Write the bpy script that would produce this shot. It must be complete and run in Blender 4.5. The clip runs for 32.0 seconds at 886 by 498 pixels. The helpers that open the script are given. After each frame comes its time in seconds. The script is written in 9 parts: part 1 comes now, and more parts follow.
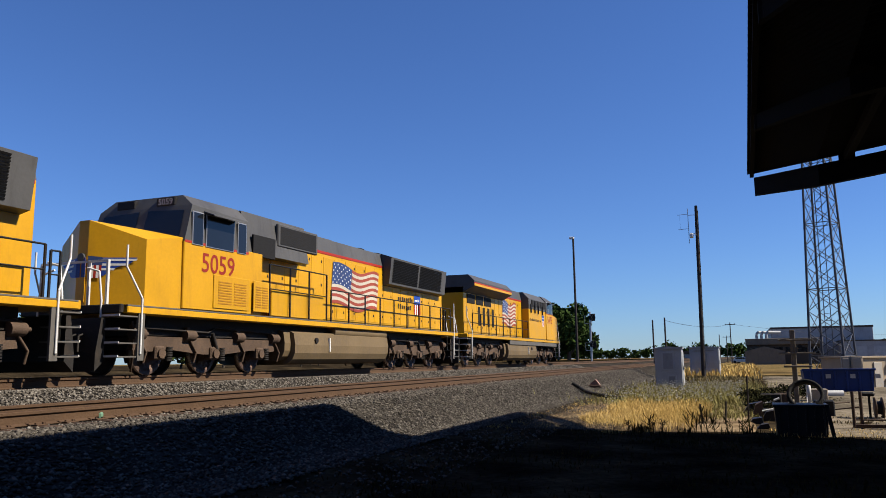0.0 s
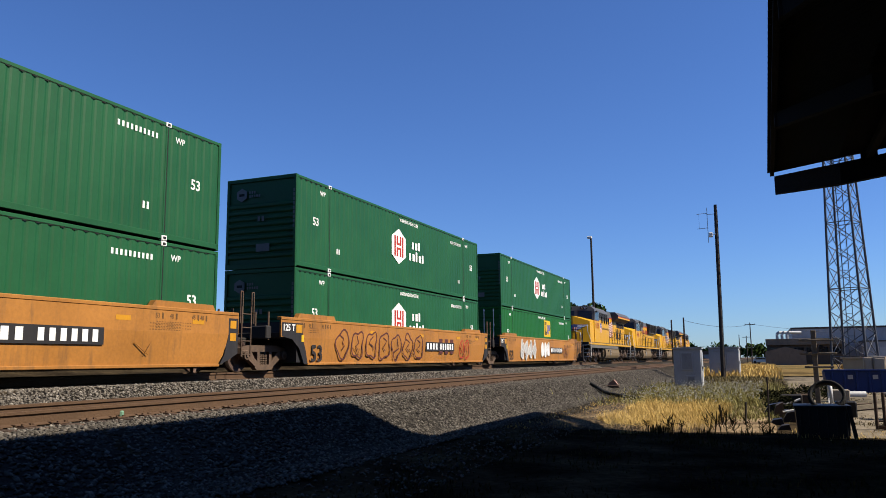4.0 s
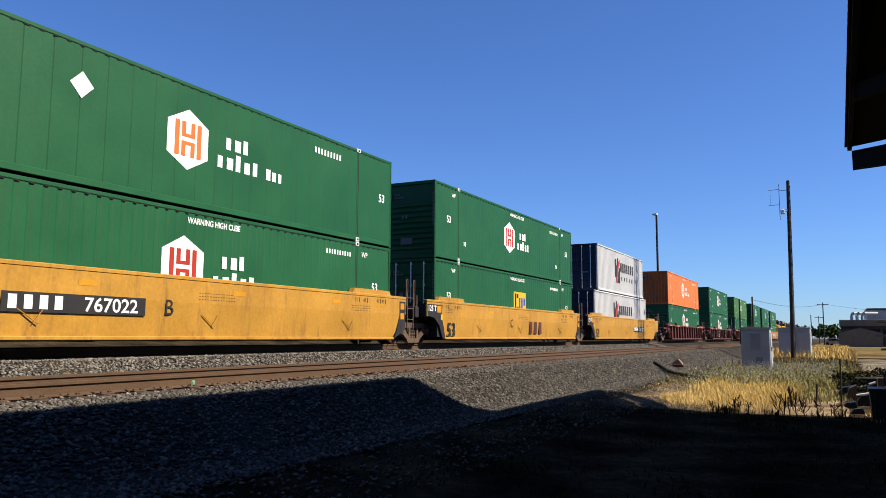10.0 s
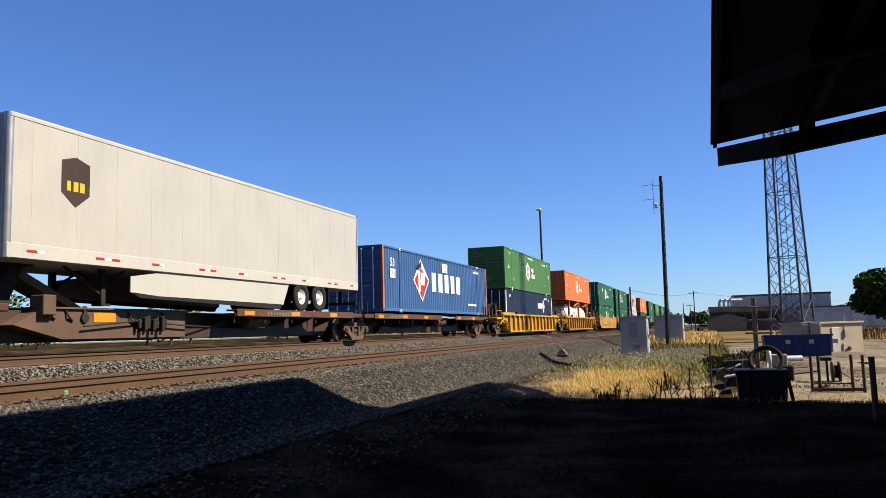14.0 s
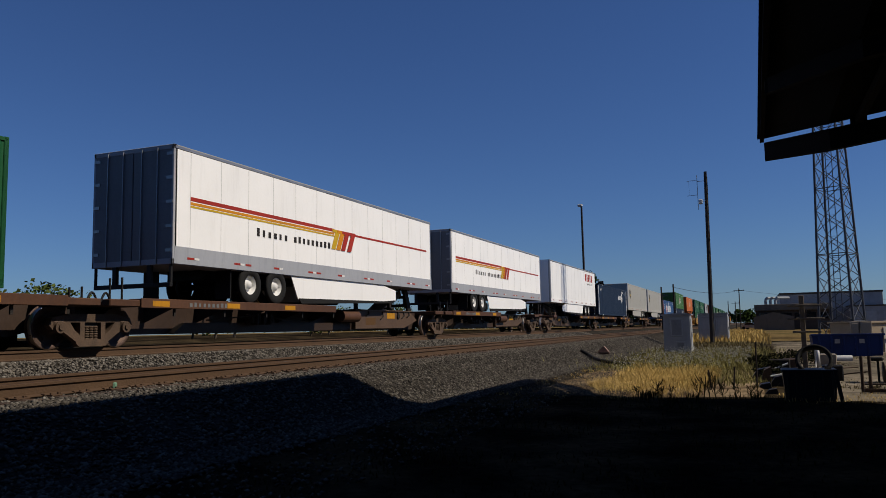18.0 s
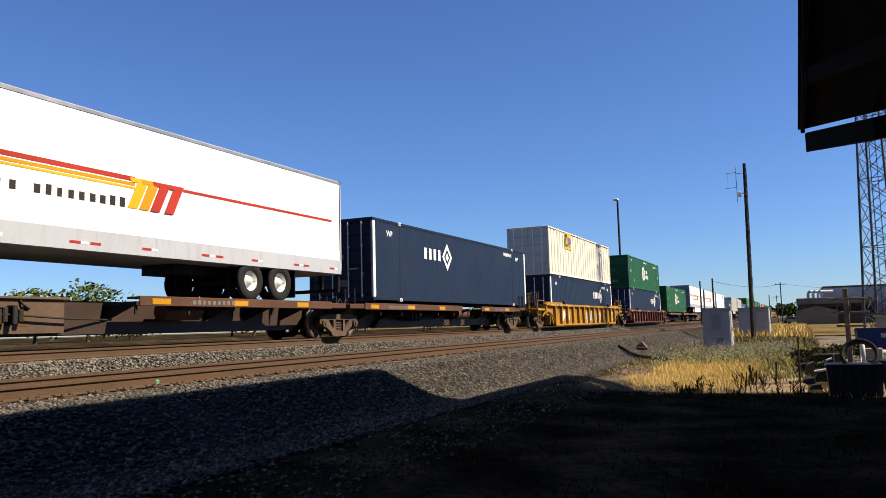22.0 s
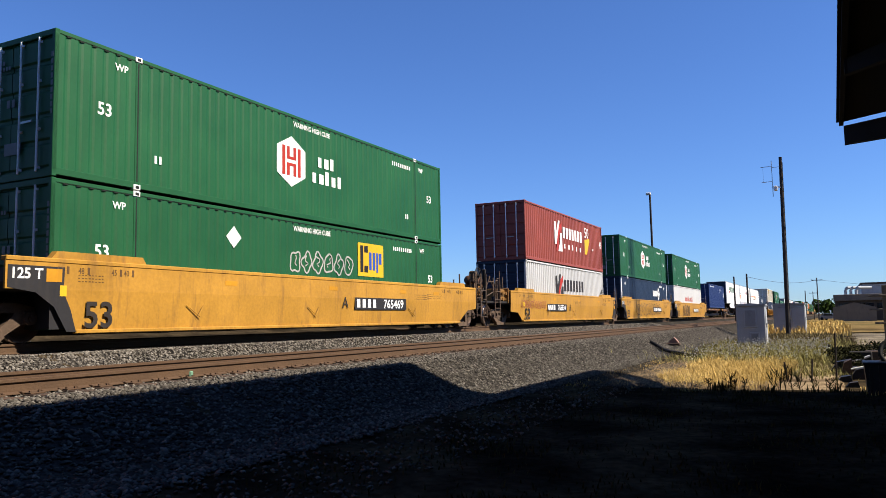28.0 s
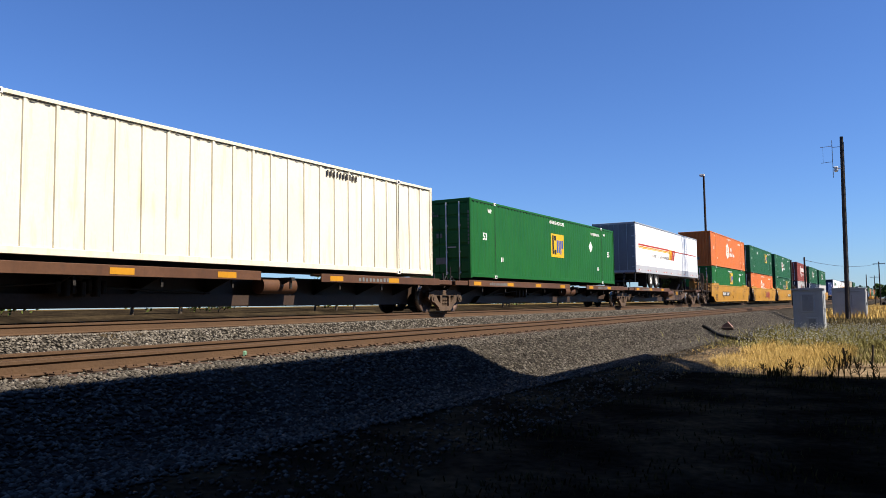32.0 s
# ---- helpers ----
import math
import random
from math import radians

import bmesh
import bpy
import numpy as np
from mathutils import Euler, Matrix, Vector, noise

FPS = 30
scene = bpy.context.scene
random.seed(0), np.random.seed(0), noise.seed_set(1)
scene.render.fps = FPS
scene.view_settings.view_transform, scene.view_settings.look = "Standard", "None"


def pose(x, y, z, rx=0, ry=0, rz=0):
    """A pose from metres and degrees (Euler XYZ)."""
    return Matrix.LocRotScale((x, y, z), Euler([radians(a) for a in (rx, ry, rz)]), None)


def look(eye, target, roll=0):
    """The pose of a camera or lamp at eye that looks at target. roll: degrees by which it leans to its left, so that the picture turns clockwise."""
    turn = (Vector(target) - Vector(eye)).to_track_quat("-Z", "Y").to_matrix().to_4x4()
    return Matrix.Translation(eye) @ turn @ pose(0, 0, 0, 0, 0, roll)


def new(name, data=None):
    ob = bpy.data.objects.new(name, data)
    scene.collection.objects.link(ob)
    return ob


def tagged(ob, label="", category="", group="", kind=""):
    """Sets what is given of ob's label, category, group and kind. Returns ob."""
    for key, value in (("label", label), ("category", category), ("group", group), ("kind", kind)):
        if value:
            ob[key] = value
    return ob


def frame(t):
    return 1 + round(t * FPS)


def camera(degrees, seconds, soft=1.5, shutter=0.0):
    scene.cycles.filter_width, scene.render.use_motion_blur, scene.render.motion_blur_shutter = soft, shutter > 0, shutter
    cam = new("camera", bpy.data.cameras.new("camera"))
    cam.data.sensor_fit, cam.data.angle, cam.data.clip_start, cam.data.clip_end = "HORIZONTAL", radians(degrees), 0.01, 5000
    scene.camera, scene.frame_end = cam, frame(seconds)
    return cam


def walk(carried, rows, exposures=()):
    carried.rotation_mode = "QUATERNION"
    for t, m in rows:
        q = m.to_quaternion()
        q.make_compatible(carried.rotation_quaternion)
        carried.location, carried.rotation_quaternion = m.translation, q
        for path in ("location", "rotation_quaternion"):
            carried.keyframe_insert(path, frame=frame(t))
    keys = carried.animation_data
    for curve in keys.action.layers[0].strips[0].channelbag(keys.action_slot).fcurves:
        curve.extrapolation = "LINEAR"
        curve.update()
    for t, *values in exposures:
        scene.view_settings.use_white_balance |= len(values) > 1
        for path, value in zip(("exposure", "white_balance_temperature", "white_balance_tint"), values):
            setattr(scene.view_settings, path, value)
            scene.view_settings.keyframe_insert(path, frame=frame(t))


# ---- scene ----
# World: the train's track runs along +y, its rail heads lie at z = 0; the eye stands at x = 0, y = 0.
EYE_Z = 0.26
TRACK_X = -14.28          # centre of the track the train runs on
NEAR_TRACK_X, NEAR_TRACK_Z = -9.65, -0.33
GROUND_Z = -1.3
PATH = [
    (0, 21.24, 8.27, -0.74), (0.5, 21.54, 8.62, -1.01), (1, 21.73, 8.76, -0.78), (1.5, 21.98, 8.62, -0.68),
    (2, 22.24, 8.63, -0.67), (2.5, 22.45, 8.58, -0.57), (3, 22.65, 8.44, -0.71), (3.5, 22.54, 8.22, -0.58),
    (5.5, 22.52, 8.49, -0.85), (6, 22.50, 8.48, -0.94), (6.5, 22.54, 8.51, -0.97), (7, 22.63, 8.50, -0.71),
    (7.5, 23.46, 8.45, -1.14), (8, 24.36, 8.08, -1.10), (8.5, 25.18, 7.05, 0.06), (9, 26.72, 6.43, 0.54),
    (9.5, 27.62, 6.50, 0.06), (10, 27.19, 6.51, 0.26), (10.5, 25.31, 6.15, 0.12), (11, 22.86, 6.07, -0.13),
    (11.5, 21.29, 6.09, -0.43), (12, 20.55, 6.28, -0.81), (12.5, 19.87, 6.27, -1.53), (13, 19.09, 6.27, -1.77),
    (13.5, 18.84, 6.18, -1.66), (15.5, 19.14, 6.09, -1.38), (16, 19.24, 6.04, -1.07), (16.5, 19.54, 6.08, -1.09),
    (17, 20.12, 6.16, -1.39), (17.5, 21.02, 6.15, -1.24), (18, 21.89, 5.95, -1.19), (18.5, 22.69, 5.84, -1.49),
    (19, 22.96, 5.83, -1.86), (19.5, 23.31, 5.79, -1.84), (20, 23.68, 5.86, -2.12), (20.5, 24.11, 5.91, -2.23),
    (21, 24.38, 5.93, -2.20), (21.5, 24.65, 5.76, -2.08), (22, 24.52, 5.75, -1.57), (22.5, 24.34, 5.89, -1.67),
    (23, 24.24, 5.82, -1.59), (23.5, 24.26, 5.72, -1.38), (24, 24.29, 5.70, -1.48), (24.5, 24.40, 5.72, -1.57),
    (26.5, 24.85, 5.79, -1.38), (27, 25.45, 5.84, -1.52), (27.5, 25.81, 5.78, -1.50), (28, 26.80, 5.36, -1.15),
    (28.5, 28.25, 5.15, -1.06), (29, 29.66, 5.22, -1.07), (29.5, 30.47, 4.54, -0.77), (30, 30.81, 4.04, -0.85),
    (30.5, 30.78, 3.93, -0.91), (31, 30.48, 3.92, -0.95), (31.5, 30.52, 3.99, -0.92), (32, 30.47, 4.12, -0.79),
]
# seconds, stops, kelvin, tint
EXPOSURES = [
    (0, 0.84, 6500, 10), (2, 0.84, 6520, 10), (3, 0.79, 6530, 10), (3.5, 0.84, 6540, 10), (5.5, 0.99, 6560, 10), (8, 1.04, 6580, 10),
    (9, 0.79, 6590, 10), (10, 1.09, 6500, 10), (11, 1.09, 7000, 10), (12, 1.09, 7300, 10), (13, 1.19, 6900, 10), (15.5, 1.04, 6700, 10),
    (16, 0.79, 6630, 10), (17, 0.1, 6500, 10), (18, -0.2, 6550, 10), (19, 0.64, 6600, 10), (20, 1.34, 7000, 10), (21, 0.79, 6500, 10),
    (22, 1.04, 7000, 10), (23, 0.0, 6300, 10), (24, -0.16, 6130, 10), (24.5, -0.03, 6050, 10), (26.5, 1.04, 6450, 10), (27, 1.09, 6480, 10),
    (28, 1.14, 6550, 10), (29, 1.39, 6550, 10), (30, 1.54, 6550, 10), (31, 0.69, 6580, 10), (32, 1.04, 6600, 10),
]

cam = camera(59.92, 32.0, soft=0.55)
walk(cam, [(t, pose(0, 0, EYE_Z, 90 + p, 0, y) @ pose(0, 0, 0, 0, 0, r)) for t, y, p, r in PATH],
     exposures=EXPOSURES)

# ---- light: clear sky, sun over the shed behind the eye ----
SUN_EL, SUN_AZ = 44.7, 11.5      # azimuth from +x towards +y
world = bpy.data.worlds.new("sky")
scene.world = world
world.use_nodes = True
wn = world.node_tree.nodes
wn.clear()
sky = wn.new("ShaderNodeTexSky")
sky.sky_type = "NISHITA"
sky.sun_disc = False
sky.sun_elevation, sky.sun_rotation = radians(SUN_EL), radians(90 - SUN_AZ)
sky.air_density, sky.dust_density, sky.ozone_density = 1.0, 0.1, 4.0
bg = wn.new("ShaderNodeBackground")
bg.inputs["Strength"].default_value = 0.05
wo = wn.new("ShaderNodeOutputWorld")
tone = wn.new("ShaderNodeMix")
tone.data_type, tone.blend_type = "RGBA", "MULTIPLY"
tone.inputs["Factor"].default_value = 1.0
tone.inputs["B"].default_value = (0.655, 0.92, 1.42, 1)
world.node_tree.links.new(sky.outputs[0], tone.inputs["A"])
world.node_tree.links.new(tone.outputs["Result"], bg.inputs[0])
world.node_tree.links.new(bg.outputs[0], wo.inputs[0])
sun_data = bpy.data.lights.new("sun", "SUN")
sun_data.energy, sun_data.angle, sun_data.color = 5.0, radians(0.53), (1.0, 0.90, 0.76)
sun = new("sun", sun_data)
SUN_DIR = Vector((math.cos(radians(SUN_EL)) * math.cos(radians(SUN_AZ)), math.cos(radians(SUN_EL)) * math.sin(radians(SUN_AZ)), math.sin(radians(SUN_EL))))
sun.matrix_world = look(SUN_DIR * 60, (0, 0, 0))

# ---- materials ----
MATS = {}
DEPTH = 0.8               # scales the base colours below down so that shade renders deeper


def material(name, base, rough=0.6, metal=0.0, vary=0.25, scale=1.5, streak=0.0, dirt=None, dirt_amount=0.0, bump=0.02, bump_scale=30.0, rand=0.0, generated=False, spec=0.22):
    """A painted or raw surface: broad stains, fine grain, optional runs and dirt, fine relief."""
    if name in MATS:
        return MATS[name]
    m = bpy.data.materials.new(name)
    m.use_nodes = True
    n, l = m.node_tree.nodes, m.node_tree.links
    b = n["Principled BSDF"]
    co = n.new("ShaderNodeTexCoord")
    src = co.outputs["Object"]
    big = n.new("ShaderNodeTexNoise")
    big.inputs["Scale"].default_value, big.inputs["Detail"].default_value = scale, 5
    l.new(src, big.inputs["Vector"])
    fine = n.new("ShaderNodeTexNoise")
    fine.inputs["Scale"].default_value, fine.inputs["Detail"].default_value = bump_scale, 4
    l.new(src, fine.inputs["Vector"])
    ramp = n.new("ShaderNodeMapRange")
    ramp.inputs["From Min"].default_value, ramp.inputs["From Max"].default_value = 0.3, 0.7
    ramp.inputs["To Min"].default_value, ramp.inputs["To Max"].default_value = 1 - vary, 1 + vary * 0.5
    l.new(big.outputs["Fac"], ramp.inputs["Value"])
    grain = n.new("ShaderNodeMapRange")
    grain.inputs["From Min"].default_value, grain.inputs["From Max"].default_value = 0.3, 0.7
    grain.inputs["To Min"].default_value, grain.inputs["To Max"].default_value = 1 - vary * 0.5, 1 + vary * 0.35
    l.new(fine.outputs["Fac"], grain.inputs["Value"])
    mul = n.new("ShaderNodeMath")
    mul.operation = "MULTIPLY"
    l.new(ramp.outputs[0], mul.inputs[0])
    l.new(grain.outputs[0], mul.inputs[1])
    last = mul.outputs[0]
    if rand:
        info = n.new("ShaderNodeObjectInfo")
        rr = n.new("ShaderNodeMapRange")
        rr.inputs["To Min"].default_value, rr.inputs["To Max"].default_value = 1 - rand, 1 + rand
        l.new(info.outputs["Random"], rr.inputs["Value"])
        m2 = n.new("ShaderNodeMath")
        m2.operation = "MULTIPLY"
        l.new(last, m2.inputs[0])
        l.new(rr.outputs[0], m2.inputs[1])
        last = m2.outputs[0]
    vm = n.new("ShaderNodeVectorMath")
    vm.operation = "SCALE"
    vm.inputs[0].default_value = [c * DEPTH for c in base]
    l.new(last, vm.inputs["Scale"])
    colour = vm.outputs[0]
    if dirt:
        mp = n.new("ShaderNodeMapping")
        mp.inputs["Scale"].default_value = (1.0, 2.6, 0.35 if streak else 2.0)
        l.new(src, mp.inputs["Vector"])
        st = n.new("ShaderNodeTexNoise")
        st.inputs["Scale"].default_value, st.inputs["Detail"].default_value, st.inputs["Roughness"].default_value = 1.6, 8, 0.65
        l.new(mp.outputs[0], st.inputs["Vector"])
        dr = n.new("ShaderNodeMapRange")
        dr.inputs["From Min"].default_value, dr.inputs["From Max"].default_value = 0.52, 0.75
        dr.inputs["To Max"].default_value = dirt_amount
        l.new(st.outputs["Fac"], dr.inputs["Value"])
        mix = n.new("ShaderNodeMix")
        mix.data_type = "RGBA"
        mix.inputs["B"].default_value = (*(c * DEPTH for c in dirt), 1)
        l.new(dr.outputs[0], mix.inputs["Factor"])
        l.new(colour, mix.inputs["A"])
        colour = mix.outputs["Result"]
    l.new(colour, b.inputs["Base Color"])
    rg = n.new("ShaderNodeMapRange")
    rg.inputs["To Min"].default_value, rg.inputs["To Max"].default_value = max(0.02, rough - 0.12), min(1, rough + 0.15)
    l.new(big.outputs["Fac"], rg.inputs["Value"])
    l.new(rg.outputs[0], b.inputs["Roughness"])
    b.inputs["Metallic"].default_value = metal
    b.inputs["Specular IOR Level"].default_value = spec
    if bump:
        bp = n.new("ShaderNodeBump")
        bp.inputs["Strength"].default_value, bp.inputs["Distance"].default_value = 0.5, bump
        l.new(fine.outputs["Fac"], bp.inputs["Height"])
        l.new(bp.outputs[0], b.inputs["Normal"])
    MATS[name] = m
    return m


SOOT = (0.0246, 0.0221, 0.0205)


def paint(name, base, rough=0.5, dirt=SOOT, amount=0.35, vary=0.14, rand=0.06):
    return material(name, base, rough, vary=vary, scale=0.7, streak=1, dirt=dirt, dirt_amount=amount, bump=0.004, bump_scale=14, rand=rand)


GREEN = paint("green_paint", (0.010, 0.089, 0.030), amount=0.18)
GREEN_B = paint("bright_green_paint", (0.0082, 0.1107, 0.018), amount=0.18)
GREEN_C = paint("faded_green_paint", (0.056, 0.158, 0.042), amount=0.2)
ORANGE = paint("orange_paint", (0.60, 0.158, 0.034), amount=0.15)
DOOR_BROWN = paint("dark_brown_door_paint", (0.085, 0.032, 0.026), amount=0.3)
NAVY = paint("navy_paint", (0.0095, 0.021, 0.048), amount=0.15)
BLUE = paint("blue_paint", (0.046, 0.128, 0.30), amount=0.25)
DEEP_BLUE = paint("deep_blue_paint", (0.0148, 0.0369, 0.1394), amount=0.2)
RED_BROWN = paint("red_brown_paint", (0.2788, 0.0615, 0.0451), dirt=(0.205, 0.0984, 0.082), amount=0.4)
WHITE_BOX = paint("white_box_paint", (0.52, 0.525, 0.52), dirt=(0.246, 0.2132, 0.164), amount=0.35, vary=0.07)
CREAM = paint("cream_paint", (0.74, 0.70, 0.575), dirt=(0.46, 0.38, 0.20), amount=0.6, vary=0.07)
WHITE_TRAILER = paint("white_trailer_sheet", (1.0, 1.0, 0.99), rough=0.35, dirt=(0.369, 0.3444, 0.2952), amount=0.15, vary=0.03)
GREY_TRAILER = paint("grey_trailer_sheet", (0.4264, 0.4182, 0.3772), rough=0.45, dirt=(0.205, 0.1804, 0.1476), amount=0.2, vary=0.05)
ALU = material("brushed_aluminium", (0.4264, 0.4346, 0.451), 0.42, 0.75, vary=0.15, bump=0.002)
GALVANISED = material("galvanised_lock_rod", (0.95, 0.95, 0.93), 0.4, 0.0, vary=0.1, spec=0.5)
RUSTY_YELLOW = paint("rust_stained_yellow_paint", (0.23, 0.115, 0.03), dirt=(0.08, 0.045, 0.025), amount=0.8, vary=0.3)
CAR_YELLOW = paint("car_yellow_paint", (0.43, 0.22, 0.030), dirt=(0.164, 0.082, 0.0287), amount=0.75, vary=0.24)
CAR_RIB_YELLOW = paint("ribbed_car_yellow_paint", (0.4592, 0.246, 0.0246), dirt=(0.1066, 0.0574, 0.0246), amount=0.75, vary=0.25)
CAR_ORANGE = paint("car_orange_paint", (0.36, 0.155, 0.032), dirt=(0.13, 0.075, 0.035), amount=0.75, vary=0.22)
CAR_BROWN = paint("car_brown_paint", (0.0943, 0.0295, 0.023), dirt=(0.041, 0.0246, 0.0205), amount=0.5, vary=0.22)
# Two tones of one brown: shaded under the decks, lightened where sun strikes.
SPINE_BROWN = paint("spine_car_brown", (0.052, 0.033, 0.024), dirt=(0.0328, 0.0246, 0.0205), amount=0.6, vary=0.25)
SPINE_SUNLIT = paint("sunlit_spine_sill_brown", (0.115, 0.072, 0.047), dirt=(0.06, 0.04, 0.03), amount=0.5, vary=0.25)
SPINE_DECK = paint("spine_deck_rusty_brown", (0.105, 0.050, 0.027), dirt=(0.0492, 0.0287, 0.0205), amount=0.6, vary=0.25)
STEEL_DARK = material("dark_running_gear_steel", (0.0287, 0.0254, 0.023), 0.7, 0.2, vary=0.35, dirt=(0.0738, 0.0533, 0.0369), dirt_amount=0.6)
STEEL_DUSTY = material("dusty_truck_steel", (0.112, 0.074, 0.050), 0.75, 0.1, vary=0.35, dirt=(0.041, 0.0328, 0.0271), dirt_amount=0.6)
WHEEL_STEEL = material("rusty_wheel_steel", (0.1066, 0.0697, 0.0541), 0.55, 0.5, vary=0.3)
TREAD = material("polished_wheel_tread", (0.451, 0.4428, 0.4264), 0.25, 1.0, vary=0.1)
CAR_STENCIL = paint("worn_car_stencil", (0.12, 0.062, 0.02), amount=0.3)
STENCIL = paint("black_stencil_paint", (0.03, 0.024, 0.02), amount=0.1)
PANEL_BLACK = paint("worn_black_panel_paint", (0.022, 0.021, 0.023), rough=0.6, dirt=(0.05, 0.043, 0.036), amount=0.4)
REFLECTOR = paint("dulled_amber_reflector", (0.52, 0.24, 0.012), amount=0.25)
BLACK = material("matt_black_paint", (0.0131, 0.0131, 0.0139), 0.6, vary=0.2)
RUBBER = material("tyre_rubber", (0.0148, 0.0148, 0.0148), 0.85, vary=0.2)
LOCO_YELLOW = paint("locomotive_yellow_paint", (0.60, 0.312, 0.010), rough=0.38, dirt=(0.246, 0.123, 0.0246), amount=0.35, vary=0.1)
LOCO_GREY = paint("locomotive_grey_paint", (0.0861, 0.0861, 0.0861), rough=0.5, dirt=(0.0369, 0.0344, 0.0328), amount=0.5)
LOCO_FRAME = paint("grey_frame_paint", (0.123, 0.1148, 0.1025), rough=0.6, dirt=(0.0656, 0.0533, 0.041), amount=0.6)
RED = paint("red_paint", (0.3936, 0.0328, 0.018), amount=0.1)
RUSTY_ORANGE = paint("faded_rust_orange", (0.42, 0.12, 0.02), amount=0.4)
NUMBER_RED = paint("number_red_paint", (0.2952, 0.0246, 0.0164), amount=0.2)
WHITE = paint("white_lettering_paint", (0.80, 0.80, 0.78), amount=0.08, vary=0.05)
YELLOW_MARK = paint("yellow_marking_paint", (0.656, 0.41, 0.0164), amount=0.1)
BRIGHT_ORANGE = paint("reflective_orange", (0.697, 0.2624, 0.0082), amount=0.1)
FLAG_RED = paint("faded_flag_red", (0.33, 0.07, 0.045), amount=0.3)
FLAG_WHITE = paint("worn_flag_white", (0.58, 0.53, 0.43), dirt=(0.30, 0.20, 0.08), amount=0.5)
FLAG_BLUE = paint("flag_blue_paint", (0.041, 0.0697, 0.1886), amount=0.05)
LOGO_BLUE = paint("mark_blue_paint", (0.0246, 0.0738, 0.369), amount=0.05)
RAIL_STRIPE = paint("silver_handrail_paint", (0.72, 0.72, 0.70), amount=0.1)
GLASS_DARK = material("dark_cab_glass", (0.0098, 0.0115, 0.0148), 0.06, 0.0, vary=0.05, bump=0.0, spec=0.5)
DOOR_GREY = paint("dull_aluminium_door", (0.2214, 0.2296, 0.246), rough=0.5, amount=0.2)
BAND_GREY = paint("pale_grey_rail_band", (0.40, 0.42, 0.46), rough=0.5, amount=0.25, vary=0.06)
TANK_CAR_YELLOW = paint("dirty_rib_yellow", (0.3854, 0.1927, 0.0205), dirt=(0.0984, 0.0492, 0.0205), amount=0.85, vary=0.28)
GRILLE = material("dark_grille", (0.0115, 0.0115, 0.0123), 0.75, vary=0.2)
TANK_WHITE = paint("white_tank_paint", (0.78, 0.78, 0.77), rough=0.3, amount=0.1, vary=0.04)
RAIL_STEEL = material("weathered_rail_side", (0.094, 0.055, 0.031), 0.85, 0.0, vary=0.16, scale=3, dirt=(0.075, 0.042, 0.024), dirt_amount=0.5)
RAIL_HEAD = material("rail_head_band", (0.060, 0.030, 0.020), 0.55, 0.2, vary=0.2)
TIE_WOOD = material("weathered_tie_wood", (0.082, 0.0508, 0.0344), 0.9, vary=0.35, scale=4, bump=0.02, rand=0.3)

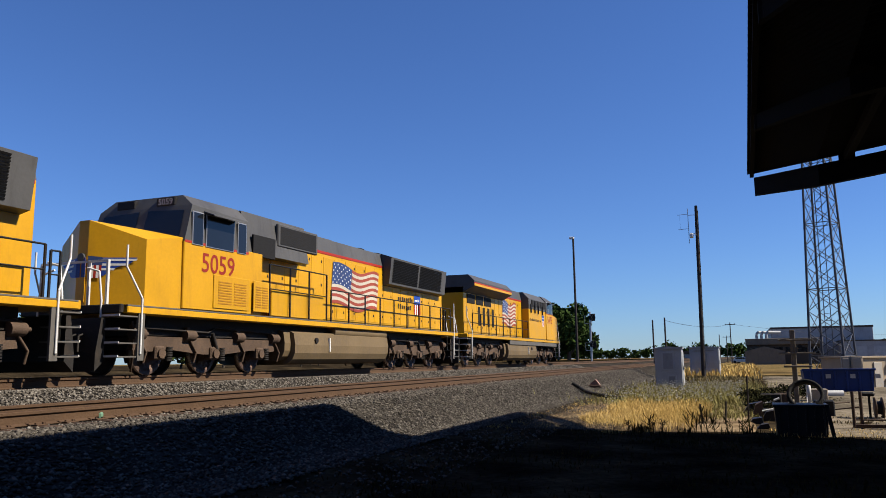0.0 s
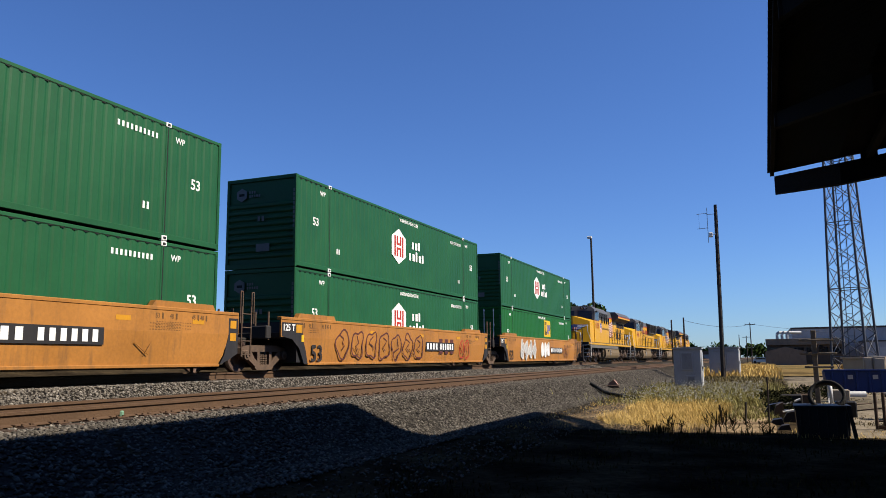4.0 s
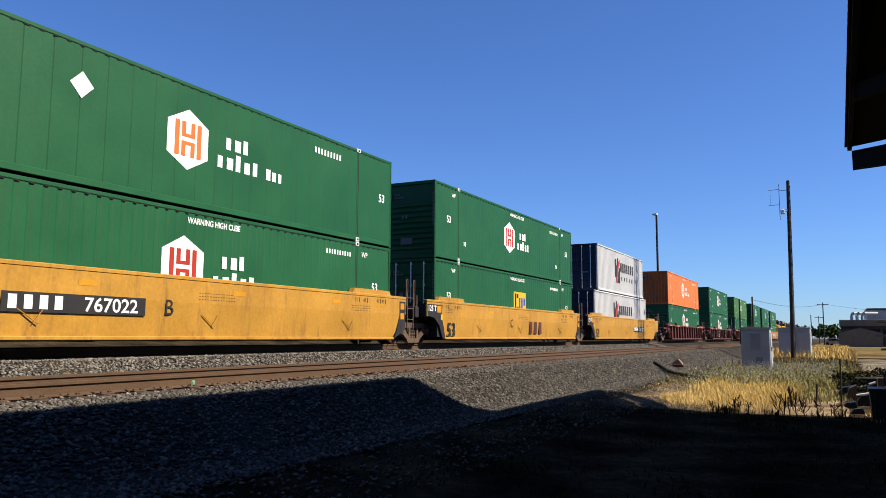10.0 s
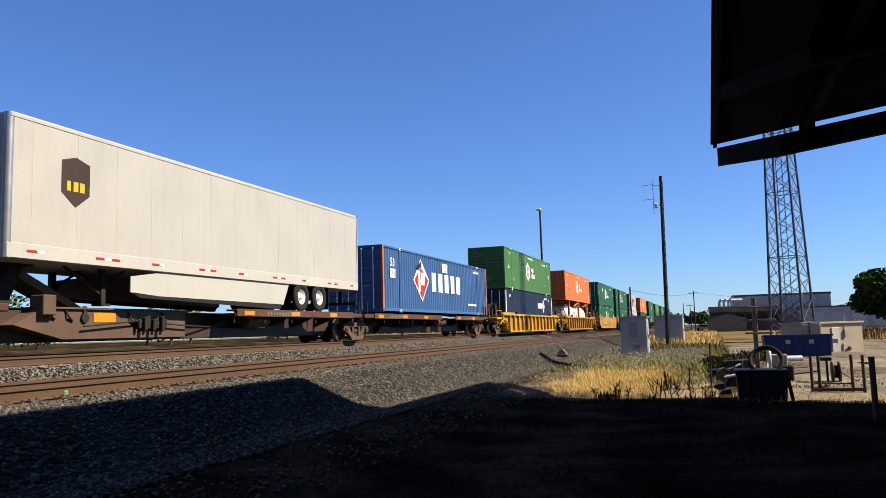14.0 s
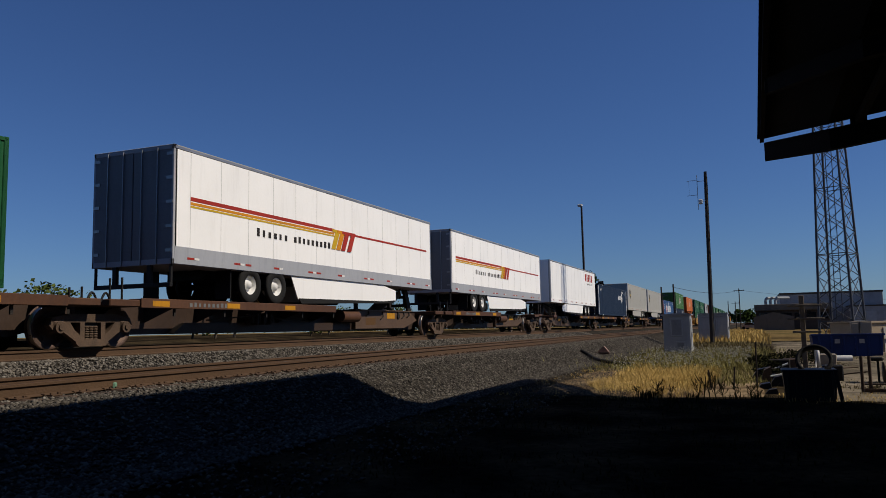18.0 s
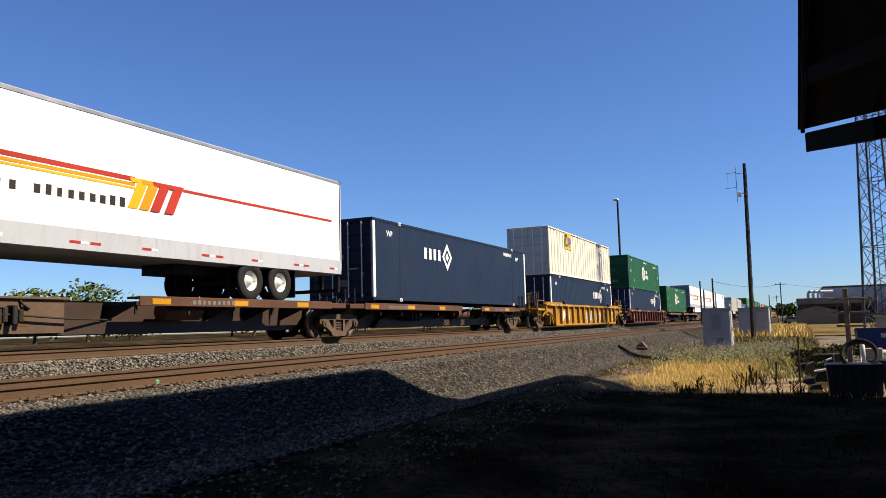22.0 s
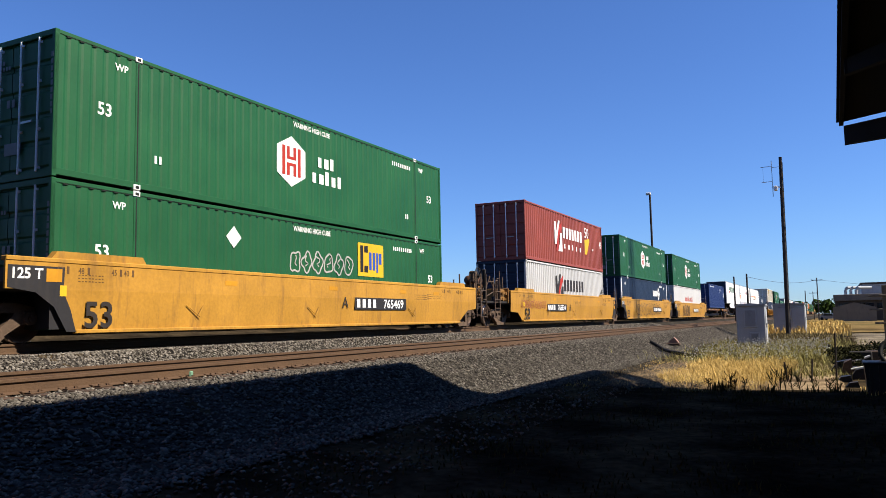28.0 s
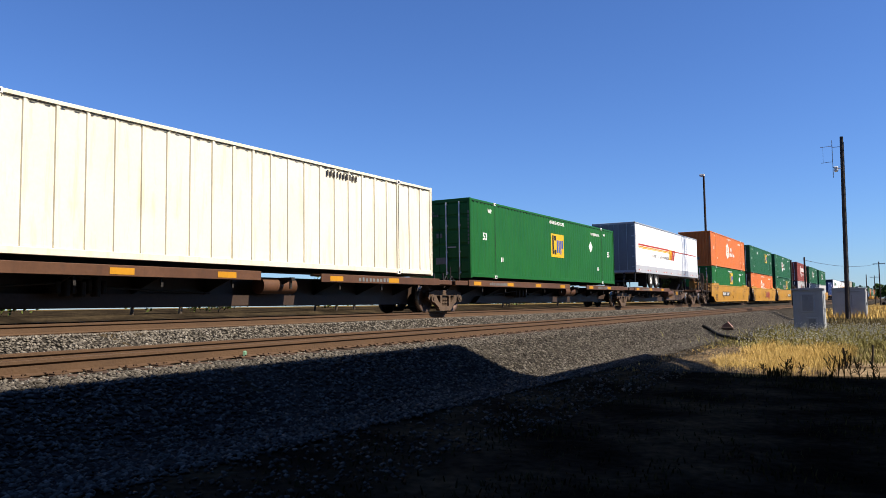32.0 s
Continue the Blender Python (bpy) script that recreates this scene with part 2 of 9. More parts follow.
# ---- mesh kit ----
class Shape:
    """Collects simple solids into one mesh."""

    def __init__(self):
        self.v, self.f, self.s, self.k = [], [], [], []
        self.slot = 0

    def add(self, verts, faces, smooth=False):
        o = len(self.v)
        self.v += [tuple(p) for p in verts]
        self.f += [tuple(i + o for i in q) for q in faces]
        self.s += [smooth] * len(faces)
        self.k += [self.slot] * len(faces)
        return self

    def box(self, x0, x1, y0, y1, z0, z1, c=0.0):
        if c <= 0:
            v = [(x0, y0, z0), (x1, y0, z0), (x1, y1, z0), (x0, y1, z0), (x0, y0, z1), (x1, y0, z1), (x1, y1, z1), (x0, y1, z1)]
            return self.add(v, [(3, 2, 1, 0), (4, 5, 6, 7), (0, 1, 5, 4), (1, 2, 6, 5), (2, 3, 7, 6), (3, 0, 4, 7)])
        c = min(c, (x1 - x0) * 0.45, (y1 - y0) * 0.45, (z1 - z0) * 0.45)
        v, ids = [], {}
        for sx in (0, 1):
            for sy in (0, 1):
                for sz in (0, 1):
                    p = [(x0, x1)[sx], (y0, y1)[sy], (z0, z1)[sz]]
                    for a in range(3):
                        q = list(p)
                        for b, s in zip(range(3), (sx, sy, sz)):
                            if b != a:
                                q[b] += c if s == 0 else -c
                        ids[sx, sy, sz, a] = len(v)
                        v.append(tuple(q))
        f = []
        for a in range(3):
            b, d = [(1, 2), (2, 0), (0, 1)][a]
            for s in (0, 1):
                loop = []
                for t, u in ((0, 0), (1, 0), (1, 1), (0, 1)):
                    k = [0, 0, 0]
                    k[a], k[b], k[d] = s, t, u
                    loop.append(ids[(*k, a)])
                f.append(tuple(loop if s else loop[::-1]))
        for a in range(3):
            b, d = [(1, 2), (2, 0), (0, 1)][a]
            for t in (0, 1):
                for u in (0, 1):
                    k0, k1 = [0, 0, 0], [0, 0, 0]
                    k0[a], k1[a] = 0, 1
                    k0[b] = k1[b] = t
                    k0[d] = k1[d] = u
                    q = (ids[(*k0, b)], ids[(*k1, b)], ids[(*k1, d)], ids[(*k0, d)])
                    f.append(q if t == u else q[::-1])
        for sx in (0, 1):
            for sy in (0, 1):
                for sz in (0, 1):
                    q = tuple(ids[sx, sy, sz, a] for a in range(3))
                    f.append(q if (sx + sy + sz) % 2 else q[::-1])
        return self.add(v, f)

    def prism(self, poly, axis, a0, a1):
        area = sum(p[0] * q[1] - q[0] * p[1] for p, q in zip(poly, poly[1:] + poly[:1]))
        if area < 0:
            poly = poly[::-1]
        if axis == "y":
            poly = poly[::-1]
        n = len(poly)
        put = {"x": lambda p, a: (a, p[0], p[1]), "y": lambda p, a: (p[0], a, p[1]), "z": lambda p, a: (p[0], p[1], a)}[axis]
        v = [put(p, a0) for p in poly] + [put(p, a1) for p in poly]
        f = [tuple(range(n))[::-1], tuple(range(n, 2 * n))] + [(i, (i + 1) % n, n + (i + 1) % n, n + i) for i in range(n)]
        return self.add(v, f)

    def cyl(self, p0, p1, r, n=12, r1=None, smooth=True, caps=True):
        p0, p1 = Vector(p0), Vector(p1)
        r1 = r if r1 is None else r1
        d = (p1 - p0).normalized()
        u = d.cross(Vector((0, 0, 1)) if abs(d.z) < 0.9 else Vector((1, 0, 0))).normalized()
        w = d.cross(u)
        ring = [u * math.cos(2 * math.pi * i / n) + w * math.sin(2 * math.pi * i / n) for i in range(n)]
        v = [p0 + q * r for q in ring] + [p1 + q * r1 for q in ring]
        self.add(v, [(i, (i + 1) % n, n + (i + 1) % n, n + i) for i in range(n)], smooth)
        if caps:
            self.add(v[:n], [tuple(range(n))[::-1]])
            self.add(v[n:], [tuple(range(n))])
        return self

    def tube(self, pts, r, n=6):
        for a, b in zip(pts, pts[1:]):
            if (Vector(a) - Vector(b)).length > 1e-4:
                self.cyl(a, b, r, n)
        return self

    def lathe(self, prof, axis_pt, n=24, axis="x"):
        """prof: (offset along axis, radius)."""
        v, f = [], []
        for a, r in prof:
            for i in range(n):
                c, s = math.cos(2 * math.pi * i / n) * r, math.sin(2 * math.pi * i / n) * r
                v.append((axis_pt[0] + a, axis_pt[1] + c, axis_pt[2] + s) if axis == "x" else (axis_pt[0] + s, axis_pt[1] + a, axis_pt[2] + c) if axis == "y" else (axis_pt[0] + c, axis_pt[1] + s, axis_pt[2] + a))
        for j in range(len(prof) - 1):
            for i in range(n):
                k = (i + 1) % n
                f.append((j * n + i, j * n + k, (j + 1) * n + k, (j + 1) * n + i))
        return self.add(v, f, True)

    def mesh(self, name, *mats):
        me = bpy.data.meshes.new(name)
        me.from_pydata(self.v, [], self.f)
        for m in mats:
            me.materials.append(m)
        me.polygons.foreach_set("use_smooth", self.s)
        if len(mats) > 1:
            me.polygons.foreach_set("material_index", self.k)
        me.update()
        return me


def part(name, shape, mat, parent, label="", at=None):
    """One mesh object under a thing or a part; shape: a Shape or a mesh that is shared."""
    me = shape.mesh(name, *(mat if isinstance(mat, (list, tuple)) else (mat,))) if isinstance(shape, Shape) else shape
    ob = new(name, me)
    ob.parent = parent
    if at is not None:
        ob.location = at
    if label:
        ob["label"] = label
    if name.endswith(("_bars", "_row", "_lugs")):
        ob["kind"] = "stuff"
    return ob


def root(name, label, category, group="", kind=""):
    ob = new(name)
    ob.empty_display_size = 0.3
    return tagged(ob, label, category, group, kind)


def solid(name, shape, mat, label="", category="", group="", kind=""):
    me = shape.mesh(name, *(mat if isinstance(mat, (list, tuple)) else (mat,)))
    return tagged(new(name, me), label, category, group, kind)


TEXTS = {}


def text_mesh(words, mat, bold=0.0):
    """Flat lettering, one unit tall, lying in the y-z plane and facing +x."""
    key = (words, mat.name)
    if key not in TEXTS:
        cu = bpy.data.curves.new("lettering", "FONT")
        cu.body, cu.size, cu.extrude, cu.offset, cu.resolution_u = words, 1.4, 0.0, bold, 3
        tmp = bpy.data.objects.new("lettering", cu)
        scene.collection.objects.link(tmp)
        me = bpy.data.meshes.new_from_object(tmp.evaluated_get(bpy.context.evaluated_depsgraph_get()))
        bpy.data.objects.remove(tmp)
        bpy.data.curves.remove(cu)
        me.transform(Matrix(((0, 0, 1, 0), (1, 0, 0, 0), (0, 1, 0, 0), (0, 0, 0, 1))))
        me.materials.clear()
        me.materials.append(mat)
        xs = [v.co.y for v in me.vertices]
        me.transform(Matrix.Translation((0, -(min(xs) + max(xs)) / 2, -0.48)))
        TEXTS[key] = me
    return TEXTS[key]


def letter(words, parent, x, y, z, h, mat, stretch=1.0, name="lettering", bold=0.0):
    ob = part(name, text_mesh(words, mat, bold), mat, parent)
    ob.location, ob.scale = (x, y, z), (1, h * stretch, h)
    return ob


def letter_back(words, parent, x, y, z, h, mat):
    """Lettering that faces -y."""
    ob = part("lettering", text_mesh(words, mat), mat, parent)
    ob.location, ob.scale, ob.rotation_euler = (x, y, z), (1, h, h), (0, 0, radians(-90))
    return ob


def bars(shape, x, y, z, h, count, w, rng, gap=0.28, t=0.004, caps=False):
    """Unreadable or withheld writing: plain bars of its size."""
    for i in range(count):
        hh = h * (1.0 if caps else rng.choice((0.72, 0.72, 1.0, 0.85)))
        ww = w * (1 - gap) * (0.78 if caps else rng.choice((0.9, 1.0, 0.75)))
        shape.box(x, x + t, y + i * w, y + i * w + ww, z, z + hh)
    return shape


def name_bars(parent, mat, x, y, z, h, count, w, rng, gap=0.28, caps=False, t=0.004):
    """A withheld name: each bar a part of its own."""
    for i in range(count):
        part("name_bar", bars(Shape(), x, y + i * w, z, h, 1, w, rng, gap, t, caps), mat, parent)


def plate(shape, x, y0, y1, z0, z1, t=0.004):
    return shape.box(x, x + t, y0, y1, z0, z1)


def poly_plate(shape, x, pts, t=0.004):
    return shape.prism([tuple(p) for p in pts], "x", x, x + t)


def zigzag(shape, prof, a0, a1, level=True, back=0.07):
    """One folded sheet facing -y: prof holds (position, depth); level folds run across, otherwise upright."""
    n = len(prof)
    if level:
        v = [(a, d, z) for z, d in prof for a in (a0, a1)]
    else:
        v = [(q, d, a) for q, d in prof for a in (a0, a1)]
    f = [(2 * i, 2 * i + 1, 2 * i + 3, 2 * i + 2) for i in range(n - 1)]
    return shape.add(v, f)


def ribbon(shape, x, pts, w):
    """A painted stroke in the y-z plane, one unbroken strip."""
    pts = [Vector(p) for p in pts]
    v = []
    for i, p in enumerate(pts):
        t = (pts[min(i + 1, len(pts) - 1)] - pts[max(i - 1, 0)])
        t = t.normalized() if t.length > 1e-6 else Vector((1, 0))
        o = Vector((-t.y, t.x)) * w / 2
        v += [(x, p.x - o.x, p.y - o.y), (x, p.x + o.x, p.y + o.y)]
    return shape.add(v, [(2 * i, 2 * i + 2, 2 * i + 3, 2 * i + 1) for i in range(len(pts) - 1)])


def scrawl(parent, x, y0, y1, z0, z1, count, mat, seed, w=0.06, fill=None):
    """Spray-painted scribble: rounded loops and strokes that spell nothing."""
    g = random.Random(seed)
    s, fl = Shape(), Shape()
    step = (y1 - y0) / count
    for i in range(count):
        cy, cz = y0 + step * (i + 0.5), (z0 + z1) / 2 + g.uniform(-0.04, 0.04)
        ry, rz = step * 0.46, (z1 - z0) * 0.5
        ph, k1, k2 = g.uniform(0, 6), g.uniform(0.1, 0.22), g.uniform(0.05, 0.16)
        loop = []
        for j in range(25):
            a = 2 * math.pi * j / 24
            r = 1 - k1 * abs(math.sin(1.5 * a + ph)) - k2 * math.sin(4 * a + ph)
            loop.append((cy + math.cos(a) * ry * r + 0.12 * ry * math.sin(a), cz + math.sin(a) * rz * r))
        ribbon(s, x + 0.003, loop, w)
        if fill:
            fl.add([(x + 0.0015, a, b) for a, b in loop[:-1]], [tuple(range(24))])
        inner = [(cy + ry * g.uniform(-0.45, 0.45), cz + rz * (0.6 - 0.24 * j)) for j in range(5)]
        ribbon(s, x + 0.007, inner, w * 0.8)
    ob = part("graffiti", s, mat, parent, "sprayed graffiti scribble")
    if fill:
        part("graffiti_fill", fl, fill, parent)
    return ob

# ---- the place ----
def ground_material(name, cols, scale, bump, rough=0.95):
    """Earth, gravel or dust: three colours mixed by noise at two scales."""
    m = bpy.data.materials.new(name)
    m.use_nodes = True
    n, l = m.node_tree.nodes, m.node_tree.links
    b = n["Principled BSDF"]
    b.inputs["Roughness"].default_value = rough
    b.inputs["Specular IOR Level"].default_value = 0.0
    co = n.new("ShaderNodeTexCoord")
    big, fine = n.new("ShaderNodeTexNoise"), n.new("ShaderNodeTexNoise")
    big.inputs["Scale"].default_value, big.inputs["Detail"].default_value = scale * 0.08, 6
    fine.inputs["Scale"].default_value, fine.inputs["Detail"].default_value = scale, 6
    cols = [[c * DEPTH for c in q] for q in cols]
    r1, r2 = n.new("ShaderNodeValToRGB"), n.new("ShaderNodeMapRange")
    r1.color_ramp.elements[0].color, r1.color_ramp.elements[0].position = (*cols[0], 1), 0.35
    r1.color_ramp.elements[1].color, r1.color_ramp.elements[1].position = (*cols[2], 1), 0.68
    e = r1.color_ramp.elements.new(0.5)
    e.color = (*cols[1], 1)
    r2.inputs["From Min"].default_value, r2.inputs["From Max"].default_value = 0.3, 0.7
    r2.inputs["To Min"].default_value, r2.inputs["To Max"].default_value = 0.6, 1.3
    vm = n.new("ShaderNodeVectorMath")
    vm.operation = "SCALE"
    bp = n.new("ShaderNodeBump")
    bp.inputs["Distance"].default_value = bump
    for t in (big, fine):
        l.new(co.outputs["Object"], t.inputs["Vector"])
    l.new(big.outputs["Fac"], r1.inputs["Fac"])
    l.new(fine.outputs["Fac"], r2.inputs["Value"])
    l.new(r1.outputs["Color"], vm.inputs[0])
    l.new(r2.outputs[0], vm.inputs["Scale"])
    l.new(vm.outputs[0], b.inputs["Base Color"])
    l.new(fine.outputs["Fac"], bp.inputs["Height"])
    l.new(bp.outputs[0], b.inputs["Normal"])
    return m


# Earth is coloured far darker than soil to deepen the shed's shade.
EARTH = ground_material("shade_darkened_earth", ((0.013, 0.010, 0.007), (0.033, 0.025, 0.016), (0.068, 0.050, 0.028)), 9.0, 0.03)
FIELD = ground_material("dry_field", ((0.08, 0.058, 0.028), (0.19, 0.132, 0.058), (0.10, 0.085, 0.036)), 0.9, 0.08)
YARD = ground_material("dusty_yard", ((0.115, 0.098, 0.072), (0.175, 0.148, 0.108), (0.25, 0.21, 0.155)), 6.0, 0.015)
BALLAST = ground_material("grey_ballast", ((0.0246, 0.0221, 0.0197), (0.041, 0.0369, 0.032), (0.0574, 0.0508, 0.0435)), 22.0, 0.04)


def ballast_stone_material(name, k):
    m = bpy.data.materials.new(name)
    m.use_nodes = True
    n, l = m.node_tree.nodes, m.node_tree.links
    b = n["Principled BSDF"]
    b.inputs["Roughness"].default_value = 0.95
    b.inputs["Specular IOR Level"].default_value = 0.0
    g = n.new("ShaderNodeNewGeometry")
    r = n.new("ShaderNodeValToRGB")
    for p, c in ((0.0, (0.030, 0.027, 0.0235)), (0.35, (0.060, 0.054, 0.046)), (0.7, (0.083, 0.0745, 0.063)), (0.92, (0.112, 0.100, 0.085)), (1.0, (0.145, 0.133, 0.116))):
        e = r.color_ramp.elements.new(p) if p not in (0.0, 1.0) else r.color_ramp.elements[0 if p == 0 else -1]
        e.color = (c[0] * k, c[1] * k, c[2] * k, 1)
    l.new(g.outputs["Random Per Island"], r.inputs["Fac"])
    l.new(r.outputs[0], b.inputs["Base Color"])
    return m


STONE, PALE_STONE = ballast_stone_material("ballast_stone", 1.08), ballast_stone_material("pale_ballast_stone", 1.6)


# section across the tracks: x, z
SECTION = [(-60, 0.08), (-30, 0.06), (-23, 0.02), (-20.4, -0.35), (-19.2, -0.75), (-17.2, -0.22), (-12.4, -0.24), (-11.7, -0.42), (-11.0, -0.575), (-8.85, -0.565), (-8.3, -0.565), (-7.55, -0.61),
           (-6.6, -1.08), (-6.2, -1.18), (-4.9, -1.27), (-3.0, -1.30), (0, -1.30), (6, -1.30), (40, -1.25)]


def ground_z(x):
    for (a, za), (b, zb) in zip(SECTION, SECTION[1:]):
        if a <= x <= b:
            return za + (zb - za) * (x - a) / (b - a)
    return 0.08 if x < 0 else -1.2


def sheet(name, xs, ys, mat, label, wobble=0.03, lift=0.0, cat="ground", ragged=0.0):
    v, f = [], []
    for y in ys:
        for x in xs:
            k = wobble * (noise.noise((x * 0.6, y * 0.6, 0)) + 0.5 * noise.noise((x * 2.1, y * 2.1, 4)))
            if ragged:
                k += ragged * noise.noise((x * 0.7, y * 0.45, 7)) - (0.2 if y == ys[0] or x in (xs[0], xs[-1]) else 0)
            v.append((x, y, ground_z(x) + lift + (k if abs(y) < 130 else 0)))
    nx = len(xs)
    for j in range(len(ys) - 1):
        for i in range(nx - 1):
            f.append((j * nx + i, j * nx + i + 1, (j + 1) * nx + i + 1, (j + 1) * nx + i))
    s = Shape()
    s.add(v, f, True)
    return solid(name, s, mat, label, cat, "", "structure")


def steps(a, b, d):
    n = max(1, round((b - a) / d))
    return [a + (b - a) * i / n for i in range(n)]


YS = [-3500, -1500, -700, -300, -120, -60, -30] + steps(-15, 60, 0.8) + steps(60, 130, 4) + [130, 180, 260, 400, 700, 1200, 2000, 3500]
GX = [-3500, -1200, -400, -150, -60, -30, -25] + [-23, -20.4, -19.2, -17.2, -12.4, -11.7, -11.0, -8.85, -8.3, -7.55, -7.1, -6.6, -6.2, -5.6, -4.9] + steps(-4.4, 10, 0.7) + [10, 14, 20, 40, 100, 300, 900, 3500]
sheet("ground", GX, YS, EARTH, "dry bare earth beside the tracks, darkened to match the shed's shade", 0.05)

# ballast shoulder lies just above the ground sheet
BX = [-18.6, -17.6, -17.0, -16, -14.3, -13, -12.4, -11.7, -11.0, -10.3, -9.6, -8.8, -8.3, -7.55, -7.2, -6.9, -6.6, -6.3, -6.0, -5.7]
sheet("ballast_bed", BX, [-900, -300, -60, -15] + steps(-15, 60, 0.5) + steps(60, 140, 3) + [140, 200, 350, 700, 1500, 3000], BALLAST, "grey crushed stone ballast bed under both tracks", 0.012, 0.03)

SAND = ground_material("pale_sandy_soil", ((0.09, 0.062, 0.036), (0.20, 0.145, 0.085), (0.29, 0.22, 0.135)), 11.0, 0.06)
# Pale soil sheets begin near the shadow's edge; nearer ground keeps the darkened earth.
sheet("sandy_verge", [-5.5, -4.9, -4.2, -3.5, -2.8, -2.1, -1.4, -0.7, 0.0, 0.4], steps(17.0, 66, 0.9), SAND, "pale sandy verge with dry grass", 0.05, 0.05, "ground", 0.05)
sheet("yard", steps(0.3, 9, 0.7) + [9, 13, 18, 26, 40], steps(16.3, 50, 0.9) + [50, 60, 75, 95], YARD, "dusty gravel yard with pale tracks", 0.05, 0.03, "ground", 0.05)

FIELD_V = Shape()
FIELD_V.add([(-900, 75, 0.12), (-22.5, 75, 0.12), (-22.5, 3000, 0.14), (-900, 3000, 0.14)], [(0, 1, 2, 3)])
FIELD_V.add([(-5.2, 66, -1.2), (8, 66, -1.2), (400, 260, -1.1), (400, 3000, -1.0), (-5.2, 3000, -1.0)], [(0, 1, 2, 3, 4)])
solid("dry_field", FIELD_V, FIELD, "flat field of dry yellow grass", "field", "", "structure")


def scatter_stones(name, count, x0, x1, y0, y1, size, seed, zf, label, mat=STONE):
    """Crushed stones as one joined mesh."""
    g = np.random.default_rng(seed)
    base = np.array([(0, 0, 1), (0.9, 0, 0.25), (0.28, 0.86, 0.3), (-0.73, 0.53, 0.25), (-0.73, -0.53, 0.3), (0.28, -0.86, 0.25), (0.1, 0.05, -0.7)])
    tri = np.array([(0, 1, 2), (0, 2, 3), (0, 3, 4), (0, 4, 5), (0, 5, 1), (6, 2, 1), (6, 3, 2), (6, 4, 3), (6, 5, 4), (6, 1, 5)])
    x = g.uniform(x0, x1, count)
    y = y0 + (y1 - y0) * g.uniform(0, 1, count) ** 1.5
    z = np.array([zf(a) for a in x])
    s = size * g.uniform(0.55, 1.35, (count, 1, 1))
    jit = g.uniform(0.6, 1.3, (count, 7, 3))
    ang = g.uniform(0, 6.28, count)
    v = base[None] * jit * s
    c, d = np.cos(ang)[:, None], np.sin(ang)[:, None]
    vx = v[..., 0] * c - v[..., 1] * d
    vy = v[..., 0] * d + v[..., 1] * c
    tilt = g.uniform(-0.8, 0.8, (count, 1))
    vz = v[..., 2] * 0.75 + vx * tilt * 0.5
    out = np.stack([vx + x[:, None], vy + y[:, None], vz + z[:, None] + size * 0.25], -1).reshape(-1, 3)
    fc = (tri[None] + (np.arange(count) * 7)[:, None, None]).reshape(-1, 3)
    me = bpy.data.meshes.new(name)
    me.vertices.add(len(out))
    me.vertices.foreach_set("co", out.ravel())
    me.loops.add(len(fc) * 3)
    me.loops.foreach_set("vertex_index", fc.ravel())
    me.polygons.add(len(fc))
    me.polygons.foreach_set("loop_start", np.arange(len(fc)) * 3)
    me.polygons.foreach_set("loop_total", np.full(len(fc), 3))
    me.update(calc_edges=True)
    me.materials.append(mat)
    return tagged(new(name, me), label, "ballast", "", "stuff")


scatter_stones("ballast_stones", 52000, -8.35, -5.5, 1.0, 60, 0.037, 1, lambda x: ground_z(x) + 0.02, "loose grey ballast stones on the shoulder")
scatter_stones("ballast_stones", 34000, -12.9, -10.5, 3.0, 60, 0.033, 2, lambda x: ground_z(x) + 0.03, "pale ballast stones between the tracks", PALE_STONE)
scatter_stones("ballast_stones", 9000, -11.0, -8.25, 3.0, 50, 0.03, 4, lambda x: ground_z(x) + 0.02, "ballast stones between the ties", PALE_STONE)
scatter_stones("gravel_stones", 9000, -5.6, -2.6, 16.5, 34, 0.014, 5, lambda x: ground_z(x) + 0.075, "fine gravel strewn on the sandy verge")
scatter_stones("gravel_stones", 5000, -6.2, -3.8, 2, 45, 0.03, 3, lambda x: ground_z(x) + 0.02, "scattered gravel at the foot of the ballast")


# ---- tracks ----
def track(x, z, y0, y1, name, label):
    r = root(name, label, "railway track", "", "structure")
    prof = [(-0.075, -0.186), (0.075, -0.186), (0.075, -0.176), (0.012, -0.155), (0.009, -0.055), (0.036, -0.042), (0.036, -0.006), (0.028, 0.0), (-0.028, 0.0), (-0.036, -0.006), (-0.036, -0.042), (-0.009, -0.055), (-0.012, -0.155), (-0.075, -0.176)]
    for g in (1, -1):
        c = x + g * 0.755
        s = Shape()
        s.prism([(c + a, z + b) for a, b in prof], "y", y0, y1)
        rail = part("rail", s, RAIL_STEEL, r, "weathered brown steel rail")
        s = Shape().box(c - 0.026, c + 0.026, y0, y1, z, z + 0.002)
        part("running_band", s, RAIL_HEAD, rail, "worn running surface")
    return r


near_track = track(NEAR_TRACK_X, NEAR_TRACK_Z, -900, 2500, "near_track", "empty railway track with rusty brown rails")
far_track = track(TRACK_X, 0.0, -900, 2500, "main_track", "railway track with brown rails carrying the train")
poly = Shape().box(-1.3, 1.3, -0.115, 0.115, -0.36, -0.19, 0.012).mesh("tie", TIE_WOOD)
plate_s = Shape()
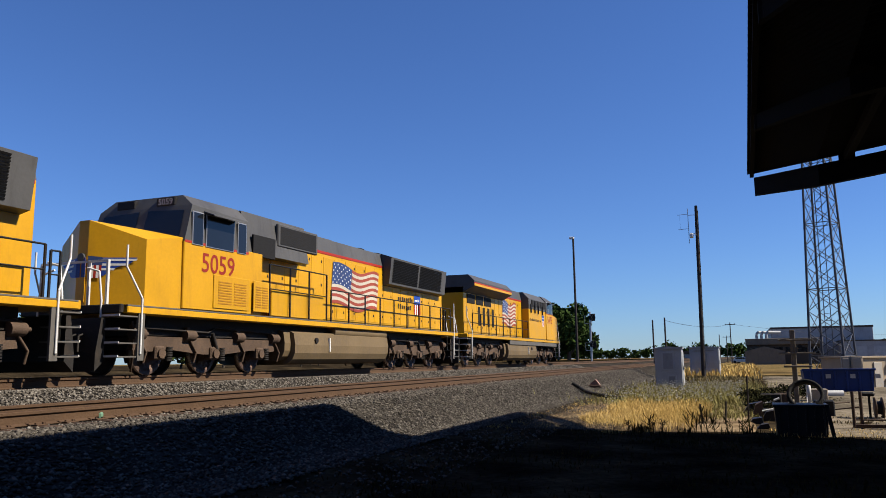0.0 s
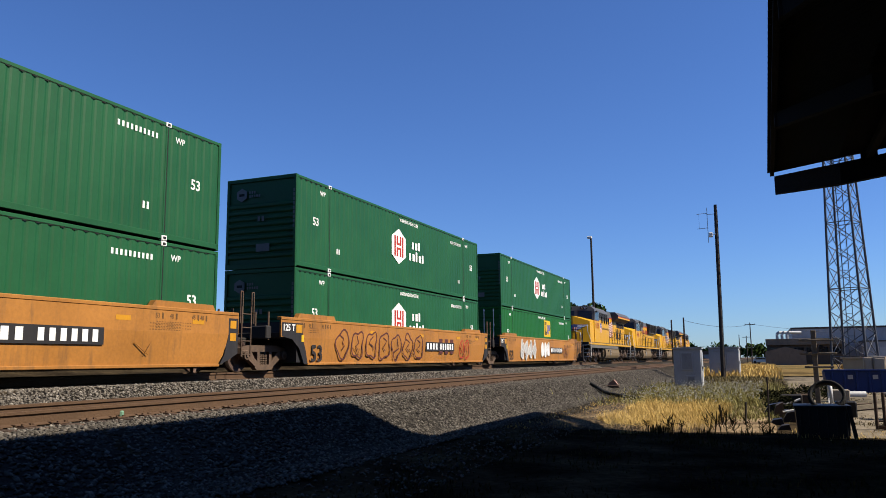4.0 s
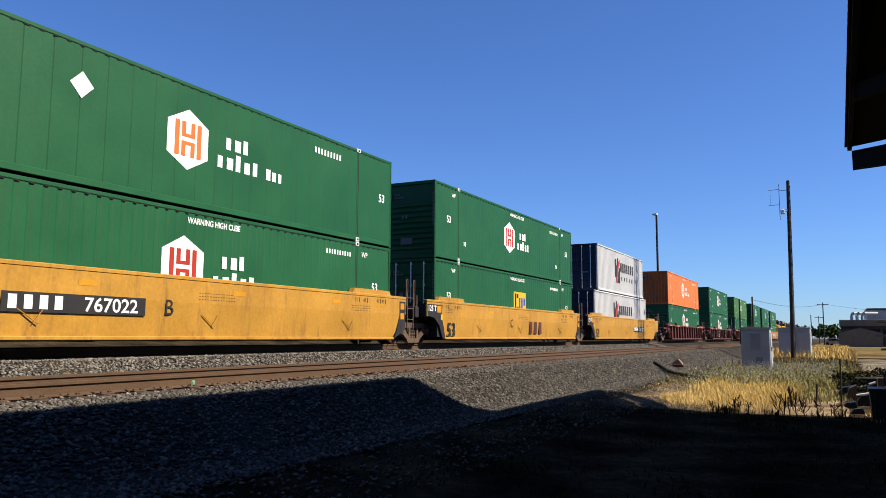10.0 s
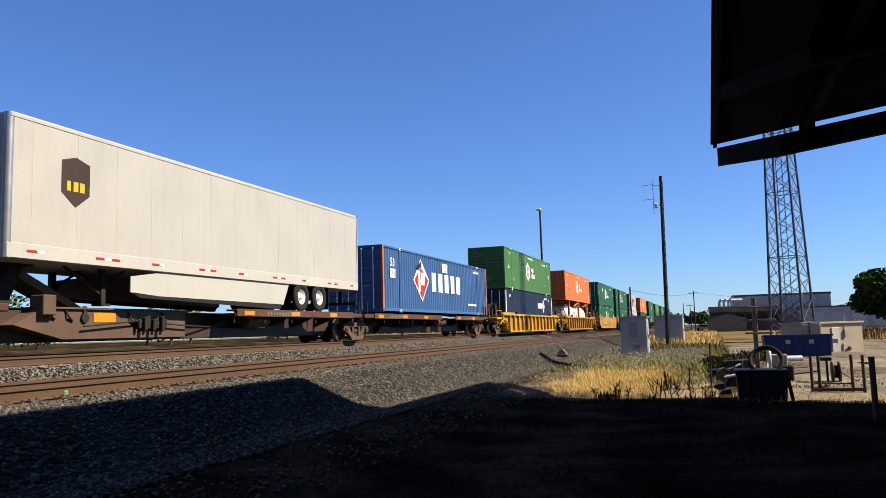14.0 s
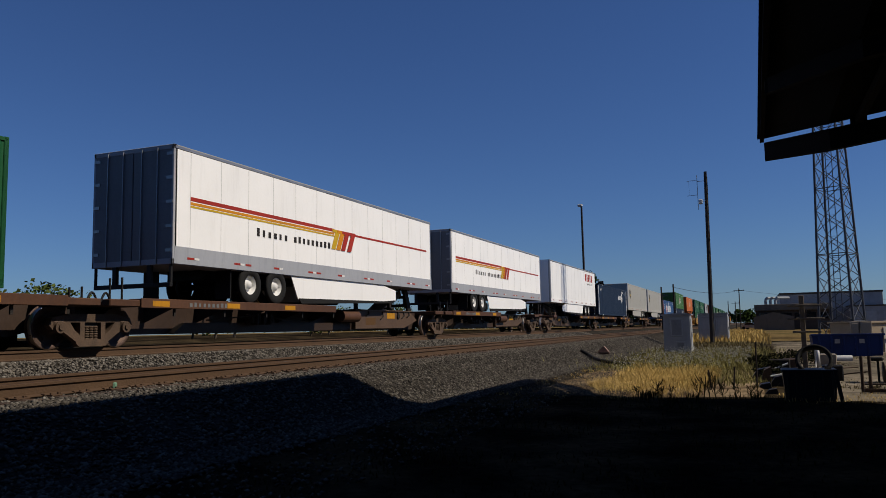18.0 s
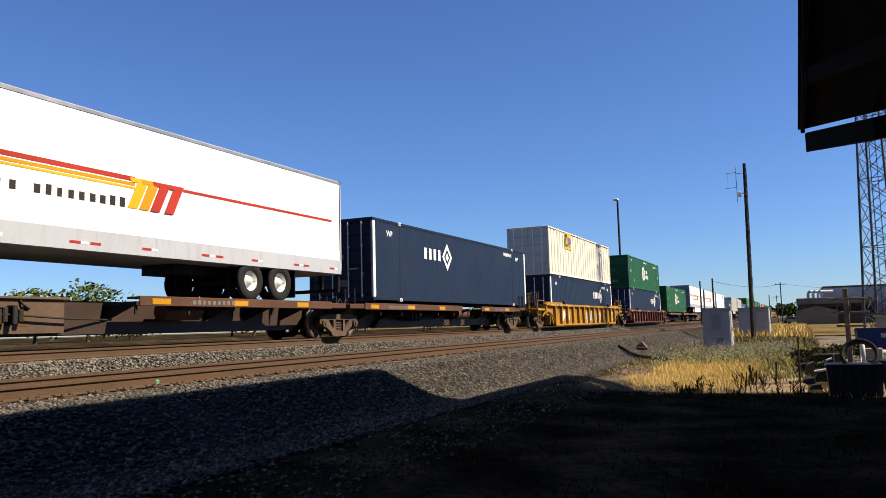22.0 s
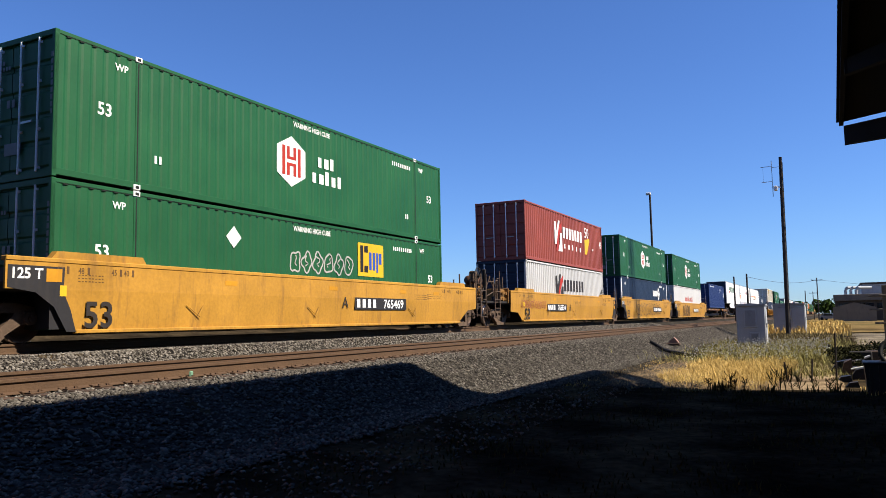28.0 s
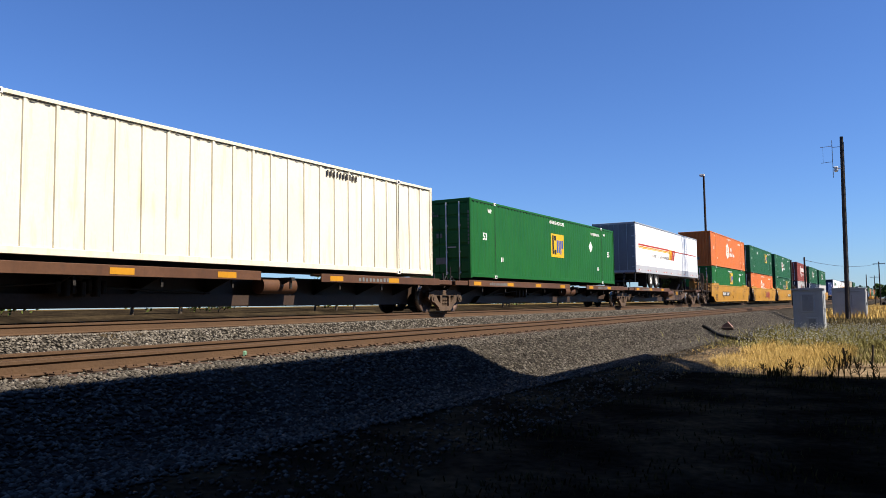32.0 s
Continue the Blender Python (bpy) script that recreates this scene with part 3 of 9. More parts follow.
for g in (1, -1):
    plate_s.box(g * 0.755 - 0.18, g * 0.755 + 0.18, -0.10, 0.10, -0.19, -0.172, 0.004)
    for dx in (-0.11, 0.11):
        for dy in (-0.06, 0.06):
            plate_s.box(g * 0.755 + dx - 0.012, g * 0.755 + dx + 0.012, dy - 0.012, dy + 0.012, -0.172, -0.152)
    for dy in (-0.13, 0.13):
        plate_s.box(g * 0.755 - 0.085, g * 0.755 + 0.085, dy - 0.015, dy + 0.015, -0.185, -0.155, 0.008)
TIE_PLATES = plate_s.mesh("tie_plates", RAIL_STEEL)
tie_rng = random.Random(2)
for i in range(150):
    y = -4 + i * 0.51
    t = part("tie", poly, None, near_track, at=(NEAR_TRACK_X + tie_rng.uniform(-0.03, 0.03), y + tie_rng.uniform(-0.03, 0.03), NEAR_TRACK_Z))
    part("tie_plates", TIE_PLATES, None, t)
for i in range(110):
    part("tie", poly, None, far_track, at=(TRACK_X + tie_rng.uniform(-0.03, 0.03), 2 + i * 0.51, 0.0))
# broken glass-like insulator bit on the rail foot
solid("joint_bond", Shape().box(-8.84, -8.80, 8.80, 8.88, -0.52, -0.42, 0.018), paint("pale_green_tag", (0.16, 0.30, 0.20)), "small pale green tag on the rail", "tag")


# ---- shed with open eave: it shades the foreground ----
# near-black base colours hold the deep shade under the backlit roof
SHED_STEEL = material("shade_black_corrugated_iron", (0.006, 0.006, 0.007), 0.9, 0.0, vary=0.3, spec=0.04)
SHED_WALL = material("shade_black_shed_board", (0.008, 0.007, 0.007), 0.9, vary=0.3, spec=0.04)
EAVE_X, EAVE_Z, EAVE_Y = 0.40, 5.18, 22.1
# the far end of the roof is cut back from the raised eave corner: x, end y, height
ROOF_END = [(0.34, 22.1, 5.18), (0.5, 22.0, 5.16), (1.76, 18.8, 4.63), (3.64, 18.6, 4.84), (6.65, 18.1, 5.12), (12.0, 17.2, 5.5)]


def shed_pt(x, y, dz=0.0):
    """A point of the roof; y is counted as if the end lay at EAVE_Y throughout."""
    for (xa, ya, za), (xb, yb, zb) in zip(ROOF_END, ROOF_END[1:]):
        if x <= xb or xb == 12.0:
            k = (x - xa) / (xb - xa)
            return (x, y + ya + (yb - ya) * k - EAVE_Y, za + (zb - za) * k + dz)


def shed_bar(x0, x1, y0, y1, dz, h):
    xs = [x0] + [q[0] for q in ROOF_END if x0 < q[0] < x1] + [x1]
    v, f = [], []
    for x in xs:
        v += [shed_pt(x, y0, dz), shed_pt(x, y1, dz), shed_pt(x, y1, dz + h), shed_pt(x, y0, dz + h)]
    for i in range(len(xs) - 1):
        for j in range(4):
            f.append((4 * i + j, 4 * i + (j + 1) % 4, 4 * i + 4 + (j + 1) % 4, 4 * i + 4 + j))
    f += [(3, 2, 1, 0), tuple(range(len(v) - 4, len(v)))]
    return Shape().add(v, f)


s = Shape()
n = 210
pitch = (EAVE_Y + 34) / n
prof = []
for i in range(n):
    y = -34 + i * pitch
    prof += [(y, 0.0), (y + pitch * 0.25, 0.02), (y + pitch * 0.5, 0.045), (y + pitch * 0.75, 0.02)]
prof.append((EAVE_Y, 0.0))
cols = [q[0] for q in ROOF_END]
for up in (0.0, 0.012):
    v = [shed_pt(x, y, d + up) for y, d in prof for x in cols]
    m = len(cols)
    s.add(v, [(m * i + j, m * i + j + 1, m * i + m + j + 1, m * i + m + j) for i in range(len(prof) - 1) for j in range(m - 1)])
shed = root("open_shed", "dark open-sided shed with corrugated iron roof", "shed")
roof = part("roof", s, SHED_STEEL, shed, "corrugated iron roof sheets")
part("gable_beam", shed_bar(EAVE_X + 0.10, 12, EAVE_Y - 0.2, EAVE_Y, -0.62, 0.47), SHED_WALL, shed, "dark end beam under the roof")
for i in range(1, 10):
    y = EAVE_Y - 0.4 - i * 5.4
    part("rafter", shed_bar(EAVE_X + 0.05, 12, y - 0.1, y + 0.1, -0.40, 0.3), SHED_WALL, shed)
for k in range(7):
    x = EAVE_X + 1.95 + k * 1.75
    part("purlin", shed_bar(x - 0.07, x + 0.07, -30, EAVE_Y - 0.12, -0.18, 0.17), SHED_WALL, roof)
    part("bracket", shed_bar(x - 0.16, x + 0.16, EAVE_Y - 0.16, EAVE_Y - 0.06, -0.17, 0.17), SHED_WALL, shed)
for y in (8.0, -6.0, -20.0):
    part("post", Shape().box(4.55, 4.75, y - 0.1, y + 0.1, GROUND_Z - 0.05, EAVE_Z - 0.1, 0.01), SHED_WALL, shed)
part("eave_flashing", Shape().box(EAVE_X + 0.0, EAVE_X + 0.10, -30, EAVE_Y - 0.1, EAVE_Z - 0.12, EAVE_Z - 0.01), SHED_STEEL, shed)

# unseen tall block behind the eye, added to cast shade on the foreground: plain walls
BLD_X, BLD_Y, BLD_Z = 5.2, 16.1, 12.35
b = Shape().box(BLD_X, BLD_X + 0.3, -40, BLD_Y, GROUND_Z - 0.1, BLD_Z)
solid("wall_east", b, SHED_WALL, "unseen wall added to shade the foreground", "wall", "", "structure")
solid("wall_north", Shape().box(BLD_X + 0.3, BLD_X + 14, BLD_Y - 0.3, BLD_Y, GROUND_Z - 0.1, BLD_Z), SHED_WALL, "unseen end wall of the added shade block", "wall", "", "structure")
solid("wall_south", Shape().box(BLD_X + 0.3, BLD_X + 14, -40, -39.7, GROUND_Z - 0.1, BLD_Z), SHED_WALL, "unseen end wall of the added shade block", "wall", "", "structure")
solid("roof_slab", Shape().box(BLD_X, BLD_X + 14, -40, BLD_Y, BLD_Z, BLD_Z + 0.25), SHED_STEEL, "unseen flat roof of the added shade block", "roof", "", "structure")


# ---- poles, cabinets ----
# brown wood darkened all over to show the poles' shaded side
POLE_WOOD = material("shade_darkened_pole_wood", (0.042, 0.035, 0.032), 0.9, vary=0.3, scale=3, bump=0.01)
GALV = material("grey_cabinet_paint", (0.33, 0.35, 0.365), 0.5, 0.0, vary=0.12, dirt=(0.2, 0.18, 0.15), dirt_amount=0.3)
LAMP_WHITE = paint("lamp_white", (0.75, 0.75, 0.72))


def pole(x, y, h, r0, r1, lean=(0, 0), label="tall dark wooden pole", name="utility_pole", base=GROUND_Z):
    p = root(name, label, "pole", "poles")
    p.location = (x, y, base)
    part("shaft", Shape().cyl((0, 0, -0.3), (lean[0], lean[1], h), r0, 14, r1), POLE_WOOD, p)
    return p

# ---- poles and railway cabinets ----
p = pole(-2.95, 59, 12.7, 0.145, 0.11, (0.18, 0), "tall dark wooden pole with lamp and antennas")
part("lamp", Shape().box(-0.36, -0.1, -0.45, -0.05, 10.28, 10.62, 0.05), LAMP_WHITE, p, "white lamp head")
part("lamp_bracket", Shape().tube([(0.1, -0.1, 10.5), (-0.2, -0.2, 10.5)], 0.03), ALU, p)
s = Shape().tube([(-0.42, -0.1, 9.9), (-0.42, -0.1, 12.5)], 0.025)
s.tube([(0.1, -0.1, 10.6), (-0.42, -0.1, 10.6)], 0.02).tube([(0.1, -0.1, 12.0), (-0.42, -0.1, 12.0)], 0.02)
part("antenna_mast", s, ALU, p)
for z in (11.0, 12.1):
    part("antenna_element", Shape().tube([(-0.42, -0.1, z), (-1.15, -0.15, z - 0.04)], 0.018), ALU, p)
part("antenna_element", Shape().tube([(-1.0, -0.1, 11.0), (-1.0, -0.1, 12.1)], 0.008), ALU, p)
part("cable", Shape().tube([(0.18, -0.14, 0.2), (0.30, -0.12, 12.3)], 0.018), BLACK, p)

p = pole(-16.7, 82, 14.6, 0.14, 0.10, (0, 0), "tall dark wooden pole beyond the tracks", base=-1.2)
part("lamp", Shape().box(-0.4, 0.1, -0.2, 0.2, 14.35, 14.6, 0.05), LAMP_WHITE, p, "small lamp head")
part("lamp_bracket", Shape().tube([(0, 0, 14.3), (-0.3, 0, 14.5)], 0.03), ALU, p)
for x, y, h in ((-9.85, 92, 5.7), (-7.85, 85, 5.6), (-2.4, 150, 7.6), (-4.95, 170, 6.0), (-4.4, 210, 6.8), (60, 240, 9.0)):
    q = pole(x, y, h, 0.11, 0.08, (0, 0), "dark wooden utility pole with crossarm", base=-1.1)
    if h > 6.5:
        part("crossarm", Shape().box(-0.9, 0.9, -0.06, 0.06, h - 0.45, h - 0.33), POLE_WOOD, q)
        for dx in (-0.8, 0.8):
            part("insulator", Shape().cyl((dx, 0, h - 0.33), (dx, 0, h - 0.2), 0.05, 8), ALU, q)


def wire(a, b, sag, name="overhead_wire"):
    pts = []
    for i in range(17):
        t = i / 16
        v = Vector(a).lerp(Vector(b), t)
        pts.append((v.x, v.y, v.z - sag * 4 * t * (1 - t)))
    return solid(name, Shape().tube(pts, 0.02, 5), BLACK, "thin black overhead wire between poles", "wire", "overhead wires")


wire((-7.85, 85, 4.2), (-2.4, 150, 6.2), 0.6)
wire((-2.4, 150, 6.2), (60, 240, 7.6), 2.2)


# darker grey paints the shade inside the cabinets' panel recesses
RECESS = paint("shaded_louvre_grey", (0.22, 0.23, 0.24), amount=0.3)


def cabinet(x, y, w, d, h, label, panel):
    c = root("signal_cabinet", label, "cabinet", "railway signal cabinets")
    c.location = (x, y, GROUND_Z)
    part("body", Shape().box(0, w, 0, d, 0.05, h - 0.08, 0.02), GALV, c)
    part("roof", Shape().prism([(-0.06, h - 0.08), (w + 0.06, h - 0.08), (w + 0.06, h - 0.02), (w / 2, h + 0.04), (-0.06, h - 0.02)], "y", -0.08, d + 0.08), GALV, c)
    part("plinth", Shape().box(-0.05, w + 0.05, -0.05, d + 0.05, -0.1, 0.08), STEEL_DUSTY, c)
    for a0, a1, z0, z1 in panel:
        fr = part("panel", Shape().box(a0, a1, -0.035, 0, z0, z1, 0.012), GALV, c)
        part("panel_recess", Shape().box(a0 + 0.07, a1 - 0.07, -0.042, -0.034, z0 + 0.07, z1 - 0.07), RECESS, fr)
    part("door", Shape().box(w, w + 0.03, 0.15, d - 0.15, 0.15, h - 0.25, 0.01), GALV, c)
    part("handle", Shape().box(w + 0.03, w + 0.06, 0.22, 0.26, h * 0.45, h * 0.55), BLACK, c)
    return c


cabinet(-4.28, 40, 1.30, 1.1, 2.08, "grey metal railway signal cabinet in grass", ((0.34, 0.94, 0.95, 1.85), (0.58, 1.02, 0.15, 0.72)))
cabinet(-4.1, 63, 2.15, 2.6, 2.36, "grey metal railway equipment hut", ((0.25, 1.0, 2.02, 2.14), (1.12, 1.9, 2.02, 2.14), (1.16, 1.36, 0.9, 1.9)))

# colour-light signal beyond the tracks
sg = root("signal_mast", "railway colour-light signal mast with two heads", "signal")
sg.location = (-17.6, 95, -0.9)
part("mast", Shape().cyl((0, 0, 0), (0, 0, 6.9), 0.12, 10), ALU, sg)
for z in (6.2, 2.9):
    hd = part("signal_head", Shape().cyl((0.25, -0.12, z), (0.25, -0.05, z), 0.42, 18).box(-0.1, 0.6, -0.05, 0.1, z - 0.45, z + 0.45, 0.05), BLACK, sg, "black signal head")
    for dz in (-0.2, 0.2):
        part("hood", Shape().cyl((0.25, -0.4, z + dz), (0.25, -0.1, z + dz), 0.13, 12, caps=False), BLACK, hd)
    part("platform", Shape().box(-0.6, 0.2, -0.4, 0.4, z - 0.75, z - 0.70), ALU, sg)
    s = Shape()
    for dx in (-0.6, 0.2):
        s.tube([(dx, -0.4, z - 0.7), (dx, -0.4, z + 0.2)], 0.02)
    s.tube([(-0.6, -0.4, z + 0.2), (0.2, -0.4, z + 0.2)], 0.02)
    part("railing", s, ALU, sg)

# ---- lattice tower ----
TOWER_STEEL = material("dull_tower_steel", (0.07, 0.077, 0.092), 0.6, 0.4, vary=0.2)
tw = root("lattice_tower", "tall steel lattice communication tower", "tower")
tw.location = (5.6, 60, GROUND_Z)
TH, TB, TT = 38.0, 1.30, 0.15


def leg(k, z):
    w = TB + (TT - TB) * z / TH
    a = k * math.pi / 2 + 0.35
    return Vector((math.cos(a) * w * 1.25, math.sin(a) * w * 1.25, z))


for k in range(4):
    part("leg", Shape().cyl(leg(k, 0), leg(k, TH), 0.085, 8, 0.06), TOWER_STEEL, tw)
zs = [i * 1.55 for i in range(25)]
for k in range(4):
    for a, b in zip(zs, zs[1:]):
        if b < TH:
            part("brace", Shape().tube([leg(k, a), leg((k + 1) % 4, b)], 0.030, 5).tube([leg((k + 1) % 4, a), leg(k, b)], 0.030, 5), TOWER_STEEL, tw)
            if round(a / 1.55) % 3 == 0:
                part("girt", Shape().tube([leg(k, b), leg((k + 1) % 4, b)], 0.034, 5), TOWER_STEEL, tw)
s = Shape()
for dx in (-0.2, 0.2):
    s.tube([(dx - 0.1, 0.1, 0.3), (dx - 0.1, 0.1, TH)], 0.03, 5)
for i in range(60):
    s.tube([(-0.3, 0.1, 0.5 + i * 0.5), (0.1, 0.1, 0.5 + i * 0.5)], 0.015, 4)
part("cable_ladder", s, TOWER_STEEL, tw)

# ---- warehouse in the distance ----
WH_WHITE = paint("warehouse_white", (0.36, 0.37, 0.38), amount=0.25)
WH_TAN = paint("warehouse_tan", (0.17, 0.138, 0.10), amount=0.4)
WH_BROWN = paint("warehouse_brown", (0.075, 0.055, 0.04), amount=0.4)
wh = root("warehouse", "pale flat-roofed warehouse with brown office wing", "building")
wh.location = (0, 160, -1.2)
part("main_hall", Shape().box(5.0, 23.5, 12, 40, 0, 7.25, 0.05), WH_WHITE, wh, "white sheet-clad hall")
part("side_hall", Shape().box(17, 38, 6, 34, 0, 4.3, 0.05), WH_WHITE, wh)
part("parapet", Shape().box(4.9, 23.6, 11.9, 40, 7.0, 7.35), WH_BROWN, wh)
part("parapet", Shape().box(16.9, 38.1, 5.9, 34, 4.15, 4.4), WH_BROWN, wh)
off = part("office_wing", Shape().box(0.2, 13.5, 2, 12, 0, 4.8, 0.05), WH_BROWN, wh, "brown office wing")
part("fascia", Shape().box(0.0, 13.6, 1.2, 12, 3.7, 4.9, 0.05), WH_TAN, wh)
for i in range(6):
    part("window", Shape().box(0.8 + i * 2.1, 2.4 + i * 2.1, 1.94, 2.0, 2.0, 3.2), GLASS_DARK, off, "dark office window")
part("canopy", Shape().prism([(-0.4, 2.4), (3.2, 3.3), (6.8, 2.4), (6.6, 2.4), (6.6, 0), (-0.2, 0), (-0.2, 2.4)], "y", -6, 0), WH_TAN, wh, "tan gabled annex")
s = Shape()
for k in range(3):
    x = 2.2 + k * 0.9
    s.tube([(x, 8, 4.8), (x, 8, 5.9), (x + 0.3, 8, 6.3), (x + 2.6, 10, 6.3)], 0.28, 10)
part("roof_duct", s, GALV, wh, "silver roof ducts")
for i in range(5):
    part("loading_door", Shape().box(19 + i * 3.6, 21.4 + i * 3.6, 5.94, 6.0, 0.3, 3.2), ALU, wh)

# a low far house and a parked car near the field
CAR_SILVER = material("silver_car_paint", (0.45, 0.46, 0.48), 0.3, 0.6, vary=0.05, bump=0)
cr = root("parked_car", "silver parked car on the far road", "car")
cr.location, cr.rotation_euler = (-0.7, 178, -1.15), (0, 0, radians(62))
prof = [(-2.2, 0.35), (-2.2, 0.75), (-1.3, 0.9), (-0.7, 1.4), (0.9, 1.42), (1.6, 0.95), (2.2, 0.85), (2.25, 0.35)]
part("body", Shape().prism(prof, "x", -0.85, 0.85), CAR_SILVER, cr)
part("side_window", Shape().prism([(-1.1, 0.95), (-0.65, 1.34), (0.85, 1.36), (1.4, 0.95)], "x", -0.86, 0.86), GLASS_DARK, cr)
for y in (-1.4, 1.4):
    for x in (-0.8, 0.8):
        part("wheel", Shape().cyl((x - 0.1, y, 0.33), (x + 0.1, y, 0.33), 0.33, 16), RUBBER, cr)
hs = root("field_house", "small pale house at the field edge", "house")
hs.location = (-24, 330, -1.0)
part("wall", Shape().box(-6, 6, 0, 6, 0, 2.6), WH_WHITE, hs)
part("roof", Shape().prism([(-6.5, 2.6), (6.5, 2.6), (5.5, 4.0), (-5.5, 4.0)], "y", -0.5, 6.5), WH_BROWN, hs)
for i in range(3):
    part("window", Shape().box(-4.5 + i * 3.6, -3 + i * 3.6, -0.04, 0, 1.0, 2.0), GLASS_DARK, hs)

# ---- yard clutter ----
BLUE_BIN = paint("blue_bin_paint", (0.010, 0.030, 0.13), amount=0.4)
bn = root("roll_off_bin", "dark blue open steel waste bin", "waste bin")
bn.location = (2.3, 38, GROUND_Z - 0.02)
part("shell", Shape().prism([(0, 0.95), (0.08, 0.06), (2.72, 0.0), (2.8, 0.95)], "y", 0, 1.8), BLUE_BIN, bn)
part("rim", Shape().box(-0.05, 2.86, -0.06, 0.04, 0.93, 1.02, 0.01), BLUE_BIN, bn)
for i in range(6):
    part("rib", Shape().box(0.25 + i * 0.48, 0.33 + i * 0.48, -0.05, 0.0, 0.05, 0.95, 0.01), BLUE_BIN, bn)
for i in (1, 3, 5):
    part("placard", Shape().box(0.42 + i * 0.48, 0.62 + i * 0.48, -0.012, -0.004, 0.6, 0.78), ALU, bn)

TARP_PALE = paint("pale_sheet_metal", (0.55, 0.50, 0.42), amount=0.2)
STUCCO = material("tan_stucco", (0.42, 0.335, 0.23), 0.9, vary=0.12, bump=0.008)
hut = root("equipment_hut", "tan block equipment hut with flat roof", "hut")
hut.location, hut.rotation_euler = (5.1, 41.4, GROUND_Z - 0.05), (0, 0, radians(38))
part("wall", Shape().box(0, 2.6, 0, 2.6, 0, 1.48), STUCCO, hut)
part("roof", Shape().box(-0.08, 2.7, -0.08, 2.7, 1.48, 1.57, 0.01), STUCCO, hut)
part("door", Shape().box(0.62, 1.1, -0.05, 0, 0.1, 1.28, 0.01), TARP_PALE, hut, "pale sheet door")
part("meter_box", Shape().box(1.38, 1.56, -0.10, 0, 0.85, 1.2, 0.02), GALV, hut)
part("conduit", Shape().tube([(1.47, -0.04, 1.2), (1.47, -0.04, 2.0)], 0.02), ALU, hut)
part("valve", Shape().cyl((1.6, -0.05, 0.25), (1.6, -0.12, 0.25), 0.1, 12).tube([(1.6, -0.06, 0), (1.6, -0.06, 0.3)], 0.03), BLACK, hut)
part("vent_box", Shape().box(1.25, 1.38, -0.08, 0, 0.2, 0.5, 0.01), GALV, hut)
CAB_TAN = paint("tan_cabinet_paint", (0.36, 0.30, 0.22), amount=0.2)
for x, y, w, h, z in ((4.2, 41.2, 0.36, 0.82, 0.72), (4.58, 41.1, 0.50, 0.84, 0.72)):
    c = root("yard_cabinet", "tan metal equipment cabinet beside the hut", "cabinet", "yard cabinets")
    c.location = (x, y, GROUND_Z - 0.03)
    part("body", Shape().box(0, w, 0, 0.5, z + 0.04, z + h, 0.02), CAB_TAN, c)
    part("door", Shape().box(0.05, w - 0.05, -0.03, 0, z + 0.1, z + h - 0.08, 0.01), CAB_TAN, c)
    part("base", Shape().box(-0.03, w + 0.03, -0.02, 0.52, 0, z + 0.05), STEEL_DUSTY, c)

TYRE = root("tractor_tyre", "large black tyre standing on a crate", "tyre")
TYRE.location, TYRE.rotation_euler, TYRE.scale = (1.07, 17.45, -0.53), (0, radians(30), radians(84)), (0.95, 0.95, 0.95)
part("casing", Shape().lathe([(-0.06, 0.29), (-0.085, 0.315), (-0.08, 0.348), (-0.05, 0.36), (0.05, 0.36), (0.08, 0.348), (0.085, 0.315), (0.06, 0.29), (-0.06, 0.29)], (0, 0, 0), 40), RUBBER, TYRE)
s = Shape()
for i in range(36):
    a = 2 * math.pi * i / 36
    c, d = math.cos(a), math.sin(a)
    s.cyl((-0.055, c * 0.36, d * 0.36), (0.055, c * 0.36 + 0.01, d * 0.36), 0.010, 4)
part("tread_lug", s, RUBBER, TYRE)
CRATE = material("black_plastic_crate", (0.012, 0.012, 0.013), 0.5, vary=0.2)
ct = root("black_crate", "black plastic crate under the tyre", "crate")
ct.location = (0.47, 16.95, GROUND_Z)
part("shell", Shape().prism([(0.02, 0), (0.92, 0), (0.96, 0.60), (-0.02, 0.60)], "y", 0, 0.75), CRATE, ct)
for i in range(6):
    part("rib", Shape().box(0.06 + i * 0.16, 0.09 + i * 0.16, -0.03, 0, 0.02, 0.58, 0.006), CRATE, ct)
part("rim", Shape().box(-0.04, 0.98, -0.03, 0.78, 0.56, 0.61, 0.01), CRATE, ct)
ramp_board = solid("leaning_board", Shape().prism([(0.0, 0.0), (0.07, 0.0), (-0.03, 0.62), (-0.1, 0.62)], "y", 16.85, 16.91), CRATE, "dark narrow board leaning on the crate", "board")
ramp_board.location = (1.45, 0, GROUND_Z)

RUST_PIPE = material("rusty_fence_pipe", (0.09, 0.06, 0.045), 0.8, 0.2, vary=0.3)
fence = root("pipe_fence", "low rusty pipe fence posts with bottom rail", "fence")
for x, y, h in ((2.06, 18.8, 0.80), (2.20, 18.7, 0.80), (2.86, 18.8, 0.82), (3.05, 18.6, 0.82)):
    part("post", Shape().cyl((x, y, GROUND_Z - 0.1), (x, y, GROUND_Z + h), 0.033, 8), RUST_PIPE, fence)
part("rail", Shape().box(2.06, 3.05, 18.55, 18.62, GROUND_Z + 0.05, GROUND_Z + 0.12), RUST_PIPE, fence)
part("rail", Shape().tube([(2.06, 18.82, GROUND_Z + 0.2), (2.86, 18.82, GROUND_Z + 0.2)], 0.02), RUST_PIPE, fence)
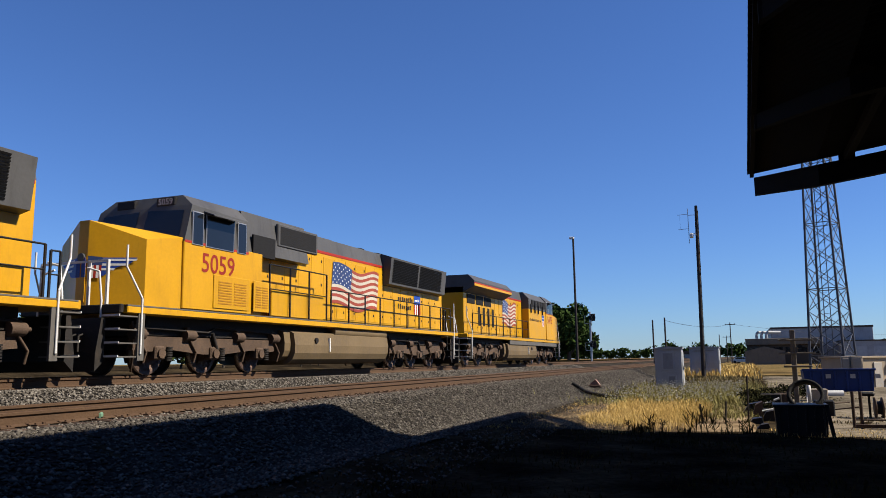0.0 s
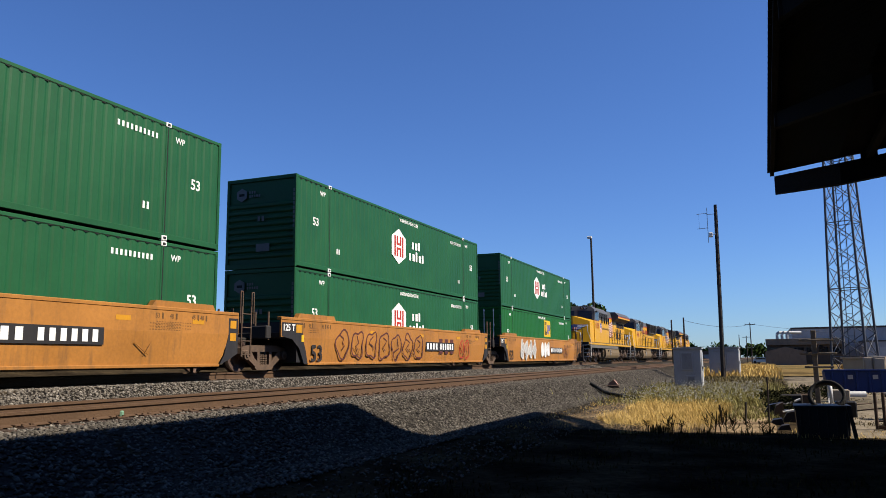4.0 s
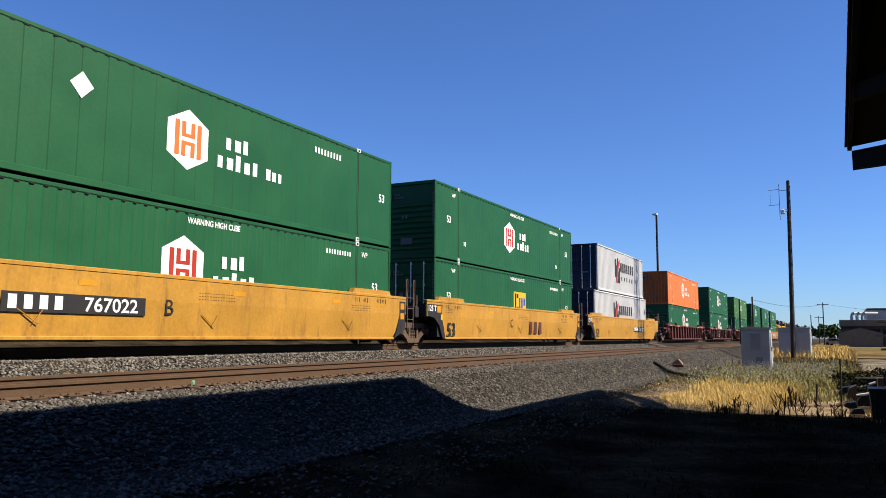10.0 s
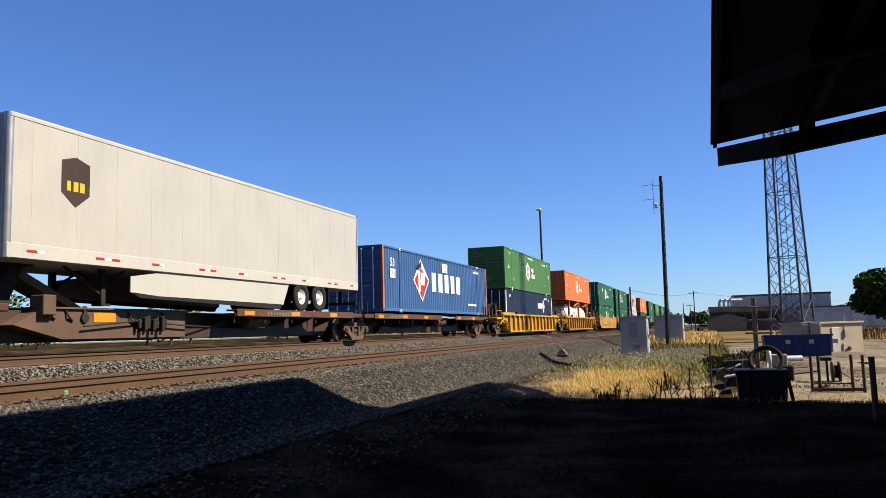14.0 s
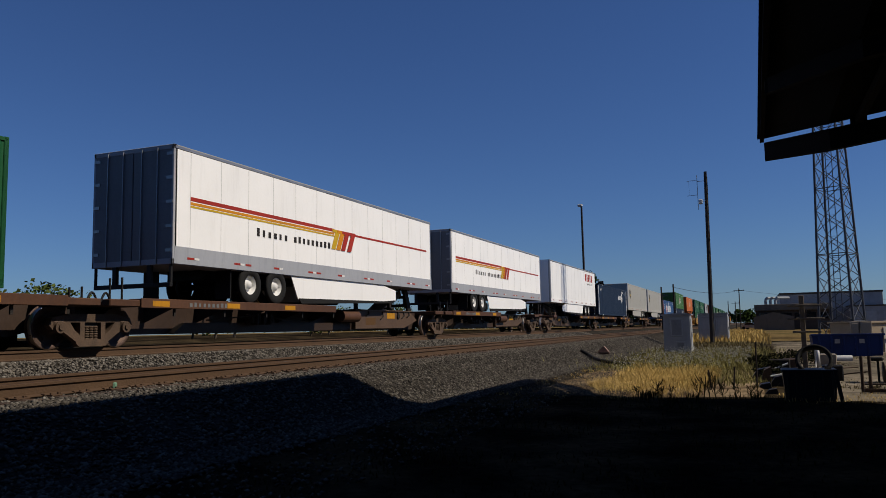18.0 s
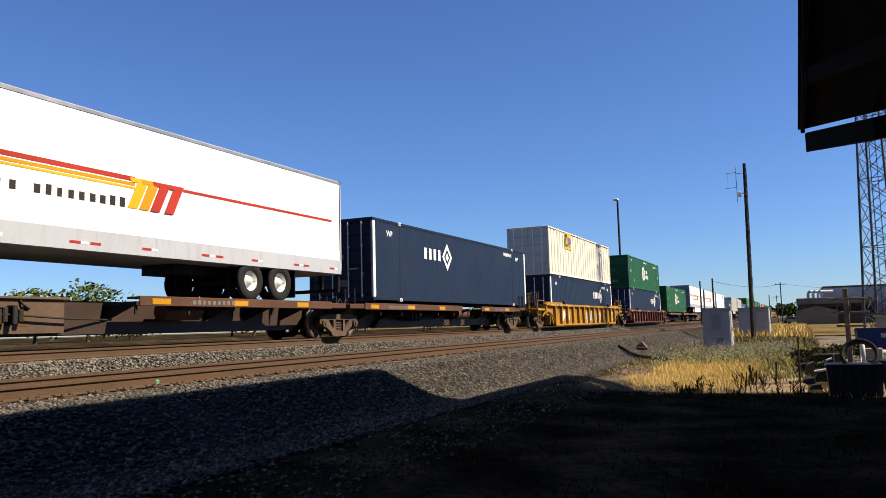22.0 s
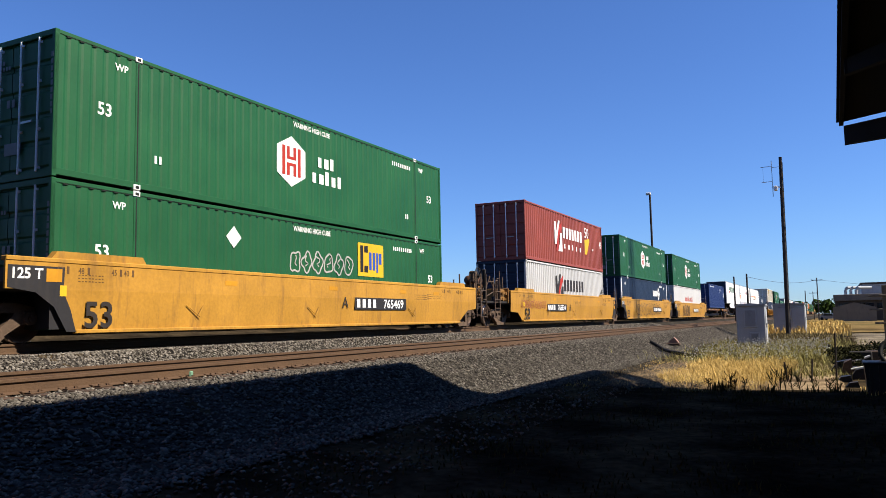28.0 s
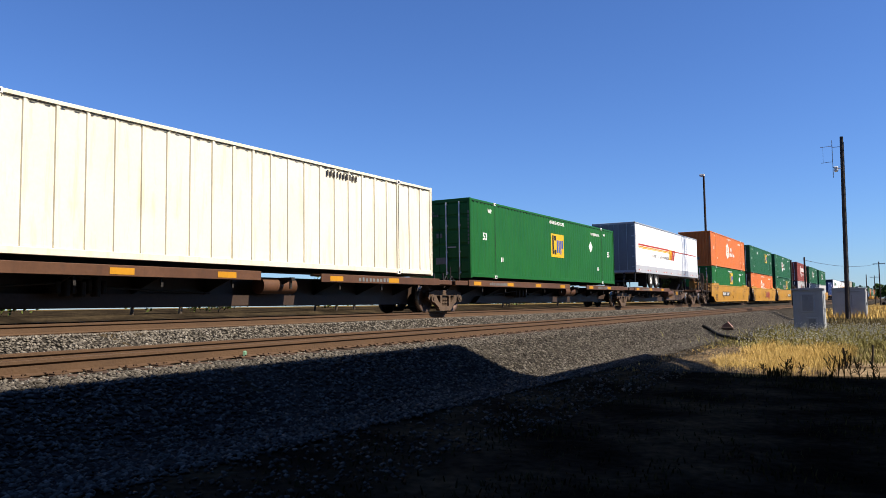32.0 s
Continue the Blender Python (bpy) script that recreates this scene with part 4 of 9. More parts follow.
solid("gate_post", Shape().cyl((2.38, 13.75, GROUND_Z - 0.1), (2.38, 13.75, -0.36), 0.045, 10).box(2.34, 2.42, 13.71, 13.79, -0.36, -0.32), RUST_PIPE, "dark steel gate post with cap", "post")
for x, y, h, lean in ((-0.04, 20, 1.1, 0.02), (-0.55, 19.2, 0.55, 0.05), (-1.0, 18.9, 0.5, -0.06)):
    solid("stake", Shape().cyl((x, y, GROUND_Z - 0.1), (x + lean, y, GROUND_Z + h), 0.022, 6), POLE_WOOD, "thin weathered wooden stake in weeds", "stake", "stakes")

reel = root("cable_reel", "small steel cable reel standing in the yard", "reel")
reel.location = (2.9, 22, GROUND_Z)
part("disc", Shape().lathe([(-0.015, 0.0), (-0.015, 0.26), (0.015, 0.26), (0.015, 0.0)], (0, 0, 0.27), 24), STEEL_DUSTY, reel)
part("disc", Shape().lathe([(-0.015, 0.0), (-0.015, 0.26), (0.015, 0.26), (0.015, 0.0)], (0.16, 0, 0.27), 24), STEEL_DUSTY, reel)
part("core", Shape().cyl((0, 0, 0.27), (0.16, 0, 0.27), 0.16, 16), BLACK, reel)
part("cable_end", Shape().tube([(0.16, 0.1, 0.3), (0.4, 0.0, 0.1), (0.6, -0.1, 0.02)], 0.012), BLACK, reel)
part("stand", Shape().box(-0.3, 0.0, -0.12, 0.12, 0.55, 0.65, 0.03).tube([(-0.12, 0, 0.0), (-0.12, 0, 0.55)], 0.03), BLACK, reel)

GREY_TIMBER = material("weathered_grey_timber", (0.17, 0.14, 0.105), 0.9, vary=0.3, scale=4, bump=0.01)
cross = root("timber_cross", "weathered timber cross post with two arms", "post")
cross.location = (1.35, 26, GROUND_Z)
part("upright", Shape().box(-0.07, 0.07, -0.06, 0.06, -0.1, 2.36, 0.012), GREY_TIMBER, cross)
for z, a, b in ((2.02, -0.42, 0.55), (1.62, -0.42, 0.6), (1.22, -0.3, 0.5)):
    part("arm", Shape().box(a, b, -0.11, -0.06, z, z + 0.06, 0.01), GREY_TIMBER, cross)
part("insulator", Shape().cyl((0.18, -0.1, 1.85), (0.18, 0.1, 1.85), 0.07, 10), BLACK, cross)

DEBRIS = paint("white_plastic_pipe", (0.62, 0.62, 0.60), amount=0.3)
g = random.Random(11)
for i in range(16):
    x, y = g.uniform(0.15, 1.5), g.uniform(21, 25)
    a, L = g.uniform(-0.5, 0.5), g.uniform(0.5, 1.6)
    z = GROUND_Z + 0.06 + 0.05 * (i % 4)
    solid("scrap_pipe", Shape().cyl((x, y, z), (x + L * math.cos(a), y + L * math.sin(a), z + g.uniform(-0.02, 0.22)), g.uniform(0.012, 0.032), 8), DEBRIS if i % 3 else STEEL_DUSTY, "loose pale scrap pipe in the yard heap", "scrap", "scrap heap")
for i in range(9):
    x, y = g.uniform(0.0, 1.6), g.uniform(21, 26)
    z = GROUND_Z
    w, d, h = g.uniform(0.2, 0.6), g.uniform(0.2, 0.5), g.uniform(0.12, 0.5)
    solid("scrap_block", Shape().box(x, x + w, y, y + d, z, z + h, 0.03), (STEEL_DARK, STEEL_DUSTY, CRATE)[i % 3], "dark scrap metal block in the yard heap", "scrap", "scrap heap")
for x, y, w, d, h, m in ((-0.05, 19.6, 0.34, 0.4, 0.16, CRATE), (0.22, 20.4, 0.5, 0.4, 0.30, STEEL_DARK), (0.05, 21.6, 0.3, 0.5, 0.42, STEEL_DUSTY), (0.12, 18.4, 0.28, 0.3, 0.12, STEEL_DARK), (-0.2, 23.0, 0.6, 0.5, 0.34, CRATE)):
    solid("scrap_block", Shape().prism([(x, GROUND_Z), (x + w, GROUND_Z), (x + w * 0.85, GROUND_Z + h), (x + w * 0.3, GROUND_Z + h * 0.8)], "y", y, y + d), m, "dark bent scrap metal beside the crate", "scrap", "scrap heap")
solid("white_tarp_roll", Shape().cyl((2.15, 33, GROUND_Z + 0.12), (3.35, 33.2, GROUND_Z + 0.12), 0.13, 12), DEBRIS, "white rolled tarpaulin on the ground", "tarp")
solid("scrap_hose_coil", Shape().lathe([(-0.05, 0.33), (-0.05, 0.40), (0.05, 0.40), (0.05, 0.33), (-0.05, 0.33)], (1.75, 27, GROUND_Z + 0.38), 28), DEBRIS, "pale coiled hose standing in the heap", "hose")
solid("timber_stack", Shape().box(1.95, 2.55, 30, 30.5, GROUND_Z, GROUND_Z + 0.42, 0.02), CAB_TAN, "short stack of pale timber", "timber")

# black hose and broken stump on the ballast slope
pts = [(-6.94, 32.9, 0), (-6.57, 32.6, 0), (-6.1, 31.4, 0), (-5.64, 30.3, 0), (-4.88, 29.2, 0), (-4.22, 28.5, 0)]
hz = []
for x, y, _ in pts:
    hz.append((x, y, ground_z(x) + 0.14))
solid("black_hose", Shape().tube(hz, 0.07, 8), RUBBER, "thick black hose lying down the ballast slope", "hose")
st = root("broken_timber", "broken reddish timber pieces on the ballast", "timber")
st.location = (-6.55, 35.6, ground_z(-6.55) + 0.08)
part("piece", Shape().prism([(-0.25, 0), (0.2, 0), (0.28, 0.12), (0.1, 0.34), (-0.1, 0.2)], "y", -0.12, 0.12), paint("reddish_wood", (0.30, 0.16, 0.11)), st)
part("piece", Shape().box(-0.3, 0.35, -0.2, -0.05, -0.02, 0.09, 0.02), TIE_WOOD, st)


# ---- plants ----
def leaf_material(name, base, vary=0.45):
    m = bpy.data.materials.new(name)
    m.use_nodes = True
    n, l = m.node_tree.nodes, m.node_tree.links
    b = n["Principled BSDF"]
    b.inputs["Roughness"].default_value = 0.8
    b.inputs["Specular IOR Level"].default_value = 0.0
    gm = n.new("ShaderNodeNewGeometry")
    mr = n.new("ShaderNodeMapRange")
    mr.inputs["To Min"].default_value, mr.inputs["To Max"].default_value = 1 - vary, 1 + vary
    vm = n.new("ShaderNodeVectorMath")
    vm.operation = "SCALE"
    vm.inputs[0].default_value = [c * DEPTH for c in base]
    l.new(gm.outputs["Random Per Island"], mr.inputs["Value"])
    l.new(mr.outputs[0], vm.inputs["Scale"])
    l.new(vm.outputs[0], b.inputs["Base Color"])
    return m


DRY = leaf_material("dry_grass_blade", (0.64, 0.45, 0.155), 0.4)
WEED = leaf_material("green_weed_leaf", (0.25, 0.225, 0.085), 0.6)
BANK_DRY = leaf_material("brown_bank_grass", (0.30, 0.18, 0.07))
OLIVE = leaf_material("olive_weed_leaf", (0.19, 0.155, 0.075))
LEAF = leaf_material("tree_leaf", (0.0369, 0.0615, 0.0164))
LEAF_SHRUB = leaf_material("shrub_leaf", (0.082, 0.1066, 0.0287))
# near-black leaf colour carries the shed's shade on grass, weeds and stalks
DARK_WEED = leaf_material("shade_darkened_weed_leaf", (0.034, 0.030, 0.012))
BRAMBLE = leaf_material("dark_bramble_leaf", (0.023, 0.0246, 0.0115))
PETAL = leaf_material("white_petal", (0.65, 0.64, 0.55), 0.2)
BARK = material("grey_bark", (0.10, 0.08, 0.06), 0.95, vary=0.3, scale=4, bump=0.02)


def joined(name, verts, faces, mat, label, cat):
    me = bpy.data.meshes.new(name)
    me.from_pydata(verts.tolist() if hasattr(verts, "tolist") else verts, [], faces.tolist() if hasattr(faces, "tolist") else faces)
    me.materials.append(mat)
    me.update()
    return tagged(new(name, me), label, cat, "", "stuff")


def grass(name, count, area, h0, h1, mat, label, seed, lean=0.35, width=0.012, keep=None, clump=0.0):
    g = np.random.default_rng(seed)
    x, y = g.uniform(area[0], area[1], count), g.uniform(area[2], area[3], count)
    if clump:
        cx, cy = g.uniform(area[0], area[1], int(count / 40) + 1), g.uniform(area[2], area[3], int(count / 40) + 1)
        k = g.integers(0, len(cx), count)
        x, y = cx[k] + g.normal(0, clump, count), cy[k] + g.normal(0, clump, count)
    if keep is not None:
        ok = keep(x, y)
        x, y = x[ok], y[ok]
    n = len(x)
    h = g.uniform(h0, h1, n)
    z = np.array([ground_z(a) for a in x]) - 0.02
    a = g.uniform(0, 6.28, n)
    lx, ly = np.cos(a) * h * lean * g.uniform(0.2, 1, n), np.sin(a) * h * lean * g.uniform(0.2, 1, n)
    wx, wy = -np.sin(a) * width, np.cos(a) * width
    v = np.empty((n, 5, 3))
    v[:, 0] = np.stack([x - wx, y - wy, z], -1)
    v[:, 1] = np.stack([x + wx, y + wy, z], -1)
    v[:, 2] = np.stack([x + lx * 0.45 + wx * 0.8, y + ly * 0.45 + wy * 0.8, z + h * 0.6], -1)
    v[:, 3] = np.stack([x + lx * 0.45 - wx * 0.8, y + ly * 0.45 - wy * 0.8, z + h * 0.6], -1)
    v[:, 4] = np.stack([x + lx, y + ly, z + h], -1)
    idx = np.arange(n)[:, None] * 5
    f = [tuple(q) for q in (idx + np.array([0, 1, 2, 3])).tolist()] + [tuple(q) for q in (idx + np.array([3, 2, 4])).tolist()]
    return joined(name, v.reshape(-1, 3), f, mat, label, "grass")


def patch(x, y):
    """Uneven edge of the dry grass patch."""
    e = np.array([noise.noise((a * 0.9, b * 0.5, 9)) for a, b in zip(x, y)])
    side = np.maximum(-3.5 - x, (x + 1.3) * 0.8)
    return e * 1.1 + 0.15 > np.maximum(side, (y - 27.5) * 0.25)


def bare(x, y):
    """Gaps of bare soil between tufts."""
    e = np.array([noise.noise((a * 1.3, b * 0.8, 3)) for a, b in zip(x, y)])
    return e > 0.05


grass("dry_grass", 60000, (-4.5, 0.3, 18.0, 30), 0.05, 0.27, DRY, "tall dry yellow grass beside the ballast", 3, 0.95, 0.0036, keep=patch, clump=0.42)
grass("dry_grass", 9000, (-5.5, -2.0, 16.6, 32), 0.02, 0.13, DRY, "short dry tufts on sandy soil", 13, 1.0, 0.006, keep=bare)
grass("dry_grass", 9000, (-5.4, 1.0, 60, 120), 0.3, 0.8, DRY, "dry yellow grass near the equipment hut", 4, width=0.04)
grass("green_weeds", 20000, (-4.7, 0.2, 26, 46), 0.06, 0.36, WEED, "dull green weeds round the signal cabinet", 5, 1.0, 0.009, clump=0.6)
grass("green_weeds", 5000, (-1.5, 0.3, 20.5, 30), 0.05, 0.24, WEED, "dull green weeds beside the yard", 6, 0.9, 0.009, clump=0.45)
grass("green_weeds", 5000, (-5.0, -0.2, 44, 62), 0.10, 0.35, OLIVE, "dull olive weeds behind the signal cabinet", 16, 0.6, 0.03, clump=0.5)
grass("shaded_grass", 9000, (-5.2, 3.0, 3.5, 17.6), 0.02, 0.09, DARK_WEED, "short grass in the shade of the shed, coloured dark for it", 7, 0.8, 0.010, clump=0.3)
grass("shaded_weeds", 260, (-3.2, 0.0, 16.4, 17.8), 0.06, 0.22, DARK_WEED, "leafy weeds along the edge of the shade, coloured dark for it", 17, 0.5, 0.010, clump=0.10)
grass("yard_weeds", 3600, (0.5, 4.6, 19, 40), 0.02, 0.10, OLIVE, "dull weeds scattered over the yard", 18, 0.9, 0.014, clump=0.25)
grass("yard_grass", 900, (0.3, 3.2, 16.6, 18.2), 0.02, 0.12, DRY, "dry tufts along the yard edge", 8, 0.9, 0.006, clump=0.18)
grass("field_grass", 6000, (8, 40, 64, 110), 0.3, 1.0, BANK_DRY, "tall dry brown grass behind the yard", 9, 0.4, 0.06)


def flowers():
    g = np.random.default_rng(8)
    v, f = [], []
    for i in range(1100):
        x, y = g.uniform(-4.6, -0.2), g.uniform(26, 41)
        z = ground_z(x) + g.uniform(0.15, 0.5)
        r = 0.022
        o = len(v)
        for k in range(6):
            v.append((x + r * math.cos(k * 1.047), y + g.uniform(-0.01, 0.01), z + r * math.sin(k * 1.047)))
        f.append(tuple(range(o, o + 6)))
    joined("white_flowers", v, f, PETAL, "small white wild flowers among weeds", "flowers")


flowers()


def stalk(x, y, h, seed):
    """A branching dead weed stalk."""
    g = random.Random(seed)
    r = root("dead_weed", "dry branching weed stalk, coloured dark as in shade", "weed", "dead weeds")
    r.location = (x, y, GROUND_Z)
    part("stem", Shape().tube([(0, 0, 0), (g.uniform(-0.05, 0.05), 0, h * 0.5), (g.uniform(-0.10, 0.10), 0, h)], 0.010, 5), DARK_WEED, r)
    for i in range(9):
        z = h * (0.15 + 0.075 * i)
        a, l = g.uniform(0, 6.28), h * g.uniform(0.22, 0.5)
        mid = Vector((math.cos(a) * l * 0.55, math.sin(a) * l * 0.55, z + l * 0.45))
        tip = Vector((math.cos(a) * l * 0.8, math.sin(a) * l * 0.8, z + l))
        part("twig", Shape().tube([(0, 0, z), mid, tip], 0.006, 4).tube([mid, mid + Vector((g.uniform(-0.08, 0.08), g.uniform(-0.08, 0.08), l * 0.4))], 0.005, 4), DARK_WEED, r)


for i, (x, y, h) in enumerate(((-1.08, 17.2, 0.46), (-0.96, 17.15, 0.56), (-1.2, 17.25, 0.42), (-0.84, 17.1, 0.44), (-0.70, 17.2, 0.34), (-2.05, 17.4, 0.34), (-1.95, 17.2, 0.26), (-0.45, 17.3, 0.34), (-0.15, 17.0, 0.28), (-0.02, 17.3, 0.30), (-1.75, 17.2, 0.26), (-2.5, 17.5, 0.22))):
    stalk(x, y, h, i)


def crown(shape, centre, radii, count, size, g, sun=0):
    """Leaf clumps in an uneven shell."""
    lobes = [(Vector((g.uniform(-0.6, 0.6) * radii[0], g.uniform(-0.6, 0.6) * radii[1], g.uniform(-0.5, 0.6) * radii[2])), g.uniform(0.35, 0.6)) for _ in range(12)]
    for i in range(count):
        c, k = g.choice(lobes)
        d = Vector((g.gauss(0, 1), g.gauss(0, 1), g.gauss(0, 1))).normalized() * (k * (g.uniform(0.55, 1.0)))
        p = Vector(centre) + c + Vector((d.x * radii[0], d.y * radii[1], d.z * radii[2]))
        u = Vector((g.gauss(0, 1), g.gauss(0, 1), g.gauss(0, 1))).normalized()
        w = u.orthogonal().normalized()
        e = u.cross(w)
        s = size * g.uniform(0.6, 1.4)
        shape.add([p - w * s * 0.5, p + e * s * 0.35, p + w * s * 0.5, p - e * s * 0.35], [(0, 1, 2, 3)])


def tree(x, y, h, rad, seed, leaf=None, size=0.35, count=2600, label="broad dark green leafy tree", base=-1.1, name="tree"):
    g = random.Random(seed)
    r = root(name, label, "tree", "trees")
    r.location = (x, y, base)
    s = Shape().cyl((0, 0, 0), (0.1, 0, h * 0.35), h * 0.035, 10, h * 0.025)
    for i in range(6):
        a = i * 1.05
        s.cyl((0.1, 0, h * (0.2 + 0.03 * i)), (math.cos(a) * rad * 0.55, math.sin(a) * rad * 0.55, h * (0.5 + 0.06 * i)), h * 0.016, 6, h * 0.006)
    part("trunk", s, BARK, r)
    s = Shape()
    crown(s, (0, 0, h * 0.56), (rad, rad, h * 0.46), count, size, g)
    part("crown", s, leaf or LEAF, r, "uneven leafy crown")
    return r


tree(-23.2, 108, 9.2, 4.0, 1, count=7000, size=0.55)
tree(-27, 118, 8.0, 4.2, 2, count=5000, size=0.55)
tree(18.4, 92, 6.3, 5.2, 3, count=11000, size=0.5)
tree(26, 96, 7.8, 5.0, 4, count=5000, size=0.5)
tree(33, 104, 6.5, 4.5, 5, count=2200, size=0.4)
# shrubs beyond the main track
for i in range(20):
    y = -2 + i * 3.4
    tree(-24 - (i % 3) * 1.4, y, 1.3 + 0.35 * (i % 4), 1.9, 20 + i, LEAF_SHRUB, 0.15, 1000, "green leafy shrub beyond the tracks", -0.05, "shrub")
# dark brambles round the scrap heap
for i, (x, y, h, w) in enumerate(((0.25, 24.5, 0.5, 0.45), (0.75, 26.5, 0.7, 0.6), (0.1, 27.5, 0.6, 0.5), (1.3, 29.0, 0.8, 0.6), (0.5, 22.6, 0.35, 0.4), (1.9, 31.5, 0.7, 0.6))):
    tree(x, y, h, w, 70 + i, BRAMBLE, 0.06, 900, "dark tangled bramble round the scrap heap", GROUND_Z - 0.03, "bramble")
# distant tree line in clumps
far = Shape()
g = random.Random(77)
for i in range(90):
    x = -330 + i * 8.2 + g.uniform(-3, 3)
    if -60 < x < 380:
        crown(far, (x, 640 + g.uniform(-40, 40), 4.5), (8, 4, g.uniform(5, 9)), 300, 2.4, g)
tagged(new("distant_trees", far.mesh("distant_trees", LEAF)), "distant dark tree line on the horizon", "trees", "", "stuff")
far = Shape()
for i in range(40):
    crown(far, (-420 + i * 9.5, 700, 3.5), (9, 4, g.uniform(4, 8)), 240, 2.4, g)
tagged(new("distant_trees", far.mesh("distant_trees", LEAF)), "distant dark tree line beyond the field", "trees", "", "stuff")

# ---- the train ----
MOVING = []               # (thing, offset along the track at the start, height)
WHEELSETS = []
CL, CH, CW = 16.15, 2.88, 1.30      # a 53 ft box: length, height, half width
Z_WELL, Z_TOP, Z_SPINE = 0.24, 3.14, 1.19
rng = random.Random(5)


def ride(thing, y, z=0.0):
    MOVING.append((thing, y, z))
    return thing


def side_sheet(shape, y0, y1, z0, z1, style, sign):
    """A corrugated or ribbed side sheet between two posts."""
    prof = []
    if style == "fine":
        n = max(1, round((y1 - y0) / 0.29))
        p, d = (y1 - y0) / n, 0.015
        for i in range(n):
            b = y0 + i * p
            prof += [(b, 0), (b + p * 0.52, 0), (b + p * 0.68, -d), (b + p * 0.84, -d)]
    elif style == "iso":
        n = max(1, round((y1 - y0) / 0.278))
        p, d = (y1 - y0) / n, 0.042
        for i in range(n):
            b = y0 + i * p
            prof += [(b, 0), (b + p * 0.36, 0), (b + p * 0.50, -d), (b + p * 0.86, -d)]
    elif style == "panel":
        n = max(1, round((y1 - y0) / 0.62))
        p, d = (y1 - y0) / n, 0.012
        for i in range(n):
            b = y0 + i * p
            prof += [(b, -d), (b + 0.02, 0), (b + p - 0.03, 0), (b + p - 0.02, -d)]
    else:  # posts standing proud of a flat sheet
        n = max(1, round((y1 - y0) / 0.61))
        p, d = (y1 - y0) / n, 0.03
        for i in range(n):
            b = y0 + i * p
            prof += [(b, -d), (b + p * 0.86, -d), (b + p * 0.88, 0), (b + p * 0.99, 0)]
    prof.append((y1, prof[0][1]))
    x = CW - 0.008
    v = [(sign * (x + d), y, z) for y, d in prof for z in (z0, z1)]
    f = [(2 * i, 2 * i + 2, 2 * i + 3, 2 * i + 1) for i in range(len(prof) - 1)]
    shape.add(v, f if sign > 0 else [q[::-1] for q in f])


BOX_CACHE = {}


def box_meshes(colour, end_colour, length, style, posts):
    key = (colour.name, end_colour.name, length, style, posts)
    if key in BOX_CACHE:
        return BOX_CACHE[key]
    m = {}
    near, far = ((length - 12.19) / 2, (length + 12.19) / 2) if posts else (0, length)
    for sign, k in ((1, "side_sheet"), (-1, "far_side_sheet")):
        s = Shape()
        side_sheet(s, 0.05, length - 0.05, 0.12, CH - 0.06, style, sign)
        m[k] = s.mesh("side_sheet", colour)
    rail = Shape().box(-0.06, 0, 0.02, length - 0.02, 0.035, 0.17, 0.008)
    m["bottom_rail"] = rail.mesh("bottom_rail", colour)
    m["top_rail"] = Shape().box(-0.06, 0, 0.02, length - 0.02, CH - 0.09, CH - 0.01, 0.008).mesh("top_rail", colour)
    s = Shape()
    edge = [(length - 0.12, CH - 0.088), (0.12, CH - 0.088)]
    for i in range(int(length / 0.29) - 1):
        y = 0.25 + i * 0.29
        edge += [(y, CH - 0.094), (y, CH - 0.115), (y + 0.10, CH - 0.115), (y + 0.10, CH - 0.094)]
    s.prism(edge, "x", CW - 0.002, CW + 0.004)
    m["lug_strip"] = s.mesh("lug_strip", SHADOW_GAP)
    n = int(length / 0.3)
    prof = []
    for i in range(n):
        y = 0.05 + (length - 0.1) * i / n
        q = (length - 0.1) / n
        prof += [(y, CH - 0.03), (y + q * 0.4, CH - 0.03), (y + q * 0.5, CH - 0.012), (y + q * 0.9, CH - 0.012)]
    v = [(x, y, z) for y, z in prof for x in (-CW + 0.03, CW - 0.03)]
    m["roof"] = Shape().add(v, [(2 * i, 2 * i + 1, 2 * i + 3, 2 * i + 2) for i in range(len(prof) - 1)]).mesh("roof", colour)
    m["floor"] = Shape().box(-CW + 0.05, CW - 0.05, 0.05, length - 0.05, 0.10, 0.15).mesh("floor", STEEL_DARK)
    m["corner_post"] = Shape().box(-0.10, 0, 0, 0.10, 0.12, CH - 0.10, 0.012).mesh("corner_post", colour)
    m["lift_post"] = Shape().box(-0.10, 0.003, -0.07, 0.07, 0.12, CH - 0.10, 0.012).mesh("lift_post", colour)
    m["post_gap"] = Shape().box(-0.02, 0.005, -0.016, 0.016, 0.18, CH - 0.14).mesh("post_seam", SHADOW_GAP)
    cast = Shape().box(-0.085, 0.02, -0.08, 0.10, -0.06, 0.06, 0.012)
    m["casting"] = cast.mesh("corner_casting", WHITE if posts and colour not in (RED_BROWN,) else colour)
    m["casting_hole"] = Shape().box(0.02, 0.024, -0.035, 0.055, -0.03, 0.03).mesh("casting_hole", BLACK)
    # door end: two folded leaves with lock rods
    prof = [(0.16, 0.06)]
    for i in range(5):
        z = 0.20 + i * 0.52
        prof += [(z, 0.06), (z + 0.04, 0.03), (z + 0.42, 0.03), (z + 0.46, 0.06)]
    prof.append((CH - 0.12, 0.06))
    m["door_leaf"] = zigzag(Shape(), prof, 0.01, CW - 0.06).mesh("door_leaf", end_colour)
    rod = Shape().cyl((0, -0.02, 0.12), (0, -0.02, CH - 0.12), 0.022, 8)
